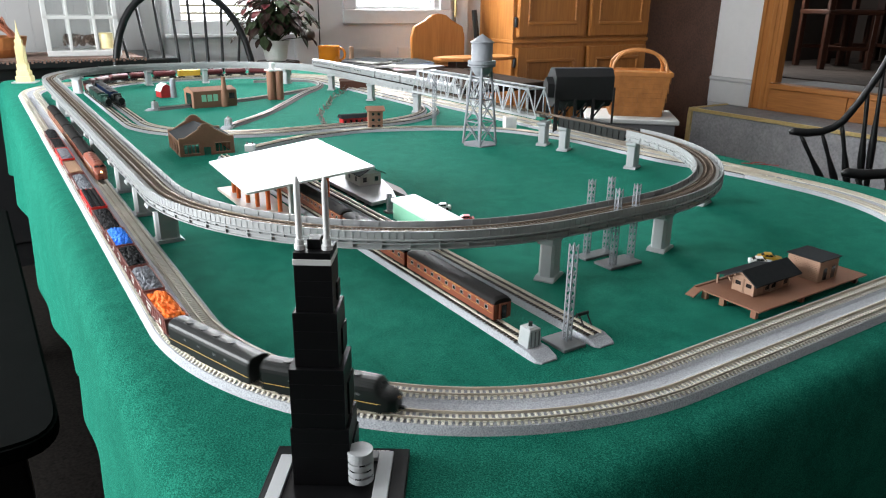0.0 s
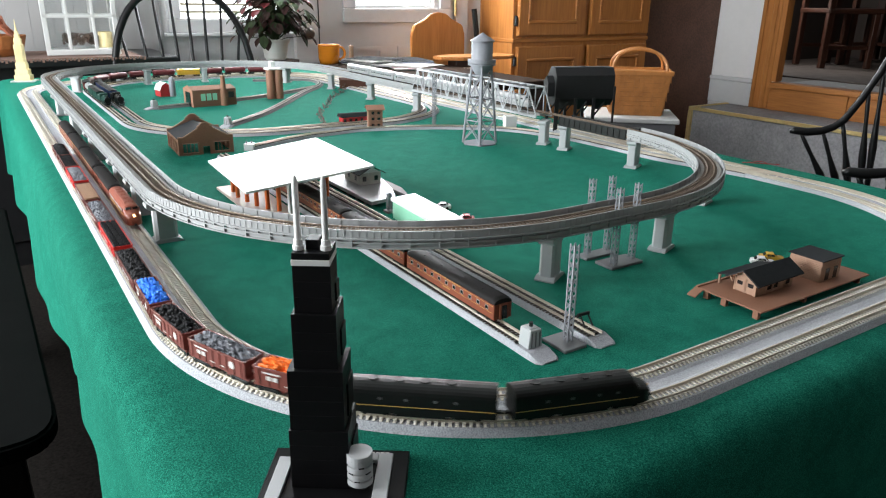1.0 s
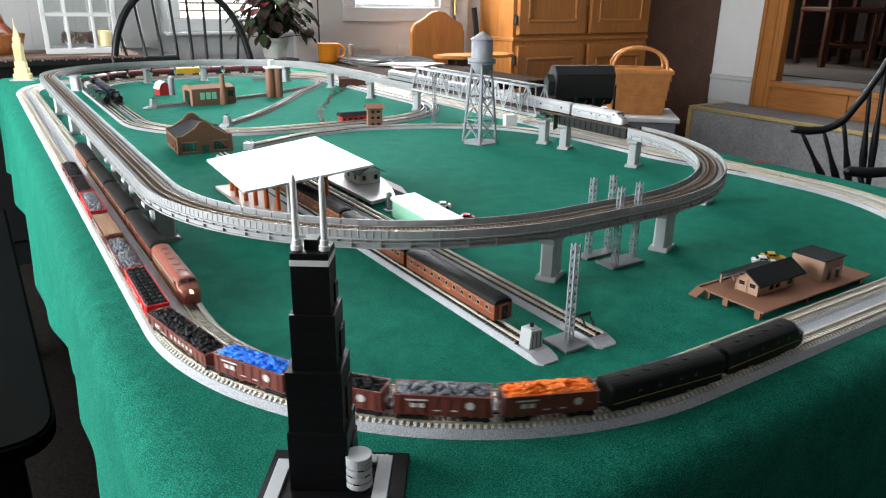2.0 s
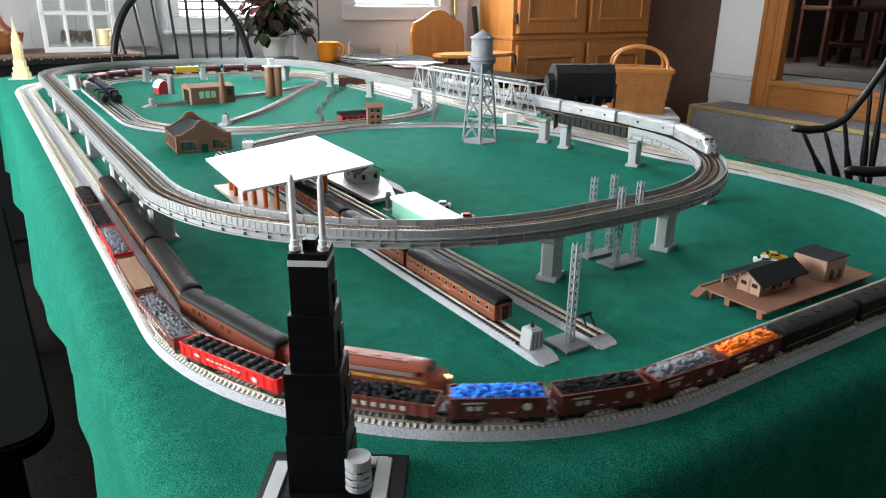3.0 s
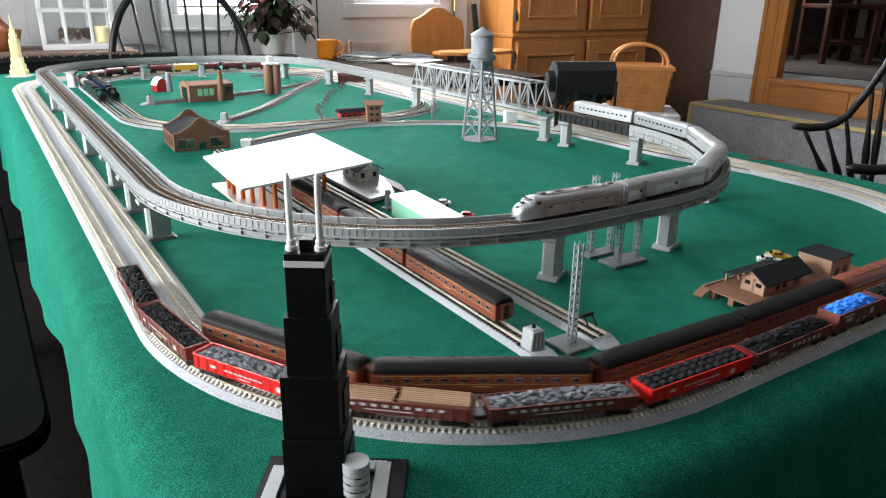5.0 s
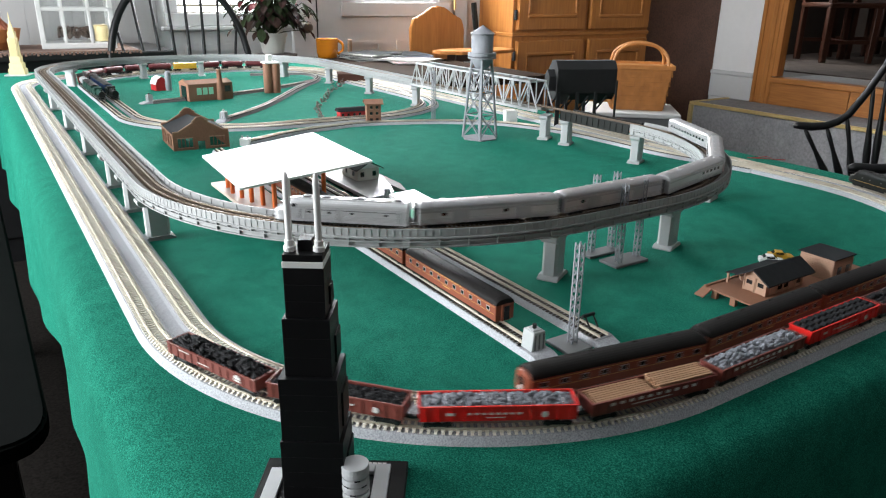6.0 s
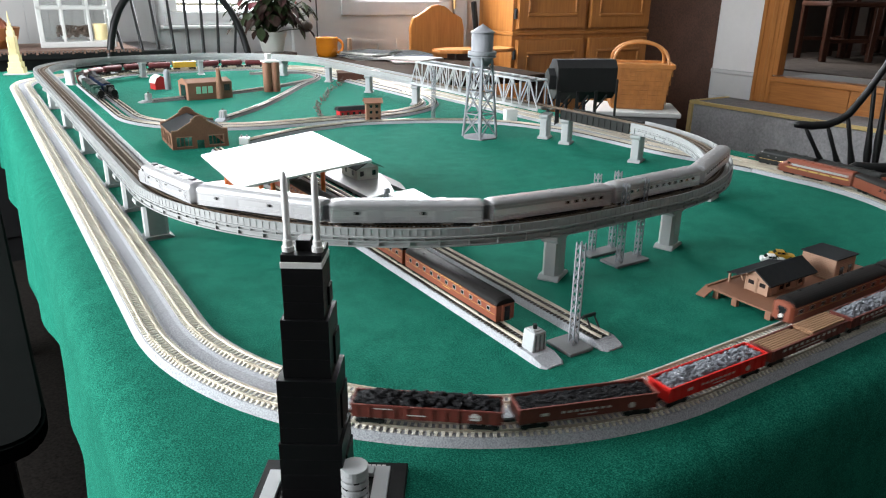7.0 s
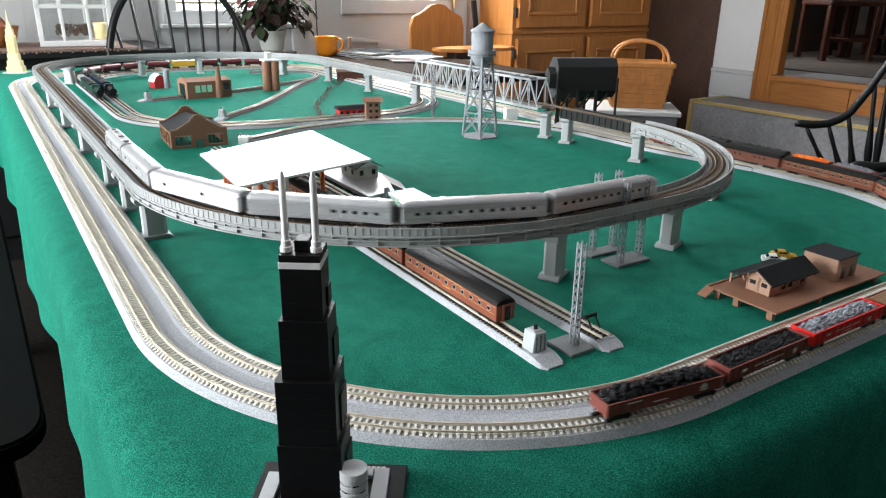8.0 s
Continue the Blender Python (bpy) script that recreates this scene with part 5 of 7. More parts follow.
def station_house():
    t = thing("station_platform", Matrix.Identity(4), "grey station platform with a small house", "station")
    part("slab", prism(B(), [(0.429, 0.847), (0.474, 0.858), (0.490, 0.898), (0.512, 0.985), (0.518, 1.06), (0.429, 1.06)], "z", 0.0045, 0.0095), material("grey_platform", (0.30, 0.295, 0.29), 0.4, grain=0.2, scale=90), t, "smooth grey slab")
    part("slab_foot", prism(B(), [(0.433, 0.868), (0.468, 0.870), (0.484, 0.905), (0.508, 1.055), (0.433, 1.055)], "z", 0.0, 0.0045), ROOFP, t, "dark recessed foot")
    part("end_ramp", loft(B(), [[(x, y, 0.0), (x2, y2, 0.0), (x2, y2, z), (x, y, z)] for x, y, x2, y2, z in ((0.491, 0.903, 0.508, 0.965, 0.0090), (0.506, 0.872, 0.522, 0.925, 0.0010))]), material("ramp_grey", (0.20, 0.20, 0.20), 0.6, grain=0.2, scale=90), t, "grey sloping ramp")
    for y in (0.872, 0.90, 0.93):
        part("slab_post", box(B(), 0.4305, 0.4345, y - 0.002, y + 0.002, 0.0, 0.0045), DARKGREY, t)
    part("house_wall", box(B(), 0.456, 0.492, 0.938, 0.992, 0.0095, 0.0275, 0.0004), material("cream_house", (0.55, 0.53, 0.48), 0.6, grain=0.2, scale=150), t, "pale cream wall")
    part("gable", prism(B(), [(0.456, 0.0275), (0.492, 0.0275), (0.474, 0.0365)], "y", 0.938, 0.992), WHITE, t)
    for s in (-1, 1):
        part("roof", prism(B(), [(0.474, 0.0378), (0.474, 0.0392), (0.474 + s * 0.0225, 0.0275), (0.474 + s * 0.0225, 0.0261)], "y", 0.931, 0.999), ROOFP, t, "dark pitched roof")
    for x in (0.464, 0.484):
        part("window", box(B(), x - 0.003, x + 0.003, 0.9376, 0.9381, 0.0150, 0.0225), WINDOWDARK, t)
    for y in (0.952, 0.976):
        part("window", box(B(), 0.4556, 0.4561, y - 0.003, y + 0.003, 0.0150, 0.0225), WINDOWDARK, t)


station_house()


def mint_building():
    t = thing("flat_building", pose(0.452, 0.745, 0, 0, 0, 0), "low mint green building with a flat white roof", "model building")
    part("wall", prism(B(), [(-0.018, 0.049), (0.018, 0.053), (0.010, -0.074), (-0.026, -0.074)], "z", 0.0, 0.0235), MINT, t)
    part("roof", prism(B(), [(-0.020, 0.051), (0.020, 0.055), (0.012, -0.076), (-0.028, -0.076)], "z", 0.0235, 0.0275), WHITE, t, "flat white roof")


mint_building()


def lattice(t, x, y, w, z0, z1, mat, n=12):
    """A square lattice mast: four corner angles and crossed braces."""
    for sx in (-1, 1):
        for sy in (-1, 1):
            part("corner_post", box(B(), x + sx * w - 0.00045, x + sx * w + 0.00045, y + sy * w - 0.00045, y + sy * w + 0.00045, z0, z1), mat, t)
    b = B()
    d = (z1 - z0) / n
    for i in range(n):
        za, zb = z0 + i * d, z0 + (i + 1) * d
        for sx, sy, ex, ey in ((-1, -1, 1, -1), (1, -1, 1, 1), (1, 1, -1, 1), (-1, 1, -1, -1)):
            p, q = Vector((x + sx * w, y + sy * w, za)), Vector((x + ex * w, y + ey * w, zb))
            if i % 2:
                p.z, q.z = q.z, p.z
            cyl(b, p, q, 0.00038, seg=5)
            cyl(b, (p.x, p.y, q.z), (q.x, q.y, p.z), 0.00030, seg=5)
    tagged(part("brace_work", b, mat, t), kind="stuff")


def mast_base(x0, x1, y0, y1, masts, top, label):
    t = thing("lattice_mast", Matrix.Identity(4), label, "catenary mast", "lattice masts")
    part("base", box(B(), x0, x1, y0, y1, 0, 0.003, 0.0005), DARKMAST, t)
    for x, y in masts:
        lattice(t, x, y, 0.0026, 0.003, top, STEEL)


DARKMAST = material("mast_base_grey", (0.16, 0.165, 0.17), 0.5, grain=0.2, scale=100)
mast_base(0.436, 0.448, 0.812, 0.826, [(0.442, 0.819)], 0.0275, "short grey lattice mast beside the mint building")
mast_base(0.368, 0.3935, 0.376, 0.406, [(0.3835, 0.390)], 0.0915, "grey lattice mast on a square base")
mast_base(0.542, 0.590, 0.533, 0.551, [(0.556, 0.547), (0.585, 0.545)], 0.092, "pair of grey lattice masts on a slab")
mast_base(0.545, 0.594, 0.496, 0.523, [(0.5550, 0.504), (0.5890, 0.5095)], 0.091, "pair of grey lattice masts on a slab")
t_signal = thing("signal_mast", Matrix.Identity(4), "tall thin lattice mast beside the bridge", "signal mast")
part("base", box(B(), 0.862, 0.878, 1.376, 1.394, 0, 0.002, 0.0004), DARKMAST, t_signal)
lattice(t_signal, 0.870, 1.386, 0.0032, 0.002, 0.112, STEEL, 14)


def ramp_end():
    """The tapered end of a roadbed, with cut corners."""
    secs = []
    for y, w, h in ((0.022, 0.0125, 0.0050), (0.000, 0.0128, 0.0050), (-0.010, 0.0122, 0.0022), (-0.0145, 0.0085, 0.0014)):
        secs.append([(-w, y, 0.0), (w, y, 0.0), (w - 0.002, y, h), (-w + 0.002, y, h)])
    return loft(B(), secs)


def buffer_stop(x, y, turn=0):
    t = thing("buffer_stop", pose(x, y, 0, 0, 0, turn), "grey concrete buffer stop at the track end", "buffer stop", "buffer stops")
    part("slope", ramp_end(), BALLAST, t)
    b = prism(B(), [(-0.0076, 0.005), (0.0076, 0.005), (0.0058, 0.0215), (-0.0058, 0.0215)], "y", 0.005, 0.019)
    bmesh.ops.bevel(b, geom=b.edges[:], offset=0.0006, segments=1, affect="EDGES")
    part("block", b, PIER, t)
    for x in (-0.0042, 0.0, 0.0042):
        part("groove", box(B(), x - 0.0006, x + 0.0006, 0.0046, 0.0054, 0.006, 0.0195), DARKGREY, t)
    part("top_plate", box(B(), -0.0045, 0.0045, 0.0075, 0.0165, 0.0213, 0.0224, 0.0003), PIER, t)
    part("bolt", cyl(B(), (0, 0.012, 0.0225), (0, 0.012, 0.0262), 0.0018, seg=10), LOCOBLACK, t)


buffer_stop(SIDING_A, 0.386)
buffer_stop(0.355, 1.955, -75)
buffer_stop(0.445, 1.595, -42)


def wire_bumper():
    t = thing("rail_bumper", pose(SIDING_B, 0.40, 0), "small black metal bumper on the siding end", "buffer stop")
    e = ramp_end()
    bmesh.ops.translate(e, vec=(0, -0.018, 0), verts=e.verts[:])
    part("ramp", e, BALLAST, t)
    for s in (-1, 1):
        part("strut", tube(B(), [(s * 0.0045, 0.012, 0.0085), (s * 0.0045, 0.0, 0.019), (s * 0.0045, -0.008, 0.0085)], 0.0009, 6), LOCOBLACK, t)
    part("beam", box(B(), -0.007, 0.007, -0.0012, 0.0012, 0.0165, 0.0195, 0.0004), LOCOBLACK, t)


wire_bumper()


def platform_station():
    t = thing("station_building", Matrix.Identity(4), "brown plastic station on a low wooden platform", "station")
    x0, x1, y0, y1 = 0.568, 0.757, 0.3295, 0.404
    part("deck", box(B(), x0, x1, y0, y1, 0.0078, 0.0095, 0.0003), BROWNP, t, "smooth brown platform deck")
    part("ramp", prism(B(), [(x0 - 0.012, 0.0030), (x0, 0.0080), (x0, 0.0095), (x0 - 0.012, 0.0042)], "y", y1 - 0.010, y1), BROWNP, t)
    part("edge_strip", box(B(), x0, x1, y1 - 0.003, y1 - 0.0005, 0.0095, 0.0108), BROWNP, t)
    for x in (x0 + 0.004, x0 + 0.08, x1 - 0.01):
        for y in (y0 + 0.007, y0 + 0.042, y1 - 0.012):
            part("trestle_leg", box(B(), x - 0.0022, x + 0.0022, y - 0.0028, y + 0.0028, 0, 0.0078), BROWNP, t)
    # house with a dark pitched roof, ridge along the platform
    hx0, hx1, hy0, hy1, zb, ze, zr = 0.596, 0.657, 0.3555, 0.3795, 0.0095, 0.0245, 0.0332
    part("house_wall", box(B(), hx0, hx1, hy0, hy1, zb, ze, 0.0002), TANP, t, "tan boarded wall")
    ym = (hy0 + hy1) / 2
    part("gable", prism(B(), [(hy0, ze), (hy1, ze), (ym, zr - 0.001)], "x", hx0, hx1), TANP, t)
    for s in (-1, 1):
        e = 0.0185
        part("roof", prism(B(), [(ym, zr), (ym, zr + 0.0015), (ym + s * e, ze - 0.0010), (ym + s * e, ze - 0.0025)], "x", hx0 - 0.0075, hx1 + 0.0075), ROOFP, t, "dark slate roof")
    for k, y in enumerate((0.3615, 0.3735)):
        d = part("door", box(B(), hx0 - 0.0006, hx0 + 0.0002, y - 0.0048, y + 0.0048, zb + 0.0004, 0.0225), TANP, t)
        part("door_pane", box(B(), hx0 - 0.0008, hx0 - 0.0003, y - 0.0030, y + 0.0030, 0.0168, 0.0208), WINDOWDARK, d)
        for sy in (-1, 1):
            part("door_post", box(B(), hx0 - 0.0010, hx0, y + sy * 0.0056 - 0.0007, y + sy * 0.0056 + 0.0007, zb, 0.0240), TANP, t)
    for i in range(6):
        x = hx0 + 0.006 + i * 0.0102
        part("batten", box(B(), x - 0.0007, x + 0.0007, hy0 - 0.0009, hy0, zb, ze), TANP, t)
        if i in (1, 2, 4):
            part("window", box(B(), x + 0.0022, x + 0.0082, hy0 - 0.0005, hy0 + 0.0001, 0.0130, 0.0220), WINDOWDARK, t)
    for x in (hx0 - 0.0045, hx1 + 0.0045):
        for sy in (-1, 1):
            y = ym + sy * 0.0115
            part("roof_bracket", prism(B(), [(y, ze - 0.0055), (y + sy * 0.0012, ze - 0.0055), (y + sy * 0.0045, ze - 0.0008), (y + sy * 0.0030, ze - 0.0004)], "x", x - 0.0005, x + 0.0005), TANP, t)
        part("ridge_bracket", prism(B(), [(ym - 0.0035, zr - 0.0032), (ym + 0.0035, zr - 0.0032), (ym, zr - 0.0012)], "x", x - 0.0005, x + 0.0005), TANP, t)
    part("porch_roof", prism(B(), [(hy1 + 0.006, ze - 0.0006), (hy1 + 0.020, ze - 0.0040), (hy1 + 0.020, ze - 0.0050), (hy1 + 0.006, ze - 0.0018)], "x", hx0 - 0.002, hx1 + 0.006), ROOFP, t, "dark flat porch roof")
    for x in (hx0 + 0.001, hx0 + 0.030, hx1 + 0.003):
        part("porch_post", box(B(), x - 0.0009, x + 0.0009, hy1 + 0.0175, hy1 + 0.0193, zb, ze - 0.0044), TANP, t)
    for i in range(7):
        x = hx0 + 0.001 + i * 0.0097
        part("rafter_end", box(B(), x - 0.0006, x + 0.0006, ym - 0.0180, ym - 0.0150, ze - 0.0036, ze - 0.0018), TANP, t)
    # flat-roofed store with clapboards
    sx0, sx1, sy0, sy1 = 0.6865, 0.7215, 0.3440, 0.3790
    part("store_wall", box(B(), sx0, sx1, sy0, sy1, zb, 0.0322, 0.0002), TANP, t)
    for i in range(11):
        z = zb + 0.0006 + i * 0.00183
        part("clapboard", box(B(), sx0 - 0.0008, sx0, sy0, sy1, z, z + 0.0013), TANP, t)
        part("clapboard", box(B(), sx0, sx1, sy0 - 0.0006, sy0, z, z + 0.0013), TANP, t)
    part("store_roof", box(B(), sx0 - 0.002, sx1 + 0.002, sy0 - 0.002, sy1 + 0.002, 0.0322, 0.0334, 0.0003), ROOFP, t, "flat dark roof")
    for x in (0.698, 0.713):
        part("window", box(B(), x - 0.0035, x + 0.0035, sy0 - 0.0007, sy0 + 0.0001, zb + 0.001, 0.0235), WINDOWDARK, t)


platform_station()


def toy_car(x, y, turn, mat, label):
    t = thing("toy_car", pose(x, y, 0, 0, 0, turn), label, "toy car", "toy cars by the station")
    b = loft(B(), [[(px, s * w, z) for s, z in ((-1, 0.0016), (1, 0.0016), (1, zt), (-1, zt))] for px, w, zt in ((-0.0135, 0.0048, 0.0050), (-0.0125, 0.0055, 0.0058), (0.0, 0.0056, 0.0058), (0.011, 0.0055, 0.0050), (0.0135, 0.0045, 0.0040))])
    part("body", b, mat, t)
    b = loft(B(), [[(px, s * w, z) for s, z in ((-1, 0.0055), (1, 0.0055), (1, zt), (-1, zt))] for px, w, zt in ((-0.010, 0.0050, 0.0060), (-0.006, 0.0044, 0.0090), (0.001, 0.0044, 0.0090), (0.0055, 0.0050, 0.0058))])
    part("cabin", b, mat, t)
    for s in (-1, 1):
        for a0, a1 in ((-0.0062, -0.0030), (-0.0022, 0.0016)):
            part("side_window", prism(B(), [(a0, 0.0062), (a1 + 0.0010, 0.0062), (a1, 0.0083), (a0 + 0.0004, 0.0083)], "y", s * 0.0049 - 0.0003, s * 0.0049 + 0.0002), WINDOWDARK, t)
    part("windscreen", prism(B(), [(0.0016, 0.0084), (0.0050, 0.0061), (0.0054, 0.0062), (0.0020, 0.0087)], "y", -0.0038, 0.0038), WINDOWDARK, t)
    part("rear_window", prism(B(), [(-0.0068, 0.0084), (-0.0094, 0.0064), (-0.0098, 0.0066), (-0.0072, 0.0087)], "y", -0.0038, 0.0038), WINDOWDARK, t)
    for dx in (-0.008, 0.008):
        for s in (-1, 1):
            part("wheel", cyl(B(), (dx, s * 0.0045, 0.0021), (dx, s * 0.0058, 0.0021), 0.0021, seg=12), LOCOBLACK, t)


toy_car(0.509, 0.732, 150, REDP, "red toy car beside the mint building")
toy_car(0.514, 0.797, 150, WHITE, "white toy car beside the mint building")
toy_car(0.7085, 0.4220, -46, WHITE, "white toy car with dark windows")
toy_car(0.7295, 0.4250, -46, YELLOWP, "yellow toy car with dark windows")


def water_tower():
    t = thing("water_tower", pose(0.8425, 1.165, 0), "grey plastic water tower on a braced trestle", "water tower")
    part("base", prism(B(), [(0.037 * math.cos(a * math.pi / 3), 0.037 * math.sin(a * math.pi / 3)) for a in range(6)], "z", 0, 0.002), STEEL, t)
    part("tank", lathe(B(), [(0.004, 0.136), (0.013, 0.140), (0.019, 0.149), (0.0212, 0.160), (0.0212, 0.203)], 32), STEEL, t, smooth=True)
    part("roof", lathe(B(), [(0.0240, 0.203), (0.0240, 0.2045), (0.002, 0.2185), (0.001, 0.2195)], 32), STEEL, t)
    part("gallery", lathe(B(), [(0.0215, 0.1575), (0.0280, 0.1575), (0.0280, 0.1600), (0.0215, 0.160)], 28), STEEL, t)
    rail_b = B()
    for k in range(14):
        a = 2 * math.pi * k / 14
        cyl(rail_b, (0.026 * math.cos(a), 0.026 * math.sin(a), 0.16), (0.026 * math.cos(a), 0.026 * math.sin(a), 0.167), 0.0005, seg=5)
    part("gallery_rail", rail_b, STEEL, t)
    part("gallery_band", lathe(B(), [(0.0268, 0.1620), (0.0280, 0.1620), (0.0280, 0.1685), (0.0268, 0.1685)], 28), STEEL, t)
    part("riser_pipe", cyl(B(), (0, 0, 0.002), (0, 0, 0.138), 0.0036, seg=14), STEEL, t)
    ft = [(0.034 * math.cos(a), 0.034 * math.sin(a)) for a in (math.pi / 4 + k * math.pi / 2 + 0.2 for k in range(4))]
    tp = [(0.019 * math.cos(a), 0.019 * math.sin(a)) for a in (math.pi / 4 + k * math.pi / 2 + 0.2 for k in range(4))]
    for k in range(4):
        part("leg", cyl(B(), (*ft[k], 0.002), (*tp[k], 0.158), 0.0026, seg=8), STEEL, t)
        j = (k + 1) % 4
        for z0, z1 in ((0.004, 0.048), (0.048, 0.092), (0.092, 0.138)):
            def at(i, z):
                f = (z - 0.002) / 0.156
                return (ft[i][0] + (tp[i][0] - ft[i][0]) * f, ft[i][1] + (tp[i][1] - ft[i][1]) * f, z)
            part("brace", cyl(B(), at(k, z0), at(j, z1), 0.0012, seg=6), STEEL, t)
            part("brace", cyl(B(), at(j, z0), at(k, z1), 0.0012, seg=6), STEEL, t)
            part("strut", cyl(B(), at(k, z1), at(j, z1), 0.0012, seg=6), STEEL, t)


water_tower()


def pierced(outline, holes, put):
    """One flat wall 2 mm thick with an outline and rectangular holes (u0, u1, z0, z1); put(u, z, side) gives a point."""
    loops = [outline] + [[(a, lo), (c, lo), (c, hi), (a, hi)] for a, c, lo, hi in holes]
    flat = [p for q in loops for p in q]
    tris = tessellate_polygon([[Vector((u, z, 0)) for u, z in q] for q in loops])
    b = B()
    near, far = [b.verts.new(put(u, z, 0)) for u, z in flat], [b.verts.new(put(u, z, 1)) for u, z in flat]
    fs = []
    for t in tris:
        fs += [b.faces.new([near[k] for k in t]), b.faces.new([far[k] for k in reversed(t)])]
    k = 0
    for q in loops:
        n = len(q)
        fs += [b.faces.new((near[k + i], near[k + (i + 1) % n], far[k + (i + 1) % n], far[k + i])) for i in range(n)]
        k += n
    bmesh.ops.recalc_face_normals(b, faces=fs)
    return b


def gable_house(m, w, d, wall, ridge, label):
    """The brick engine house: open windows, stepped gables with a rounded top, slate roof between."""
    t = thing("brick_house", m, label, "model building")
    side = [(y - 0.0062, y + 0.0062, 0.006, 0.0245) for y in (-d * 0.72, -d * 0.24, d * 0.24, d * 0.72)]
    for x in (-w, w - 0.002):
        part("side_wall", pierced([(-d, 0), (d, 0), (d, wall), (-d, wall)], side, lambda u, z, k: (x + 0.002 * k, u, z)), BRICKP, t)
        for a, c, lo, hi in side:
            part("glazing_bar", box(B(), x + 0.0006, x + 0.0014, (a + c) / 2 - 0.0004, (a + c) / 2 + 0.0004, lo, hi), BRICKP, t)
            part("glazing_bar", box(B(), x + 0.0006, x + 0.0014, a, c, 0.0150, 0.0158), BRICKP, t)
            part("pier_strip", box(B(), x - 0.0009 if x < 0 else x + 0.002, x if x < 0 else x + 0.0029, c + 0.0018, c + 0.0044, 0, wall), BRICKP, t)
    front = [(-0.84 * w, -0.30 * w, 0.005, 0.0215), (0.30 * w, 0.84 * w, 0.005, 0.0215)]
    top = [(-w, 0), (-0.13 * w, 0), (-0.13 * w, 0.0150), (0.13 * w, 0.0150), (0.13 * w, 0), (w, 0), (w, wall + 0.004), (w * 0.80, wall + 0.004), (0.013, ridge - 0.006), (0.013, ridge - 0.002)]
    top += [(0.0095 * math.cos(a), ridge - 0.002 + 0.0060 * math.sin(a)) for a in (math.pi * k / 8 for k in range(9))]
    top += [(-0.013, ridge - 0.002), (-0.013, ridge - 0.006), (-w * 0.80, wall + 0.004), (-w, wall + 0.004)]
    for y in (-d - 0.002, d):
        part("gable_wall", pierced(top, front, lambda u, z, k: (u, y + 0.002 * k, z)), BRICKP, t)
        cop = B()
        for i in range(6, len(top) - 1):
            p, q = Vector((top[i][0], y + 0.001, top[i][1])), Vector((top[i + 1][0], y + 0.001, top[i + 1][1]))
            if (q - p).length > 0.0005:
                cyl(cop, p, q, 0.0013, seg=6)
        part("coping", cop, TANP, t)
        for a, c, lo, hi in front:
            for k in (0.25, 0.5, 0.75):
                x = a + (c - a) * k
                part("glazing_bar", box(B(), x - 0.0004, x + 0.0004, y + 0.0006, y + 0.0014, lo, hi), BRICKP, t)
            part("sill", box(B(), a - 0.001, c + 0.001, y - 0.0008, y, lo - 0.0012, lo), TANP, t)
            part("lintel", box(B(), a - 0.001, c + 0.001, y - 0.0006, y, hi, hi + 0.0016), TANP, t)
    for s in (-1, 1):
        part("roof", prism(B(), [(0, ridge - 0.0085), (0, ridge - 0.007), (s * (w - 0.0005), wall), (s * (w - 0.0005), wall - 0.0015)], "y", -d, d), ROOFP, t, "dark slate roof")


gable_house(pose(0.334, 1.386, 0, 0, 0, -3), 0.050, 0.056, 0.0295, 0.0550, "brown brick engine house with a slate roof and shaped gables")


def factory():
    t = thing("brick_factory", pose(0.515, 1.975, 0, 0, 0, 6), "brown brick factory with arched door and tall chimney", "model building")
    part("wall", box(B(), -0.058, 0.062, -0.034, 0.034, 0, 0.044, 0.0003), BRICKP, t)
    part("end_gable", prism(B(), [(-0.034, 0.044), (0.034, 0.044), (0, 0.055)], "x", -0.060, -0.056), BRICKP, t)
    part("roof", prism(B(), [(-0.035, 0.044), (0.035, 0.044), (0.0, 0.052)], "x", -0.056, 0.062), BRICKP, t)
    for x in (-0.030, -0.014, 0.002):
        part("window", box(B(), x - 0.0062, x + 0.0062, -0.0348, -0.0338, 0.016, 0.034), MINT, t, "pale green window")
    part("window", box(B(), 0.040, 0.056, -0.0348, -0.0338, 0.020, 0.036), WINDOWDARK, t)
    part("doorway", box(B(), -0.0588, -0.0578, -0.018, 0.018, 0.0, 0.038), WINDOWDARK, t)
    part("chimney", lathe(B(), [(0.010, 0), (0.009, 0.03), (0.0055, 0.07), (0.0058, 0.074), (0.0058, 0.079)], 12, pose(0.026, -0.037, 0)), BRICKP, t)


factory()


def grain_silo():
    t = thing("grain_silo", pose(0.715, 2.015, 0), "pair of brown grain silos with a white top", "silo")
    for dx, dy in ((-0.011, 0), (0.011, -0.004), (0.0, 0.017)):
        part("bin", cyl(B(), (dx, dy, 0), (dx, dy, 0.082), 0.0125, seg=24), BROWNP, t)
    part("roof", prism(B(), [(-0.022, -0.014), (0.022, -0.014), (0.022, 0.022), (-0.022, 0.022)], "z", 0.082, 0.086), WHITE, t, "white flat top")
    part("head_house", box(B(), -0.011, 0.003, -0.006, 0.010, 0.088, 0.106, 0.0005), WHITE, t)


grain_silo()


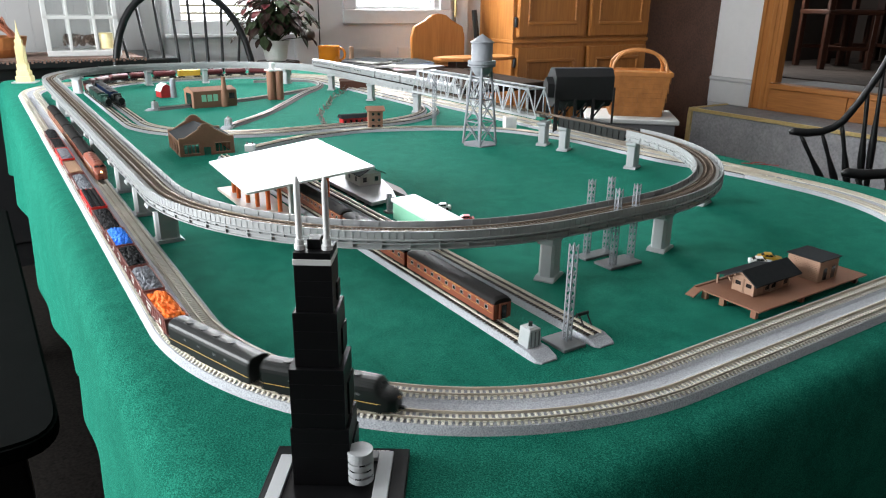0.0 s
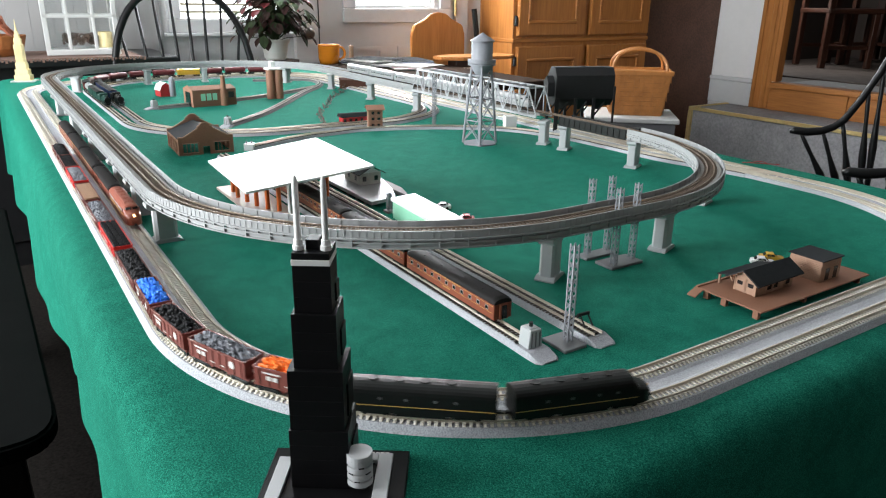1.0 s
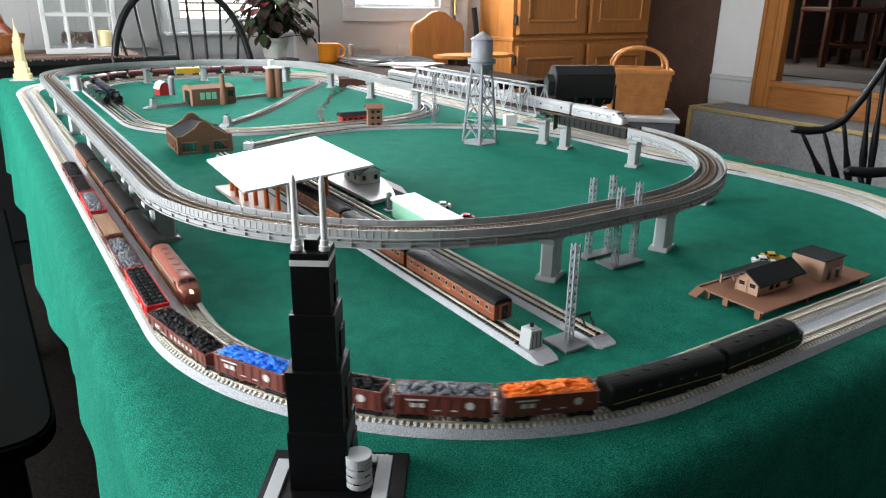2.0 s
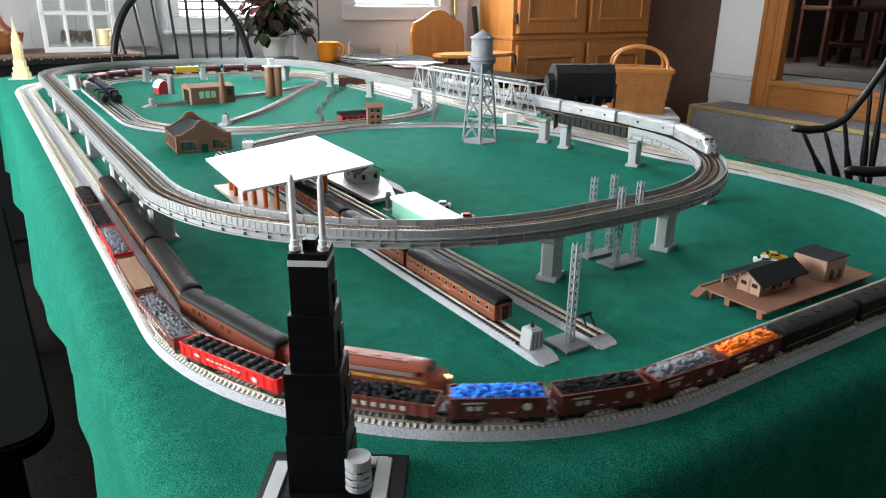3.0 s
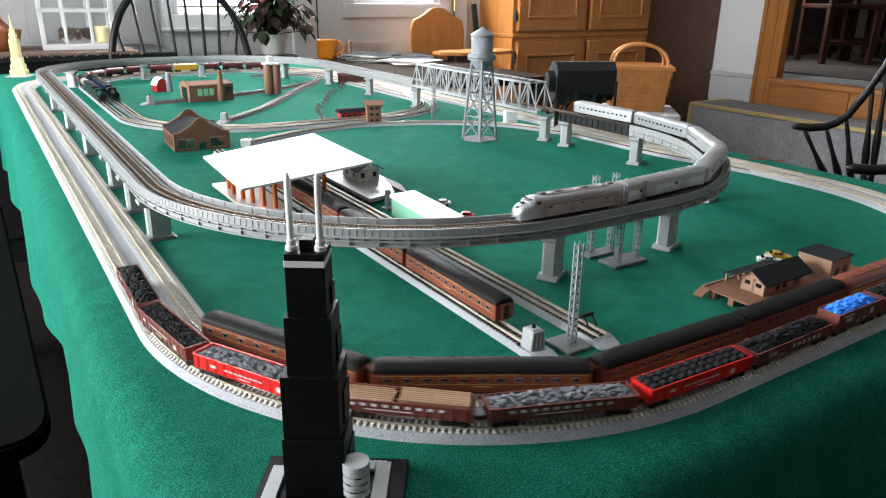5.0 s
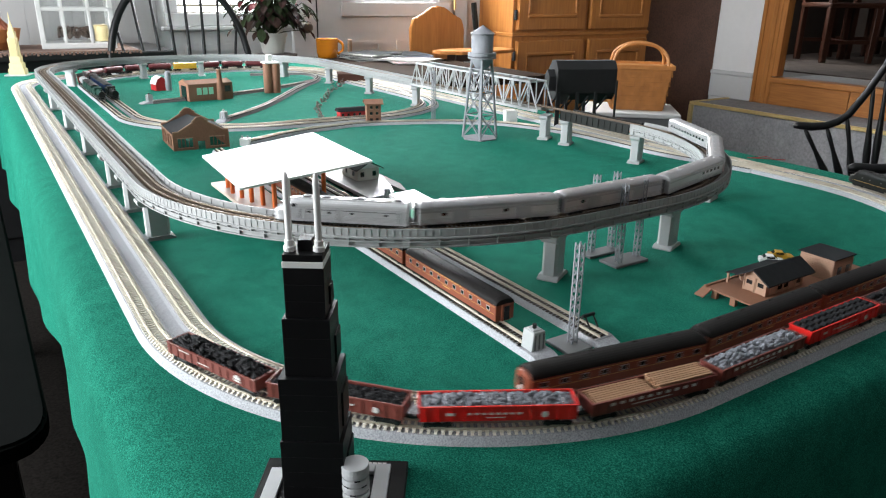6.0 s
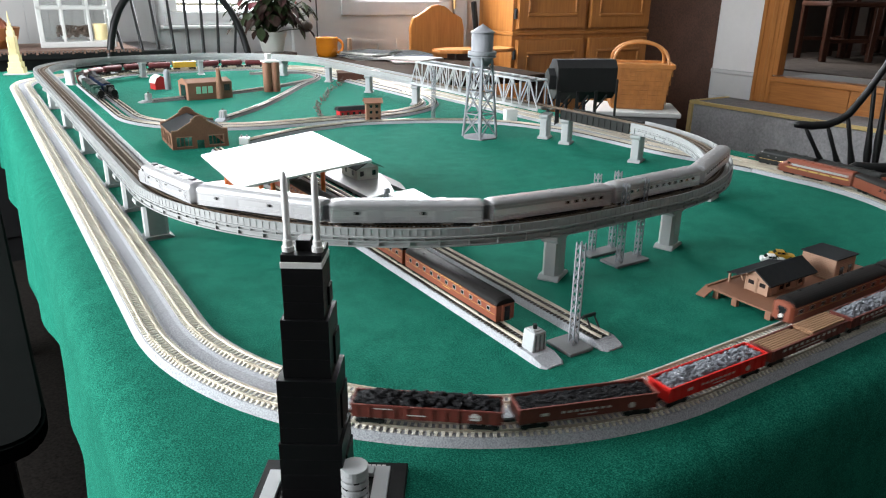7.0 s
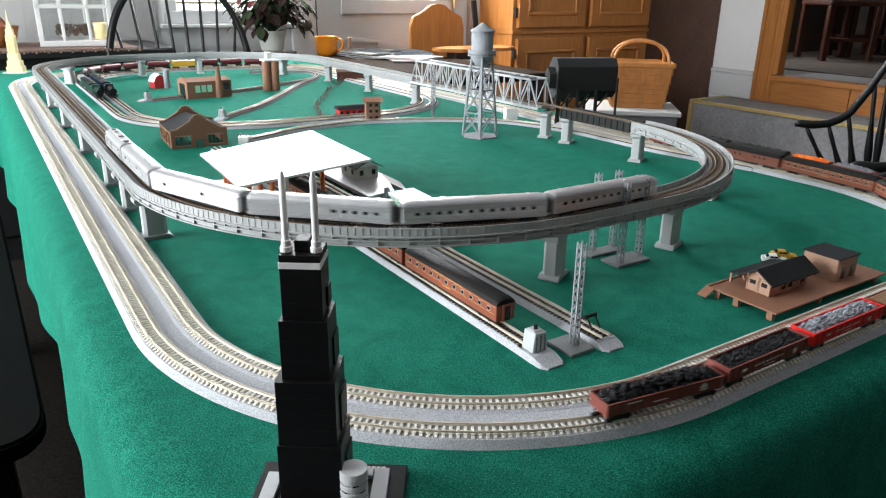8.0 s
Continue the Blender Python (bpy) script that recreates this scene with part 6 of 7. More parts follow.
def barn():
    t = thing("barn", pose(0.447, 2.215, 0, 0, 0, 10), "small red barn with white roof and grey silo", "model building")
    prof = [(-0.018, 0), (0.018, 0), (0.018, 0.018), (0.011, 0.032), (0, 0.038), (-0.011, 0.032), (-0.018, 0.018)]
    part("wall", prism(B(), prof, "y", -0.02, 0.02), REDP, t)
    for s in (-1, 1):
        part("roof", prism(B(), [(s * 0.019, 0.018), (s * 0.0115, 0.033), (0, 0.039), (0, 0.0405), (s * 0.0125, 0.034), (s * 0.0205, 0.018)], "y", -0.021, 0.021), WHITE, t)
    part("silo", cyl(B(), (0.016, -0.026, 0), (0.016, -0.026, 0.047), 0.0088, seg=20), STEEL, t)
    part("silo_dome", lathe(B(), [(0.0088, 0.047), (0.0080, 0.051), (0.0055, 0.0545), (0.002, 0.056)], 20, pose(0.016, -0.026, 0)), STEEL, t)


barn()


def depot():
    t = thing("red_depot", pose(0.722, 1.508, 0, 0, 0, -4), "small red depot with a dark flat roof", "model building")
    part("wall", box(B(), -0.032, 0.034, -0.012, 0.012, 0, 0.0175, 0.0003), REDP, t)
    part("roof", prism(B(), [(-0.016, 0.0175), (0.016, 0.0175), (0.006, 0.0255), (-0.006, 0.0255)], "x", -0.036, 0.036), ROOFP, t, "dark hipped roof")
    for x in (-0.026, -0.012, 0.002, 0.016):
        part("window", box(B(), x - 0.003, x + 0.003, -0.0126, -0.0119, 0.005, 0.0135), WINDOWDARK, t)
    k = thing("signal_tower", pose(0.737, 1.428, 0, 0, 0, -20), "brown three-storey signal tower with a pitched roof", "model building")
    part("wall", box(B(), -0.016, 0.016, -0.013, 0.013, 0, 0.043, 0.0003), BRICKP, k)
    for s in (-1, 1):
        part("roof", prism(B(), [(0, 0.0515), (0, 0.053), (s * 0.018, 0.0445), (s * 0.018, 0.043)], "x", -0.021, 0.021), BROWNP, k, "brown pitched roof")
    part("gable", prism(B(), [(-0.013, 0.043), (0.013, 0.043), (0, 0.051)], "x", -0.016, 0.016), BRICKP, k)
    for z in (0.006, 0.020, 0.033):
        for x in (-0.006, 0.007):
            part("window", box(B(), x - 0.003, x + 0.003, -0.0136, -0.0129, z, z + 0.006), WINDOWDARK, k)
            part("sill", box(B(), x - 0.0036, x + 0.0036, -0.0142, -0.0136, z - 0.001, z), TANP, k)


depot()


def coaling_tower():
    t = thing("coaling_tower", pose(1.145, 1.197, 0, 0, 0, 68), "black wooden coaling tower on timber legs beside the tracks", "coaling tower")
    L, w = 0.069, 0.030
    bin_b = prism(B(), [(-w, 0.072), (-w * 0.45, 0.056), (w * 0.45, 0.056), (w, 0.072), (w, 0.122), (0.010, 0.141), (-0.016, 0.141), (-w, 0.124)], "y", -L, L)
    part("bin", bin_b, BLACKMATT, t, "matt black boarded bin")
    for i in range(16):
        y = -L + 0.006 + i * (2 * L - 0.012) / 15
        part("board", box(B(), -w - 0.0008, -w, y - 0.0045, y + 0.0045, 0.073, 0.123), BLACKMATT, t)
    for y0 in (-0.043, 0.0, 0.043):
        part("chute", loft(B(), [[(-0.024 * k, y0 - 0.021 * k, z), (0.024 * k, y0 - 0.021 * k, z), (0.024 * k, y0 + 0.021 * k, z), (-0.024 * k, y0 + 0.021 * k, z)] for k, z in ((1.0, 0.0725), (0.35, 0.050), (0.30, 0.046))]), BLACKMATT, t)
        for s in (-1, 1):
            for dy in (0.022,):
                part("leg", box(B(), s * 0.033 - 0.003, s * 0.033 + 0.003, y0 + dy - 0.003, y0 + dy + 0.003, 0.0, 0.075), BLACKMATT, t)
            part("brace", cyl(B(), (s * 0.033, y0 + 0.020, 0.035), (s * 0.033, y0 - 0.004, 0.066), 0.0020, seg=6), BLACKMATT, t)
    part("end_post", box(B(), -0.035, -0.031, -L - 0.002, -L + 0.002, 0, 0.1), BLACKMATT, t)
    part("end_post", box(B(), -0.035, -0.031, L - 0.002, L + 0.002, 0, 0.1), BLACKMATT, t)
    part("end_hut", prism(B(), [(-0.022, 0.078), (0.010, 0.078), (0.010, 0.108), (-0.006, 0.122), (-0.022, 0.108)], "y", L, L + 0.016), BLACKMATT, t)


BLACKMATT = material("matt_black_plastic", (0.011, 0.011, 0.012), 0.7, grain=0.4, scale=100)
coaling_tower()


def white_box():
    t = thing("white_box", pose(1.02, 1.292, 0, 0, 0, -20), "small white lattice crate beside the bridge pier", "box")
    part("crate", box(B(), -0.013, 0.013, -0.011, 0.011, 0, 0.026, 0.0006), WHITE, t)
    for i in range(4):
        z = 0.003 + i * 0.0066
        for s in (-1, 1):
            part("slat", box(B(), -0.0135, 0.0135, s * 0.0112 - 0.0006, s * 0.0112 + 0.0006, z, z + 0.0042), WHITE, t)
    part("slat", box(B(), -0.0138, -0.0128, -0.0115, 0.0115, 0.020, 0.0245), WHITE, t)


white_box()


def small_things():
    t = thing("white_hut", pose(0.411, 1.325, 0, 0, 0, -30), "tiny white trackside box with two pegs", "trackside box")
    part("box", box(B(), -0.009, 0.009, -0.008, 0.008, 0, 0.013, 0.0005), WHITE, t)
    for s in (-1, 1):
        part("peg", cyl(B(), (s * 0.005, 0, 0.013), (s * 0.005, 0, 0.0175), 0.0016, seg=8), DARKGREY, t)
    h = thing("brown_shed", pose(1.03, 2.145, 0, 0, 0, -25), "low dark brown shed behind the viaduct pier", "model building")
    part("wall", box(B(), -0.045, 0.045, -0.018, 0.018, 0, 0.027, 0.0004), DARKBRICK, h)
    part("roof", prism(B(), [(-0.02, 0.027), (0.02, 0.027), (0, 0.034)], "x", -0.047, 0.047), DARKBRICK, h)
    r = random.Random(5)
    w = thing("wire_chain", Matrix.Identity(4), "loose grey-brown chain trailing over the cloth", "chain")
    n = 24
    for k in range(n):
        f = (k + 0.5) / n
        x, y = 0.640 + 0.37 * f ** 1.3 + 0.005 * math.sin(k * 0.7), 1.485 + 0.665 * f
        tilt = 70 if k % 2 else 8
        m = pose(x, y, 0.009 if k % 2 else 0.003, 0, tilt, -28 + r.uniform(-14, 14))
        ring = [m @ Vector((0.0062 * math.cos(a), 0.0185 * math.sin(a), 0)) for a in (2 * math.pi * q / 14 for q in range(15))]
        part("link", tube(B(), ring, 0.0011, 5), WIRE, w)
    e = thing("red_wire", Matrix.Identity(4), "thin red wire on the cloth beside the track", "wire")
    part("strand", tube(B(), [(1.19, 0.74, 0.003), (1.165, 0.735, 0.010), (1.150, 0.745, 0.008), (1.13, 0.75, 0.009), (1.20, 0.72, 0.003)], 0.0007, 6), REDP, e)
    g = thing("orange_wire", Matrix.Identity(4), "thin orange wire lying beside the main tracks", "wire")
    part("strand", tube(B(), [(1.145, 1.16, 0.004), (1.150, 1.08, 0.006), (1.148, 0.99, 0.004)], 0.0014, 6), ORANGECOL, g)


small_things()


def cream_tower():
    t = thing("spire_model", pose(0.123, 2.80, 0, 0, 0, -20), "cream plastic stepped skyscraper model with a spire", "model building")
    part("base", box(B(), -0.036, 0.036, -0.03, 0.03, 0, 0.004, 0.0005), LIGHTGREY, t, "pale grey base plate")
    for a, b_, z0, z1 in ((0.024, 0.020, 0.004, 0.022), (0.020, 0.017, 0.022, 0.040), (0.016, 0.014, 0.040, 0.062), (0.0130, 0.012, 0.062, 0.120), (0.010, 0.0095, 0.120, 0.140), (0.007, 0.0068, 0.140, 0.152), (0.005, 0.005, 0.152, 0.162)):
        part("tier", box(B(), -a, a, -b_, b_, z0, z1, 0.0005), CREAM, t)
    for s in (-1, 1):
        for k in (-0.008, 0.0, 0.008):
            part("fin", box(B(), k - 0.0018, k + 0.0018, s * 0.012 - 0.0012, s * 0.015 + 0.0012, 0.062, 0.119), CREAM, t)
    part("spire", lathe(B(), [(0.004, 0.162), (0.003, 0.172), (0.0022, 0.178), (0.0012, 0.196), (0.0004, 0.200)], 12), CREAM, t)


cream_tower()


# ---- the room round the table ----
def panel_frame(b, x0, x1, z0, z1, y, w, d):
    """A square frame of moulding on a face that looks south."""
    box(b, x0, x1, y - d, y, z0, z0 + w)
    box(b, x0, x1, y - d, y, z1 - w, z1)
    box(b, x0, x0 + w, y - d, y, z0 + w, z1 - w)
    box(b, x1 - w, x1, y - d, y, z0 + w, z1 - w)
    return b


def back_door():
    t = thing("door_1", Matrix.Identity(4), "white panelled back door with a bright blind in its window", "door", kind="structure")
    y = NORTH - 0.002
    slab = B()
    for x0, x1, z0, z1 in ((1.53, 1.745, FLOOR, 1.30), (2.23, 2.36, FLOOR, 1.30), (1.745, 2.23, FLOOR, 0.235), (1.745, 2.23, 1.21, 1.30)):
        box(slab, x0, x1, y - 0.035, y, z0, z1)
    part("door_leaf", slab, WALL, t)
    f = panel_frame(B(), 1.66, 2.335, 0.155, 1.28, y - 0.035, 0.075, 0.016)
    bmesh.ops.bevel(f, geom=f.edges[:], offset=0.004, segments=1, affect="EDGES")
    part("window_frame", f, WALL, t)
    for x0, x1 in ((1.62, 1.90), (1.99, 2.27)):
        q = panel_frame(B(), x0, x1, -0.50, 0.03, y - 0.035, 0.022, 0.007)
        part("raised_panel", q, WALL, t)
    for i in range(26):
        z = 0.262 + i * 0.035
        part("blind_slat", box(B(), 1.757, 2.218, NORTH + 0.02, NORTH + 0.024, z - 0.014, z + 0.014, m=None), DAYLIGHT, t, "white blind slat with daylight as its own glow")
    k = part("knob", lathe(B(), [(0.030, 0), (0.032, 0.004), (0.018, 0.010), (0.014, 0.022), (0.024, 0.030), (0.031, 0.042), (0.029, 0.054), (0.016, 0.062)], 20, pose(1.450, y - 0.035, 0.107, 90, 0, 0)), material("pewter_knob", (0.09, 0.08, 0.07), 0.4, 0.5, grain=0.2, scale=60), t, "dark pewter door knob", smooth=True)
    cas = B()
    box(cas, 2.385, 2.47, NORTH - 0.03, NORTH - 0.002, FLOOR, 1.40, 0.004)
    box(cas, 1.395, 1.525, NORTH - 0.034, NORTH - 0.002, FLOOR, 1.40, 0.004)
    part("casing", cas, WALL, t)
    part("strike_gap", box(B(), 1.5245, 1.5305, NORTH - 0.033, NORTH - 0.010, FLOOR, 1.30), LOCOBLACK, t)
    for z in (0.24,):
        part("hinge", cyl(B(), (2.372, NORTH - 0.04, z - 0.05), (2.372, NORTH - 0.04, z + 0.05), 0.007, seg=10), BRASS, t)


def north_window():
    t = thing("window_1", Matrix.Identity(4), "bright window with white trim behind the plant", "window", kind="structure")
    f = panel_frame(B(), 0.78, 1.39, 0.115, 1.5, NORTH - 0.001, 0.06, 0.025)
    bmesh.ops.bevel(f, geom=f.edges[:], offset=0.004, segments=1, affect="EDGES")
    part("window_frame", f, WALL, t)
    part("window_sill", box(B(), 0.76, 1.392, NORTH - 0.05, NORTH - 0.001, 0.098, 0.114, 0.003), WALL, t)
    for i in range(36):
        z = 0.19 + i * 0.035
        part("blind_slat", box(B(), 0.842, 1.398, NORTH + 0.03, NORTH + 0.034, z - 0.0125, z + 0.0125), DAYLIGHT, t, "white blind slat with daylight as its own glow")
    q = panel_frame(B(), 0.86, 1.30, -0.45, 0.03, NORTH - 0.001, 0.03, 0.008)
    part("lower_panel", q, WALL, t)


def boards():
    """Vertical grooved boarding left of the window."""
    t = thing("wall_panelling", Matrix.Identity(4), "white vertical board panelling on the wall", "panelling", kind="structure")
    n = 30
    for i in range(n):
        x = WEST + (0.75 - WEST) * i / n
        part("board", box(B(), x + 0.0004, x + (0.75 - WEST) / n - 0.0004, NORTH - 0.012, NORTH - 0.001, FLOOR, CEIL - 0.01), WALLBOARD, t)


back_door()
north_window()
boards()


def sideboard():
    t = thing("sideboard", Matrix.Identity(4), "long black sideboard against the wall", "sideboard")
    part("top", box(B(), -1.2, 0.69, 3.05, 3.56, 0.020, 0.048, 0.005), BLACKPAINT, t)
    part("body", box(B(), -1.17, 0.66, 3.09, 3.55, FLOOR, 0.020), BLACKPAINT, t)
    for x in (-0.9, -0.45, 0.0, 0.45):
        part("door", box(B(), x - 0.2, x + 0.2, 3.072, 3.09, FLOOR + 0.1, -0.02, 0.004), BLACKPAINT, t)
    r = thing("table_runner", Matrix.Identity(4), "woven brown runner with fringe on the sideboard", "runner")
    part("cloth", box(B(), -1.0, 0.56, 3.07, 3.50, 0.049, 0.0525, 0.001), material("woven_runner", (0.20, 0.12, 0.09), 0.9, grain=0.7, scale=60, second=(0.06, 0.035, 0.03), bump=0.6, bump_scale=120), r)
    b = B()
    for i in range(120):
        x = -1.0 + 1.56 * i / 119
        box(b, x - 0.004, x + 0.004, 3.046, 3.049, 0.043 + 0.003 * math.sin(i * 2.1), 0.052)
    tagged(part("fringe", b, bpy.data.materials["woven_runner"], r), kind="stuff")


sideboard()


CASEWHITE = material("worn_white_case_paint", (0.50, 0.50, 0.49), 0.6, grain=0.3, scale=40, vary=0.2, second=(0.40, 0.395, 0.38))


def lantern():
    t = thing("glass_lantern", pose(0.372, 3.28, 0.0532, 0, 0, -4), "white wooden glass display case with a hinged lid", "display case")
    w, d, h = 0.133, 0.09, 0.235
    def post(x0, x1, y0, y1, z0, z1, nm="frame_bar"):
        part(nm, box(B(), x0, x1, y0, y1, z0, z1, 0.002), CASEWHITE, t)
    part("base", box(B(), -w, w, -d, d, 0, 0.022, 0.002), CASEWHITE, t)
    for x in (-w, w - 0.018):
        for y in (-d, d - 0.018):
            post(x, x + 0.018, y, y + 0.018, 0.022, h)
    for y in (-d, d - 0.012):
        for x in (-0.052, 0.040):
            post(x, x + 0.012, y, y + 0.012, 0.022, h)
        post(-w, w, y, y + 0.014, 0.140, 0.154)
        post(-w, w, y, y + 0.018, h - 0.02, h)
    for x in (-w, w - 0.014):
        post(x, x + 0.014, -d, d, 0.140, 0.154)
        post(x, x + 0.014, -d, d, h - 0.02, h)
    part("lid", box(B(), -w - 0.006, w + 0.006, -d - 0.006, d + 0.006, h, h + 0.016, 0.003), CASEWHITE, t)
    part("latch", box(B(), -0.012, 0.012, -d - 0.010, -d - 0.004, h - 0.022, h + 0.012, 0.002), BRASS, t, "small dark metal latch")
    for y in (-d + 0.006, d - 0.006):
        g = part("pane", box(B(), -w + 0.016, w - 0.016, y - 0.001, y + 0.001, 0.022, h - 0.018), GLASS, t)
        g.visible_shadow = False
    c = thing("wreath", pose(0.362, 3.28, 0.0760), "brown twig wreath inside the display case", "decoration")
    r = random.Random(3)
    b = B()
    for k in range(26):
        a = r.uniform(0, 6.28)
        pts = [(0.055 * math.cos(a + 0.25 * i) * r.uniform(0.85, 1.15), 0.045 * math.sin(a + 0.25 * i) * r.uniform(0.85, 1.15), 0.012 + r.uniform(0, 0.045)) for i in range(7)]
        tube(b, pts, 0.0035, 5)
    part("twigs", b, WIRE, c)
    p = thing("cream_candle", pose(0.46, 3.28, 0.0760), "cream pillar candle inside the display case", "candle")
    part("wax", lathe(B(), [(0.026, 0), (0.027, 0.004), (0.027, 0.058), (0.024, 0.062)], 20), CREAM, p)


lantern()


def fruit_basket():
    t = thing("orange_basket", pose(0.06, 3.28, 0.0532), "orange basket with twisted orange stems", "basket")
    part("bowl", lathe(B(), [(0.080, 0.0), (0.105, 0.03), (0.118, 0.075), (0.110, 0.075), (0.098, 0.03), (0.07, 0.012)], 24), material("orange_wicker", (0.42, 0.15, 0.04), 0.6, grain=0.6, scale=50, bump=0.6, bump_scale=90), t)
    r = random.Random(8)
    b = B()
    for k in range(14):
        a = r.uniform(0, 6.28)
        pts = [(0.09 * math.cos(a) * (1 - i / 5) + 0.09 * math.cos(a + 2.2) * i / 5, 0.09 * math.sin(a) * (1 - i / 5) + 0.09 * math.sin(a + 2.2) * i / 5, 0.07 + 0.075 * math.sin(math.pi * i / 5) * r.uniform(0.5, 1.1)) for i in range(6)]
        tube(b, pts, 0.005, 6)
    part("stems", b, material("rust_stem", (0.33, 0.10, 0.05), 0.6, grain=0.5, scale=40), t)
    d = thing("dark_ornament", pose(-0.06, 3.20, 0.0532), "small dark metal ornament on the runner", "ornament")
    for k in range(7):
        part("blob", lathe(B(), [(0.006, 0), (0.015, 0.008), (0.016, 0.02), (0.007, 0.03)], 12, pose(r.uniform(-0.05, 0.09), r.uniform(-0.03, 0.03), 0)), DARKGREY, d)


fruit_basket()


def windsor_back(t, pts, spindles, seat_z, m):
    hoop = tube(B(), [m @ Vector(p) for p in pts], 0.014, 10)
    part("bow", hoop, BLACKPAINT, t, smooth=True)
    for a, b_ in spindles:
        a, b_ = m @ Vector(a), m @ Vector(b_)
        part("spindle", tube(B(), [a, a.lerp(b_, 0.3), a.lerp(b_, 0.6), b_], 0.006, 8, [0.0065, 0.0085, 0.0065, 0.005]), BLACKPAINT, t, smooth=True)


def far_chair():
    t = thing("windsor_chair", pose(0.72, 3.02, 0), "black bow-back wooden chair at the table end", "chair", "black chairs round the table")
    hoop = []
    for k in range(25):
        a = math.pi * k / 24
        c = math.cos(a)
        hoop.append((-0.285 * math.copysign(abs(c) ** 0.8, c), 0.02 + 0.05 * math.sin(a), -0.30 + 0.61 * math.sin(a) ** 0.62 if 0 < k < 24 else -0.30))
    sp = []
    for k in range(8):
        f = (k + 0.5) / 8
        x0, x1 = -0.19 + 0.38 * f, -0.265 + 0.53 * f
        z = -0.30 + 0.61 * math.sqrt(max(0.0, 1 - abs(x1 / 0.285) ** 2.5)) ** 0.75
        sp.append(((x0, 0.0, -0.30), (x1, 0.02 + 0.05 * (z + 0.3) / 0.6, z - 0.004)))
    windsor_back(t, hoop, sp, -0.3, Matrix.Identity(4))
    part("seat", lathe(B(), [(0.20, -0.035), (0.235, -0.02), (0.235, -0.004), (0.19, 0.0)], 28, pose(0, -0.16, -0.29)), BLACKPAINT, t)
    for sx in (-1, 1):
        for y in (-0.30, -0.03):
            part("leg", tube(B(), [(sx * 0.14, y, -0.32), (sx * 0.19, y + (0.04 if y > -0.1 else -0.04), FLOOR)], 0.016, 8), BLACKPAINT, t)


far_chair()


def arm_chair():
    """The black armchair at the long side, turned half towards the table; its arm rails sweep up into the back."""
    t = thing("windsor_armchair", pose(1.69, 0.94, 0, 0, 0, -46.5), "black wooden armchair with turned arm spindles", "chair", "black chairs round the table")
    rail = [(0.0, -0.056), (0.012, -0.053), (0.045, -0.055), (0.083, -0.050), (0.110, -0.037), (0.132, -0.018), (0.164, 0.040), (0.196, 0.111), (0.226, 0.201), (0.265, 0.330)]
    radii = [0.006, 0.0105, 0.0115, 0.0105, 0.010, 0.010, 0.0095, 0.009, 0.009, 0.009]
    turned = [0.0045, 0.006, 0.0055, 0.0085, 0.0105, 0.008, 0.0055]
    for y in (-0.262, 0.262):
        part("arm_rail", tube(B(), [(v, y, z) for v, z in rail], 0.009, 10, radii), BLACKPAINT, t, smooth=True)
        for va, za, vb in ((0.030, -0.060, 0.150), (0.086, -0.056, 0.170), (0.130, -0.024, 0.187), (0.178, 0.065, 0.206), (0.204, 0.130, 0.222)):
            a, b_ = Vector((va, y, za)), Vector((vb, y * 0.93, -0.262))
            part("spindle", tube(B(), [a.lerp(b_, f) for f in (0, 0.12, 0.3, 0.45, 0.55, 0.75, 1.0)], 0.006, 8, turned), BLACKPAINT, t, smooth=True)
    for k in range(5):
        y = -0.16 + 0.08 * k
        part("back_spindle", tube(B(), [(0.225, y * 0.8, -0.262), (0.262, y, 0.328)], 0.006, 8), BLACKPAINT, t, smooth=True)
    part("crest_rail", tube(B(), [(0.265, -0.262, 0.330), (0.285, -0.12, 0.345), (0.292, 0.0, 0.350), (0.285, 0.12, 0.345), (0.265, 0.262, 0.330)], 0.011, 10), BLACKPAINT, t, smooth=True)
    part("seat", box(B(), -0.10, 0.25, -0.26, 0.26, -0.305, -0.26, 0.012, seg=2), BLACKPAINT, t)
    for x in (-0.06, 0.21):
        for y in (-0.19, 0.19):
            part("leg", tube(B(), [(x, y, -0.30), (x * 1.2, y * 1.2, FLOOR)], 0.016, 8), BLACKPAINT, t)


arm_chair()


BENCHBLACK = material("worn_black_paint", (0.0028, 0.0029, 0.0029), 0.8, grain=0.3, scale=30, vary=0.3, second=(0.006, 0.006, 0.006), spec=0.03)


def bench():
    t = thing("black_bench", Matrix.Identity(4), "glossy black wooden bench beside the table", "bench")
    top = prism(B(), [(-0.51, 0.980), (-0.06, 0.985), (-0.038, 0.987), (-0.021, 0.994), (-0.009, 1.006), (-0.001, 1.022), (0.004, 1.042), (0.006, 1.070), (-0.004, 2.3), (-0.51, 2.3)], "z", -0.33, -0.30)
    bmesh.ops.bevel(top, geom=top.edges[:], offset=0.005, segments=2, affect="EDGES")
    part("seat", top, BENCHBLACK, t)
    part("apron", box(B(), -0.48, -0.05, 1.05, 2.26, -0.41, -0.33), BLACKPAINT, t)
    for x in (-0.45, -0.07):
        for y in (1.08, 2.2):
            part("leg", box(B(), x - 0.025, x + 0.025, y - 0.025, y + 0.025, FLOOR, -0.33), BLACKPAINT, t)


bench()


PAGE = material("paper_edge", (0.40, 0.39, 0.37), 0.8, grain=0.2, scale=60)


DESKTOP = material("dull_dark_desk_top", (0.030, 0.018, 0.012), 0.9, grain=0.5, scale=20, second=(0.015, 0.009, 0.006), spec=0.05)


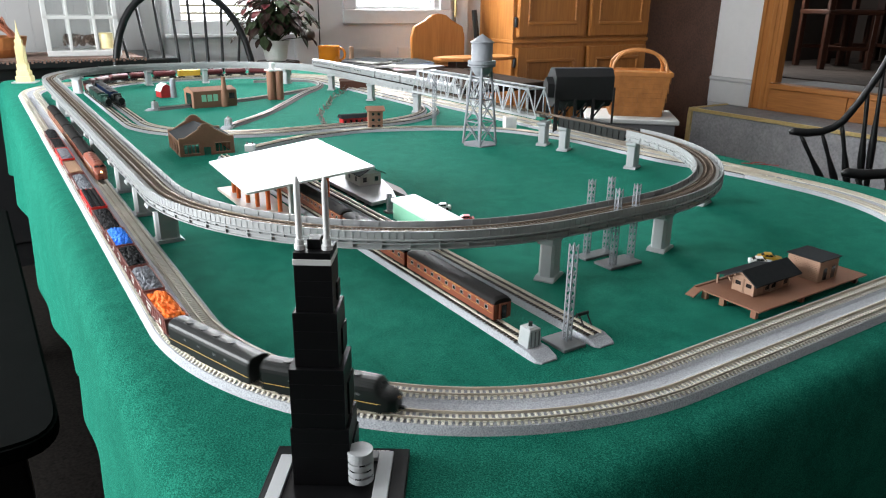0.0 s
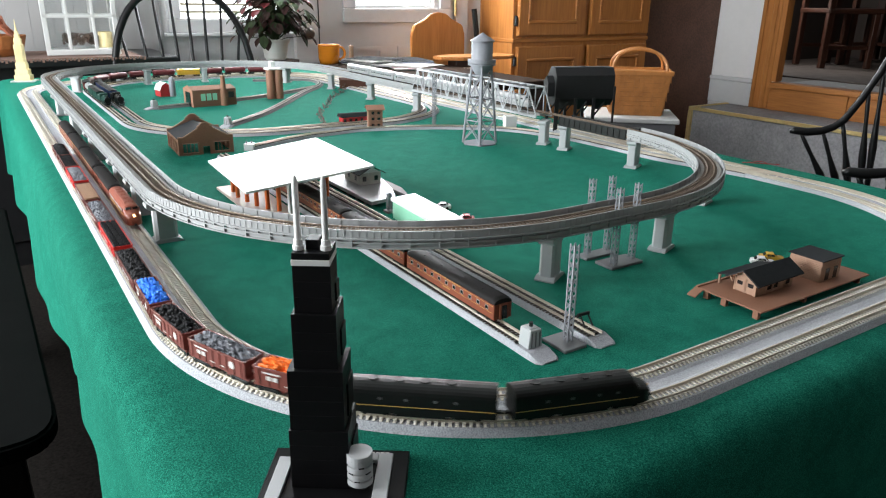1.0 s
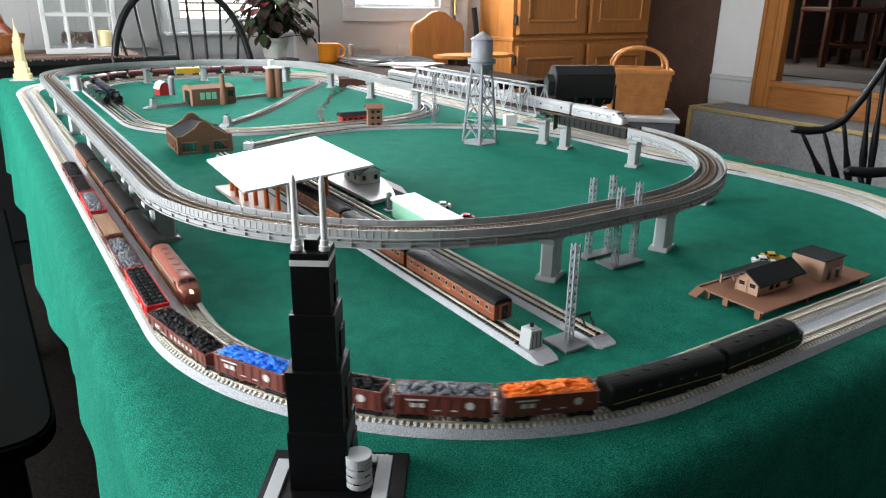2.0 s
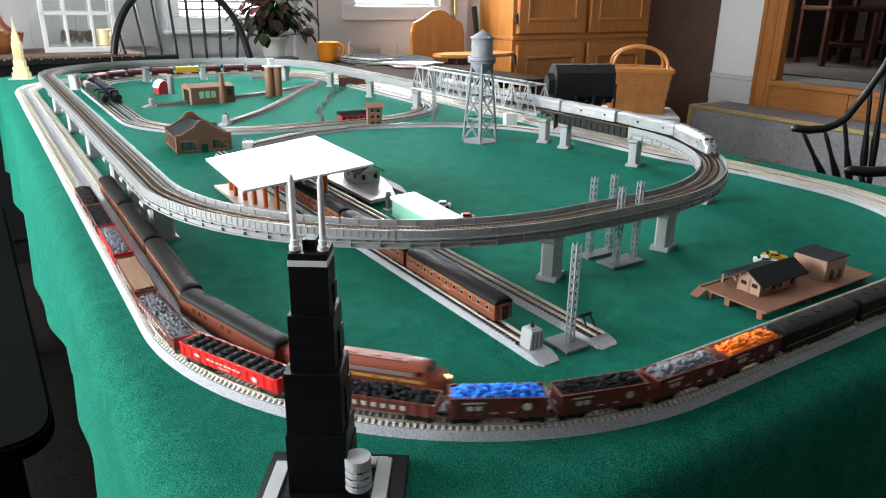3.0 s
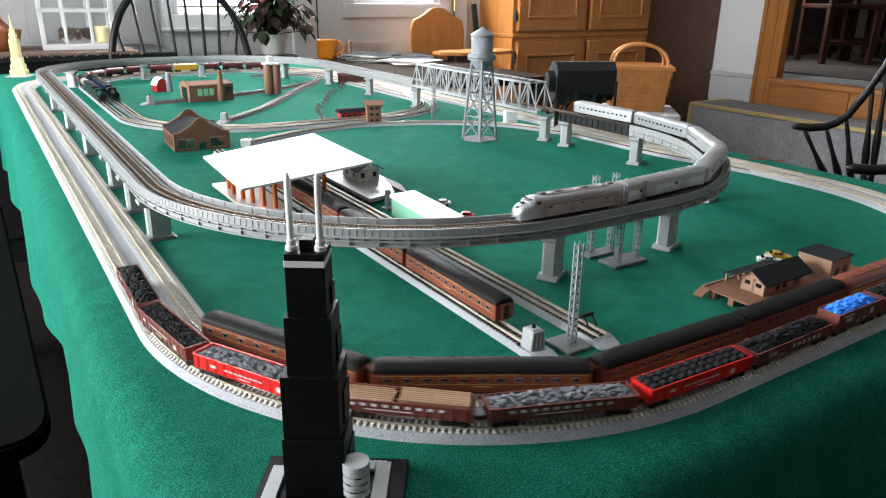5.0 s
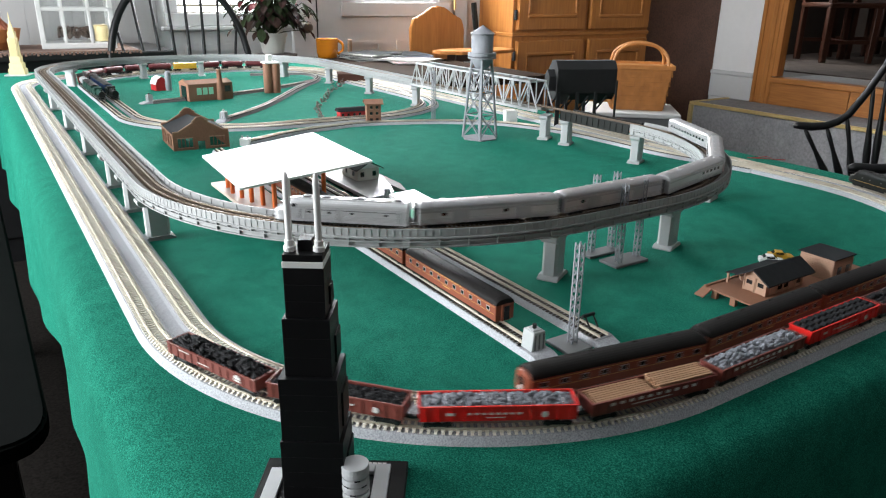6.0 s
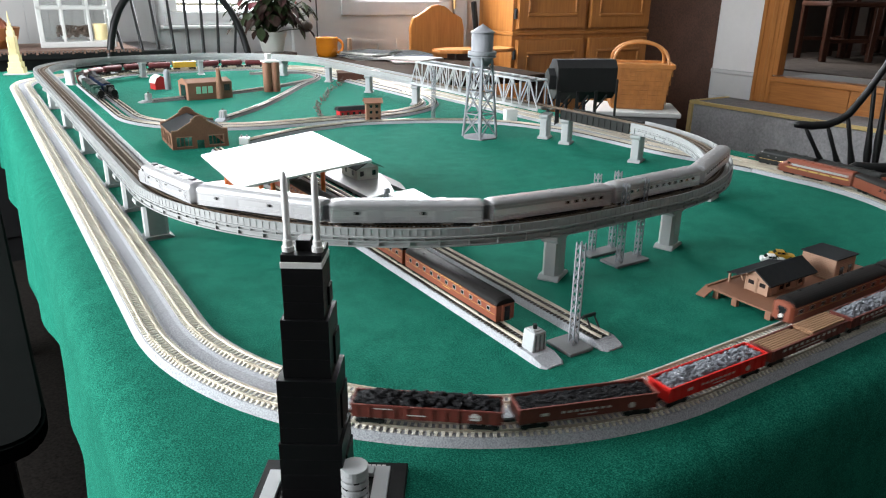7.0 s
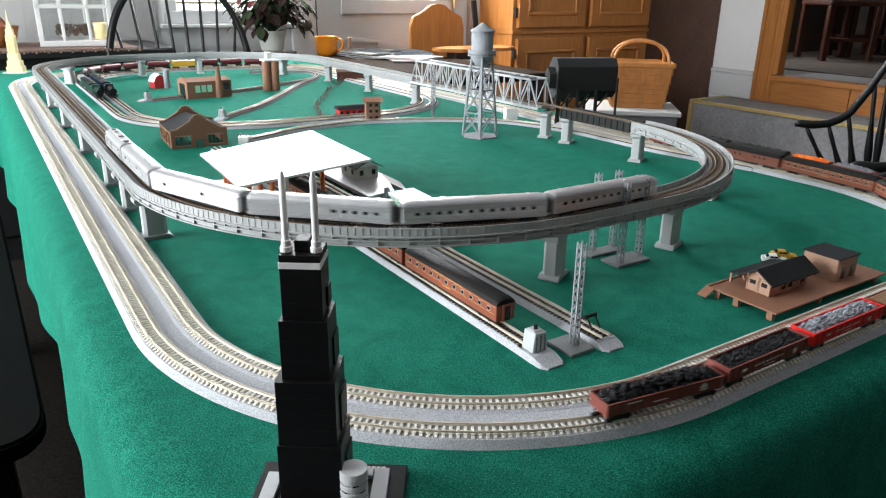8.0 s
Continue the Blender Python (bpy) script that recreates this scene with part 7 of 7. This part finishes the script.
def desk():
    t = thing("desk", Matrix.Identity(4), "dark desk behind the railway table", "desk")
    part("top", box(B(), 1.27, 1.98, 2.25, 3.42, -0.058, -0.030, 0.004), DESKTOP, t)
    for x in (1.31, 1.94):
        for y in (2.3, 3.37):
            part("leg", box(B(), x - 0.025, x + 0.025, y - 0.025, y + 0.025, FLOOR, -0.058), DARKWOOD, t)
    r = random.Random(4)
    inks = [DARKGREY, ROOFP, PAGE, MAROON, ROOFP, BLUEP]
    for k, (x, y, n) in enumerate(((1.64, 3.20, 7), (1.80, 3.12, 6), (1.72, 2.96, 4))):
        z = -0.0298
        for i in range(n):
            m = inks[(k * 2 + i * 5 + (i > 2)) % 6]
            w, h, a = r.uniform(0.19, 0.22), r.uniform(0.22, 0.27), r.uniform(-30, 30)
            b = thing("booklet" if m is not PAGE else "paper_sheet", pose(x + r.uniform(-0.02, 0.02), y + r.uniform(-0.02, 0.02), z, 0, 0, a), "loose white paper lying on the desk" if m is PAGE else "flat magazine lying on the desk", "paper", "papers on the desk")
            part("cover", box(B(), -w / 2, w / 2, -h / 2, h / 2, 0.0034, 0.0042), m, b)
            part("page_block", box(B(), -w / 2 + 0.001, w / 2 - 0.001, -h / 2 + 0.001, h / 2 - 0.001, 0, 0.0034), PAGE, b)
            z += 0.0044


desk()


def mug():
    t = thing("mug", pose(1.4745, 3.335, -0.030) @ Matrix.Diagonal((0.91, 0.91, 0.93, 1)), "large orange ceramic mug on the desk", "mug")
    glaze = material("orange_glaze", (0.72, 0.24, 0.015), 0.25, grain=0.15, scale=20, coat=0.3)
    part("cup", lathe(B(), [(0.040, 0.0), (0.050, 0.004), (0.057, 0.03), (0.059, 0.095), (0.061, 0.100), (0.056, 0.100), (0.054, 0.09), (0.050, 0.02), (0.03, 0.010)], 32), glaze, t, smooth=True)
    part("handle", tube(B(), [(0.052 + 0.032 * math.sin(a), -0.022 - 0.0, 0.055 + 0.032 * math.cos(a)) for a in (math.pi * k / 10 for k in range(11))], 0.0075, 8), glaze, t, smooth=True)
    p = thing("wooden_peg", pose(1.580, 3.30, -0.030), "short brown wooden stick standing on the desk", "stick")
    part("stick", box(B(), -0.009, 0.009, -0.009, 0.009, 0, 0.088, 0.002), material("plain_wood", (0.30, 0.18, 0.11), 0.6, grain=0.4, scale=30), p)


mug()


def plant():
    t = thing("potted_plant", pose(1.195, 3.32, 0.0) @ Matrix.Diagonal((0.87, 0.87, 0.87, 1)), "dark red leafy plant in a white pot", "plant")
    part("pot", lathe(B(), [(0.050, 0.0), (0.058, 0.01), (0.072, 0.088), (0.079, 0.089), (0.079, 0.108), (0.073, 0.108), (0.068, 0.095), (0.03, 0.09)], 32), material("white_pot", (0.66, 0.64, 0.60), 0.4, grain=0.1, scale=30, vary=0.2), t, "white ceramic pot")
    part("soil", cyl(B(), (0, 0, 0.09), (0, 0, 0.097), 0.069, seg=24), material("soil", (0.03, 0.02, 0.015), 0.9, grain=0.5, scale=80), t)
    r = random.Random(12)
    ma = material("dark_red_leaf", (0.040, 0.017, 0.016), 0.65, grain=0.5, scale=25, second=(0.022, 0.026, 0.012), spec=0.15)
    mb = material("dark_green_leaf", (0.030, 0.048, 0.018), 0.65, grain=0.5, scale=25, second=(0.02, 0.02, 0.01), spec=0.15)
    mc = material("red_bract", (0.17, 0.012, 0.016), 0.45, grain=0.3, scale=30)
    stems = B()
    def leaf(b, p, d, up, s):
        side = d.cross(up).normalized()
        nrm = side.cross(d).normalized()
        pts = [(0, 0, 0), (0.25, 0.26, 0.03), (0.55, 0.34, 0.02), (0.8, 0.2, -0.05), (1.0, 0.0, -0.14)]
        mid, le, ri = [], [], []
        for u, w, h in pts:
            q = p + d * s * u
            mid.append(b.verts.new(q + nrm * s * (h - 0.05 * (w > 0))))
            if w:
                le.append(b.verts.new(q + side * s * w + nrm * s * (h + 0.03)))
                ri.append(b.verts.new(q - side * s * w + nrm * s * (h + 0.03)))
        for row, flip in ((le, False), (ri, True)):
            quads = [(mid[0], mid[1], row[0]), (mid[1], mid[2], row[1], row[0]), (mid[2], mid[3], row[2], row[1]), (mid[3], mid[4], row[2])]
            for qd in quads:
                b.faces.new(qd if not flip else qd[::-1])
    for k in range(420):
        a, el = r.uniform(0, 6.28), r.uniform(-0.5, 1.3)
        reach = r.uniform(0.07, 0.24)
        d = Vector((math.cos(a) * math.cos(el), math.sin(a) * math.cos(el) * 0.8, math.sin(el)))
        tip = Vector((0, 0, 0.20)) + Vector((d.x * reach * 0.95, d.y * reach, d.z * reach * 1.15 + 0.02))
        if tip.z < 0.17 and r.random() < 0.75 or tip.z < 0.12:
            continue
        ld = (d + Vector((r.uniform(-0.4, 0.4), r.uniform(-0.4, 0.4), -0.75))).normalized()
        b = B()
        leaf(b, tip, ld, Vector((0, 0, 1)) + d * 0.3, r.uniform(0.045, 0.080))
        m = mc if (tip.z > 0.26 and r.random() < 0.35) else (ma if r.random() < 0.6 else mb)
        part("leaf", b, m, t)
        if k % 3 == 0:
            tube(stems, [(0, 0, 0.09), (tip.x * 0.4, tip.y * 0.4, 0.10 + (tip.z - 0.1) * 0.6), tip], 0.0022, 5)
    part("stem_work", stems, mb, t)
    s = thing("plant_stand", pose(1.205, 3.32, 0), "dark round plant stand", "plant stand")
    part("top", cyl(B(), (0, 0, -0.025), (0, 0, -0.001), 0.10, seg=28), DARKWOOD, s)
    part("column", cyl(B(), (0, 0, FLOOR + 0.03), (0, 0, -0.025), 0.025, seg=16), DARKWOOD, s)
    part("foot", cyl(B(), (0, 0, FLOOR), (0, 0, FLOOR + 0.03), 0.14, 0.06, seg=28), DARKWOOD, s)


plant()


def tablet_chair():
    t = thing("oak_chair", pose(2.077, 3.28, 0), "honey oak chair with an arched back and writing arm", "chair")
    out = [(-0.150, -0.30), (0.150, -0.30), (0.166, -0.06), (0.166, 0.10), (0.150, 0.150), (0.085, 0.180), (0.045, 0.208), (0.0, 0.216), (-0.045, 0.208), (-0.085, 0.180), (-0.150, 0.150), (-0.166, 0.10), (-0.160, -0.06)]
    b = prism(B(), out, "y", -0.012, 0.012)
    bmesh.ops.bevel(b, geom=b.edges[:], offset=0.004, segments=2, affect="EDGES")
    part("backrest", b, OAK, t)
    part("seat", box(B(), -0.2, 0.2, -0.40, 0.0, -0.33, -0.30, 0.008), OAK_H, t)
    arm = prism(B(), [(-0.17, -0.30), (-0.08, -0.36), (0.20, -0.36), (0.29, -0.30), (0.29, -0.16), (-0.06, -0.16), (-0.17, -0.22)], "z", -0.002, 0.014)
    bmesh.ops.bevel(arm, geom=arm.edges[:], offset=0.005, segments=2, affect="EDGES")
    part("writing_arm", arm, OAK_H, t)
    part("arm_bracket", box(B(), -0.08, 0.02, -0.30, -0.22, -0.04, -0.002, 0.004), DARKWOOD, t)
    part("arm_post", box(B(), -0.05, -0.015, -0.28, -0.24, -0.30, -0.04, 0.004), OAK, t)
    for x in (-0.17, 0.17):
        for y in (-0.37, -0.03):
            part("leg", box(B(), x - 0.02, x + 0.02, y - 0.02, y + 0.02, FLOOR, -0.33, 0.004), OAK, t)


tablet_chair()


def cabinet():
    t = thing("oak_cabinet", Matrix.Identity(4), "tall honey oak cupboard with four panelled doors", "cabinet")
    x0, x1, y = 2.573, 3.672, 3.275
    part("body", box(B(), x0, x1, y, NORTH - 0.003, FLOOR, 1.45, 0.003), OAK, t)
    part("waist_rail", box(B(), x0 - 0.006, x1, y - 0.014, y + 0.30, 0.052, 0.074, 0.004), OAK_H, t)
    for cx0, cx1 in ((2.597, 3.10), (3.145, 3.65)):
        for z0, z1 in ((0.088, 1.05), (-0.60, 0.030)):
            d = part("door", box(B(), cx0, cx1, y - 0.018, y - 0.001, z0, z1, 0.002), OAK, t)
            w = 0.070
            f = panel_frame(B(), cx0 + 0.004, cx1 - 0.004, z0 + 0.004, z1 - 0.004, y - 0.018, w, 0.008)
            part("door_frame", f, OAK, d)
            f = panel_frame(B(), cx0 + w - 0.006, cx1 - w + 0.006, z0 + w - 0.006, z1 - w + 0.006, y - 0.018, 0.022, 0.013)
            bmesh.ops.bevel(f, geom=f.edges[:], offset=0.006, segments=1, affect="EDGES")
            part("moulding", f, OAK_H, d)
    for z in (0.17, -0.05):
        part("hinge", box(B(), 2.580, 2.591, y - 0.020, y - 0.001, z - 0.028, z + 0.028, 0.003), ROOFP, t, "dark hinge plate")
    p = thing("wall_panel", Matrix.Identity(4), "dark brown perforated panel beside the cupboard", "panel", kind="structure")
    part("sheet", box(B(), 3.68, EAST - 0.005, 3.33, 3.36, FLOOR, CEIL - 0.01), material("brown_pegboard", (0.16, 0.070, 0.042), 0.6, grain=0.5, scale=90, second=(0.045, 0.020, 0.012), vary=0.3), p)
    s = thing("dark_stick", pose(2.497, 3.50, 0), "thin dark umbrella leaning in the corner", "umbrella")
    part("shaft", tube(B(), [(0.02, 0, FLOOR), (0, 0, 0.0), (-0.02, 0.02, 0.23)], 0.016, 10), LOCOBLACK, s)


cabinet()


def picnic_basket():
    t = thing("picnic_basket", pose(2.475, 2.235, -0.193, 0, 0, -42) @ Matrix.Diagonal((0.92, 0.92, 0.96, 1)), "woven honey-brown basket with a tall handle", "basket")
    wick = material("wicker_splint", (0.44, 0.175, 0.045), 0.5, grain=0.6, scale=30, second=(0.24, 0.085, 0.02), bump=0.2, bump_scale=80)
    part("lining", prism(B(), [(-0.118, 0.0), (0.118, 0.0), (0.146, 0.190), (-0.146, 0.190)], "y", -0.105, 0.105), wick, t)
    rows, cols = 9, 12
    for j in range(rows):
        z0 = 0.004 + j * 0.0206
        f = z0 / 0.19
        for side in range(2):
            hw = 0.118 + 0.028 * f
            b = B()
            for i in range(cols):
                u0 = -hw + 2 * hw * i / cols
                out = 0.0045 if (i + j) % 2 else 0.0012
                y = (-0.105 - out) if side == 0 else (0.105 + out)
                box(b, u0 + 0.0006, u0 + 2 * hw / cols - 0.0006, y - 0.0012, y + 0.0012, z0, z0 + 0.0192)
            tagged(part("weave_strip", b, wick, t), kind="stuff")
        for s in (-1, 1):
            b = B()
            hw = 0.118 + 0.028 * f
            for i in range(8):
                v0 = -0.105 + 0.21 * i / 8
                out = 0.0045 if (i + j) % 2 else 0.0012
                box(b, s * (hw + out + 0.002) - 0.0012, s * (hw + out + 0.002) + 0.0012, v0 + 0.0006, v0 + 0.21 / 8 - 0.0006, z0, z0 + 0.0192)
            tagged(part("weave_strip", b, wick, t), kind="stuff")
    rim = B()
    for y in (-0.110, 0.110):
        box(rim, -0.154, 0.154, y - 0.005, y + 0.005, 0.180, 0.200, 0.002)
    for x in (-0.151, 0.151):
        box(rim, x - 0.005, x + 0.005, -0.115, 0.115, 0.180, 0.200, 0.002)
    part("rim", rim, wick, t)
    for y in (-0.095, 0.095):
        pts = [(0.126 * math.cos(a), y * (1 - 0.55 * math.sin(a)), 0.185 + 0.105 * math.sin(a) ** 0.7) for a in (math.pi * k / 16 for k in range(17))]
        b = B()
        tube(b, pts, 0.0085, 6)
        part("handle", b, wick, t)
    c = thing("white_chest", pose(2.445, 2.235, -0.193, 0, 0, -42), "low white chest under the basket", "chest")
    part("top", box(B(), -0.200, 0.200, -0.16, 0.16, -0.022, -0.0005, 0.004), CASEWHITE, c)
    part("body", box(B(), -0.185, 0.185, -0.145, 0.145, FLOOR + 0.193, -0.022), DARKGREY, c)


picnic_basket()


def steps_and_opening():
    t = thing("carpeted_step", Matrix.Identity(4), "grey carpeted platform step with brass nosing", "step", kind="structure")
    part("block", box(B(), 4.050, EAST - 0.002, -1.2, 3.16, FLOOR, -0.392, 0.006), STEPCARPET, t)
    part("nosing", box(B(), 4.035, 4.060, -1.2, 3.165, -0.406, -0.384, 0.003), BRASS, t, "brass strip along the edge")
    part("end_strip", box(B(), 4.035, 4.055, 3.135, 3.168, FLOOR, -0.407, 0.003), BRASS, t)
    part("end_nosing", box(B(), 4.061, EAST - 0.003, 3.145, 3.168, -0.402, -0.384, 0.003), BRASS, t)
    d = thing("opening_trim", Matrix.Identity(4), "honey oak frame round the dining room opening", "door frame", kind="structure")
    x = EAST - 0.001
    cas = B()
    box(cas, x - 0.020, x, 2.850, 2.985, -0.391, 1.50, 0.004)
    box(cas, x - 0.032, x - 0.020, 2.952, 2.980, -0.391, 1.50, 0.004)
    box(cas, x - 0.028, x - 0.020, 2.875, 2.905, -0.391, 1.50, 0.003)
    part("casing", cas, OAK, d)
    part("jamb", box(B(), x - 0.017, x + 0.055, 2.815, 2.8495, -0.208, 1.39, 0.002), OAK, d)
    for y0, y1 in ((2.32, 2.848), (1.74, 2.315), (1.10, 1.735)):
        part("riser_panel", box(B(), x - 0.018, x, y0, y1, -0.391, -0.249, 0.002), OAK_H, d)
    part("sill", box(B(), x - 0.038, x + 0.06, 1.1, 2.848, -0.248, -0.212, 0.006, seg=2), OAK_H, d)
    b = thing("wall_base", Matrix.Identity(4), "white baseboard with a cap", "baseboard", kind="structure")
    part("cap", box(B(), x - 0.026, x, 2.987, 3.329, -0.234, -0.205, 0.006), WALL, b)
    part("board", box(B(), x - 0.016, x, 2.987, 3.329, -0.391, -0.235, 0.004), WALL, b)
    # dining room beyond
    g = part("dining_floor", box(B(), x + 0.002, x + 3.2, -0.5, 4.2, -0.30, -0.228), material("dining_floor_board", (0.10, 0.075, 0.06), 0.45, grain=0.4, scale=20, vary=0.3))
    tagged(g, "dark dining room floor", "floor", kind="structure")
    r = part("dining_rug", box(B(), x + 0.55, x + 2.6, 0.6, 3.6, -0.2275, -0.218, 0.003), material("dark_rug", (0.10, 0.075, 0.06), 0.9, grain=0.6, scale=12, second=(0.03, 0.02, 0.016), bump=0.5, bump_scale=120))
    tagged(r, "patterned dark rug on the dining floor", "rug")
    k = part("dining_runner", box(B(), x + 0.16, x + 0.50, 1.0, 2.83, -0.2278, -0.222), material("pale_mat", (0.30, 0.29, 0.28), 0.8, grain=0.3, scale=40))
    tagged(k, "pale mat behind the sill", "mat")
    # The far room's dimness is put into the wall colour, darker than white paint.
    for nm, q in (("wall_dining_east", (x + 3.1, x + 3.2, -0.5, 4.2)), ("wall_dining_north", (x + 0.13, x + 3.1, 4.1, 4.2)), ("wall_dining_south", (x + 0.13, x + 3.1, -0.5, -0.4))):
        tagged(part(nm, box(B(), *q, -0.228, CEIL - 0.005), material(nm + "_paint", (0.10, 0.075, 0.06), 0.8, grain=0.3, scale=10)), "dining room wall, dimness put into its dark colour", "wall", kind="structure")
    w = part("window_2", box(B(), x + 1.02, x + 1.36, 4.09, 4.097, 0.22, 1.1), PANE_GLOW)
    tagged(w, "bright distant dining room window", "window", kind="structure")
    def dining_chair(m):
        c = thing("dining_chair", m, "dark wooden dining chair beyond the opening", "chair", "dining chairs")
        for sx in (-1, 1):
            part("back_post", box(B(), sx * 0.2 - 0.022, sx * 0.2 + 0.022, 0.18, 0.225, 0, 0.95, 0.004), DININGWOOD, c)
            part("front_leg", box(B(), sx * 0.2 - 0.022, sx * 0.2 + 0.022, -0.21, -0.165, 0, 0.43, 0.004), DININGWOOD, c)
            part("side_rail", box(B(), sx * 0.2 - 0.012, sx * 0.2 + 0.012, -0.165, 0.18, 0.15, 0.18, 0.003), DININGWOOD, c)
        part("seat", box(B(), -0.23, 0.23, -0.23, 0.23, 0.43, 0.47, 0.01), DININGWOOD, c)
        part("stretcher", box(B(), -0.18, 0.18, -0.012, 0.012, 0.15, 0.18, 0.003), DININGWOOD, c)
        for z in (0.6, 0.75, 0.9):
            part("back_slat", box(B(), -0.18, 0.18, 0.195, 0.21, z - 0.03, z + 0.03, 0.003), DININGWOOD, c)
        return c
    c = dining_chair(pose(6.15, 3.42, -0.218, 0, 0, 60))
    copy_thing(c, pose(6.75, 3.55, -0.218, 0, 0, 150))
    copy_thing(c, pose(6.45, 2.75, -0.218, 0, 0, 75))
    copy_thing(c, pose(6.1, 2.2, -0.218, 0, 0, 100))
    tb = thing("dining_table", pose(6.95, 2.9, -0.218), "dark wooden dining table beyond the opening", "table")
    part("tabletop", box(B(), -0.5, 0.5, -0.9, 0.9, 0.72, 0.76, 0.008), DININGWOOD, tb)
    for sx in (-0.42, 0.42):
        for sy in (-0.8, 0.8):
            part("leg", box(B(), sx - 0.04, sx + 0.04, sy - 0.04, sy + 0.04, 0, 0.72, 0.006), DININGWOOD, tb)


steps_and_opening()


def motions():
    run(FREIGHT, OUTER, freight_nose, TRACK_H, 1)
    run(PASSENGER, INNER, passenger_nose, TRACK_H, 1)
    run(SILVERTRAIN, VIA, silver_nose, VIA_H, -1)


motions()
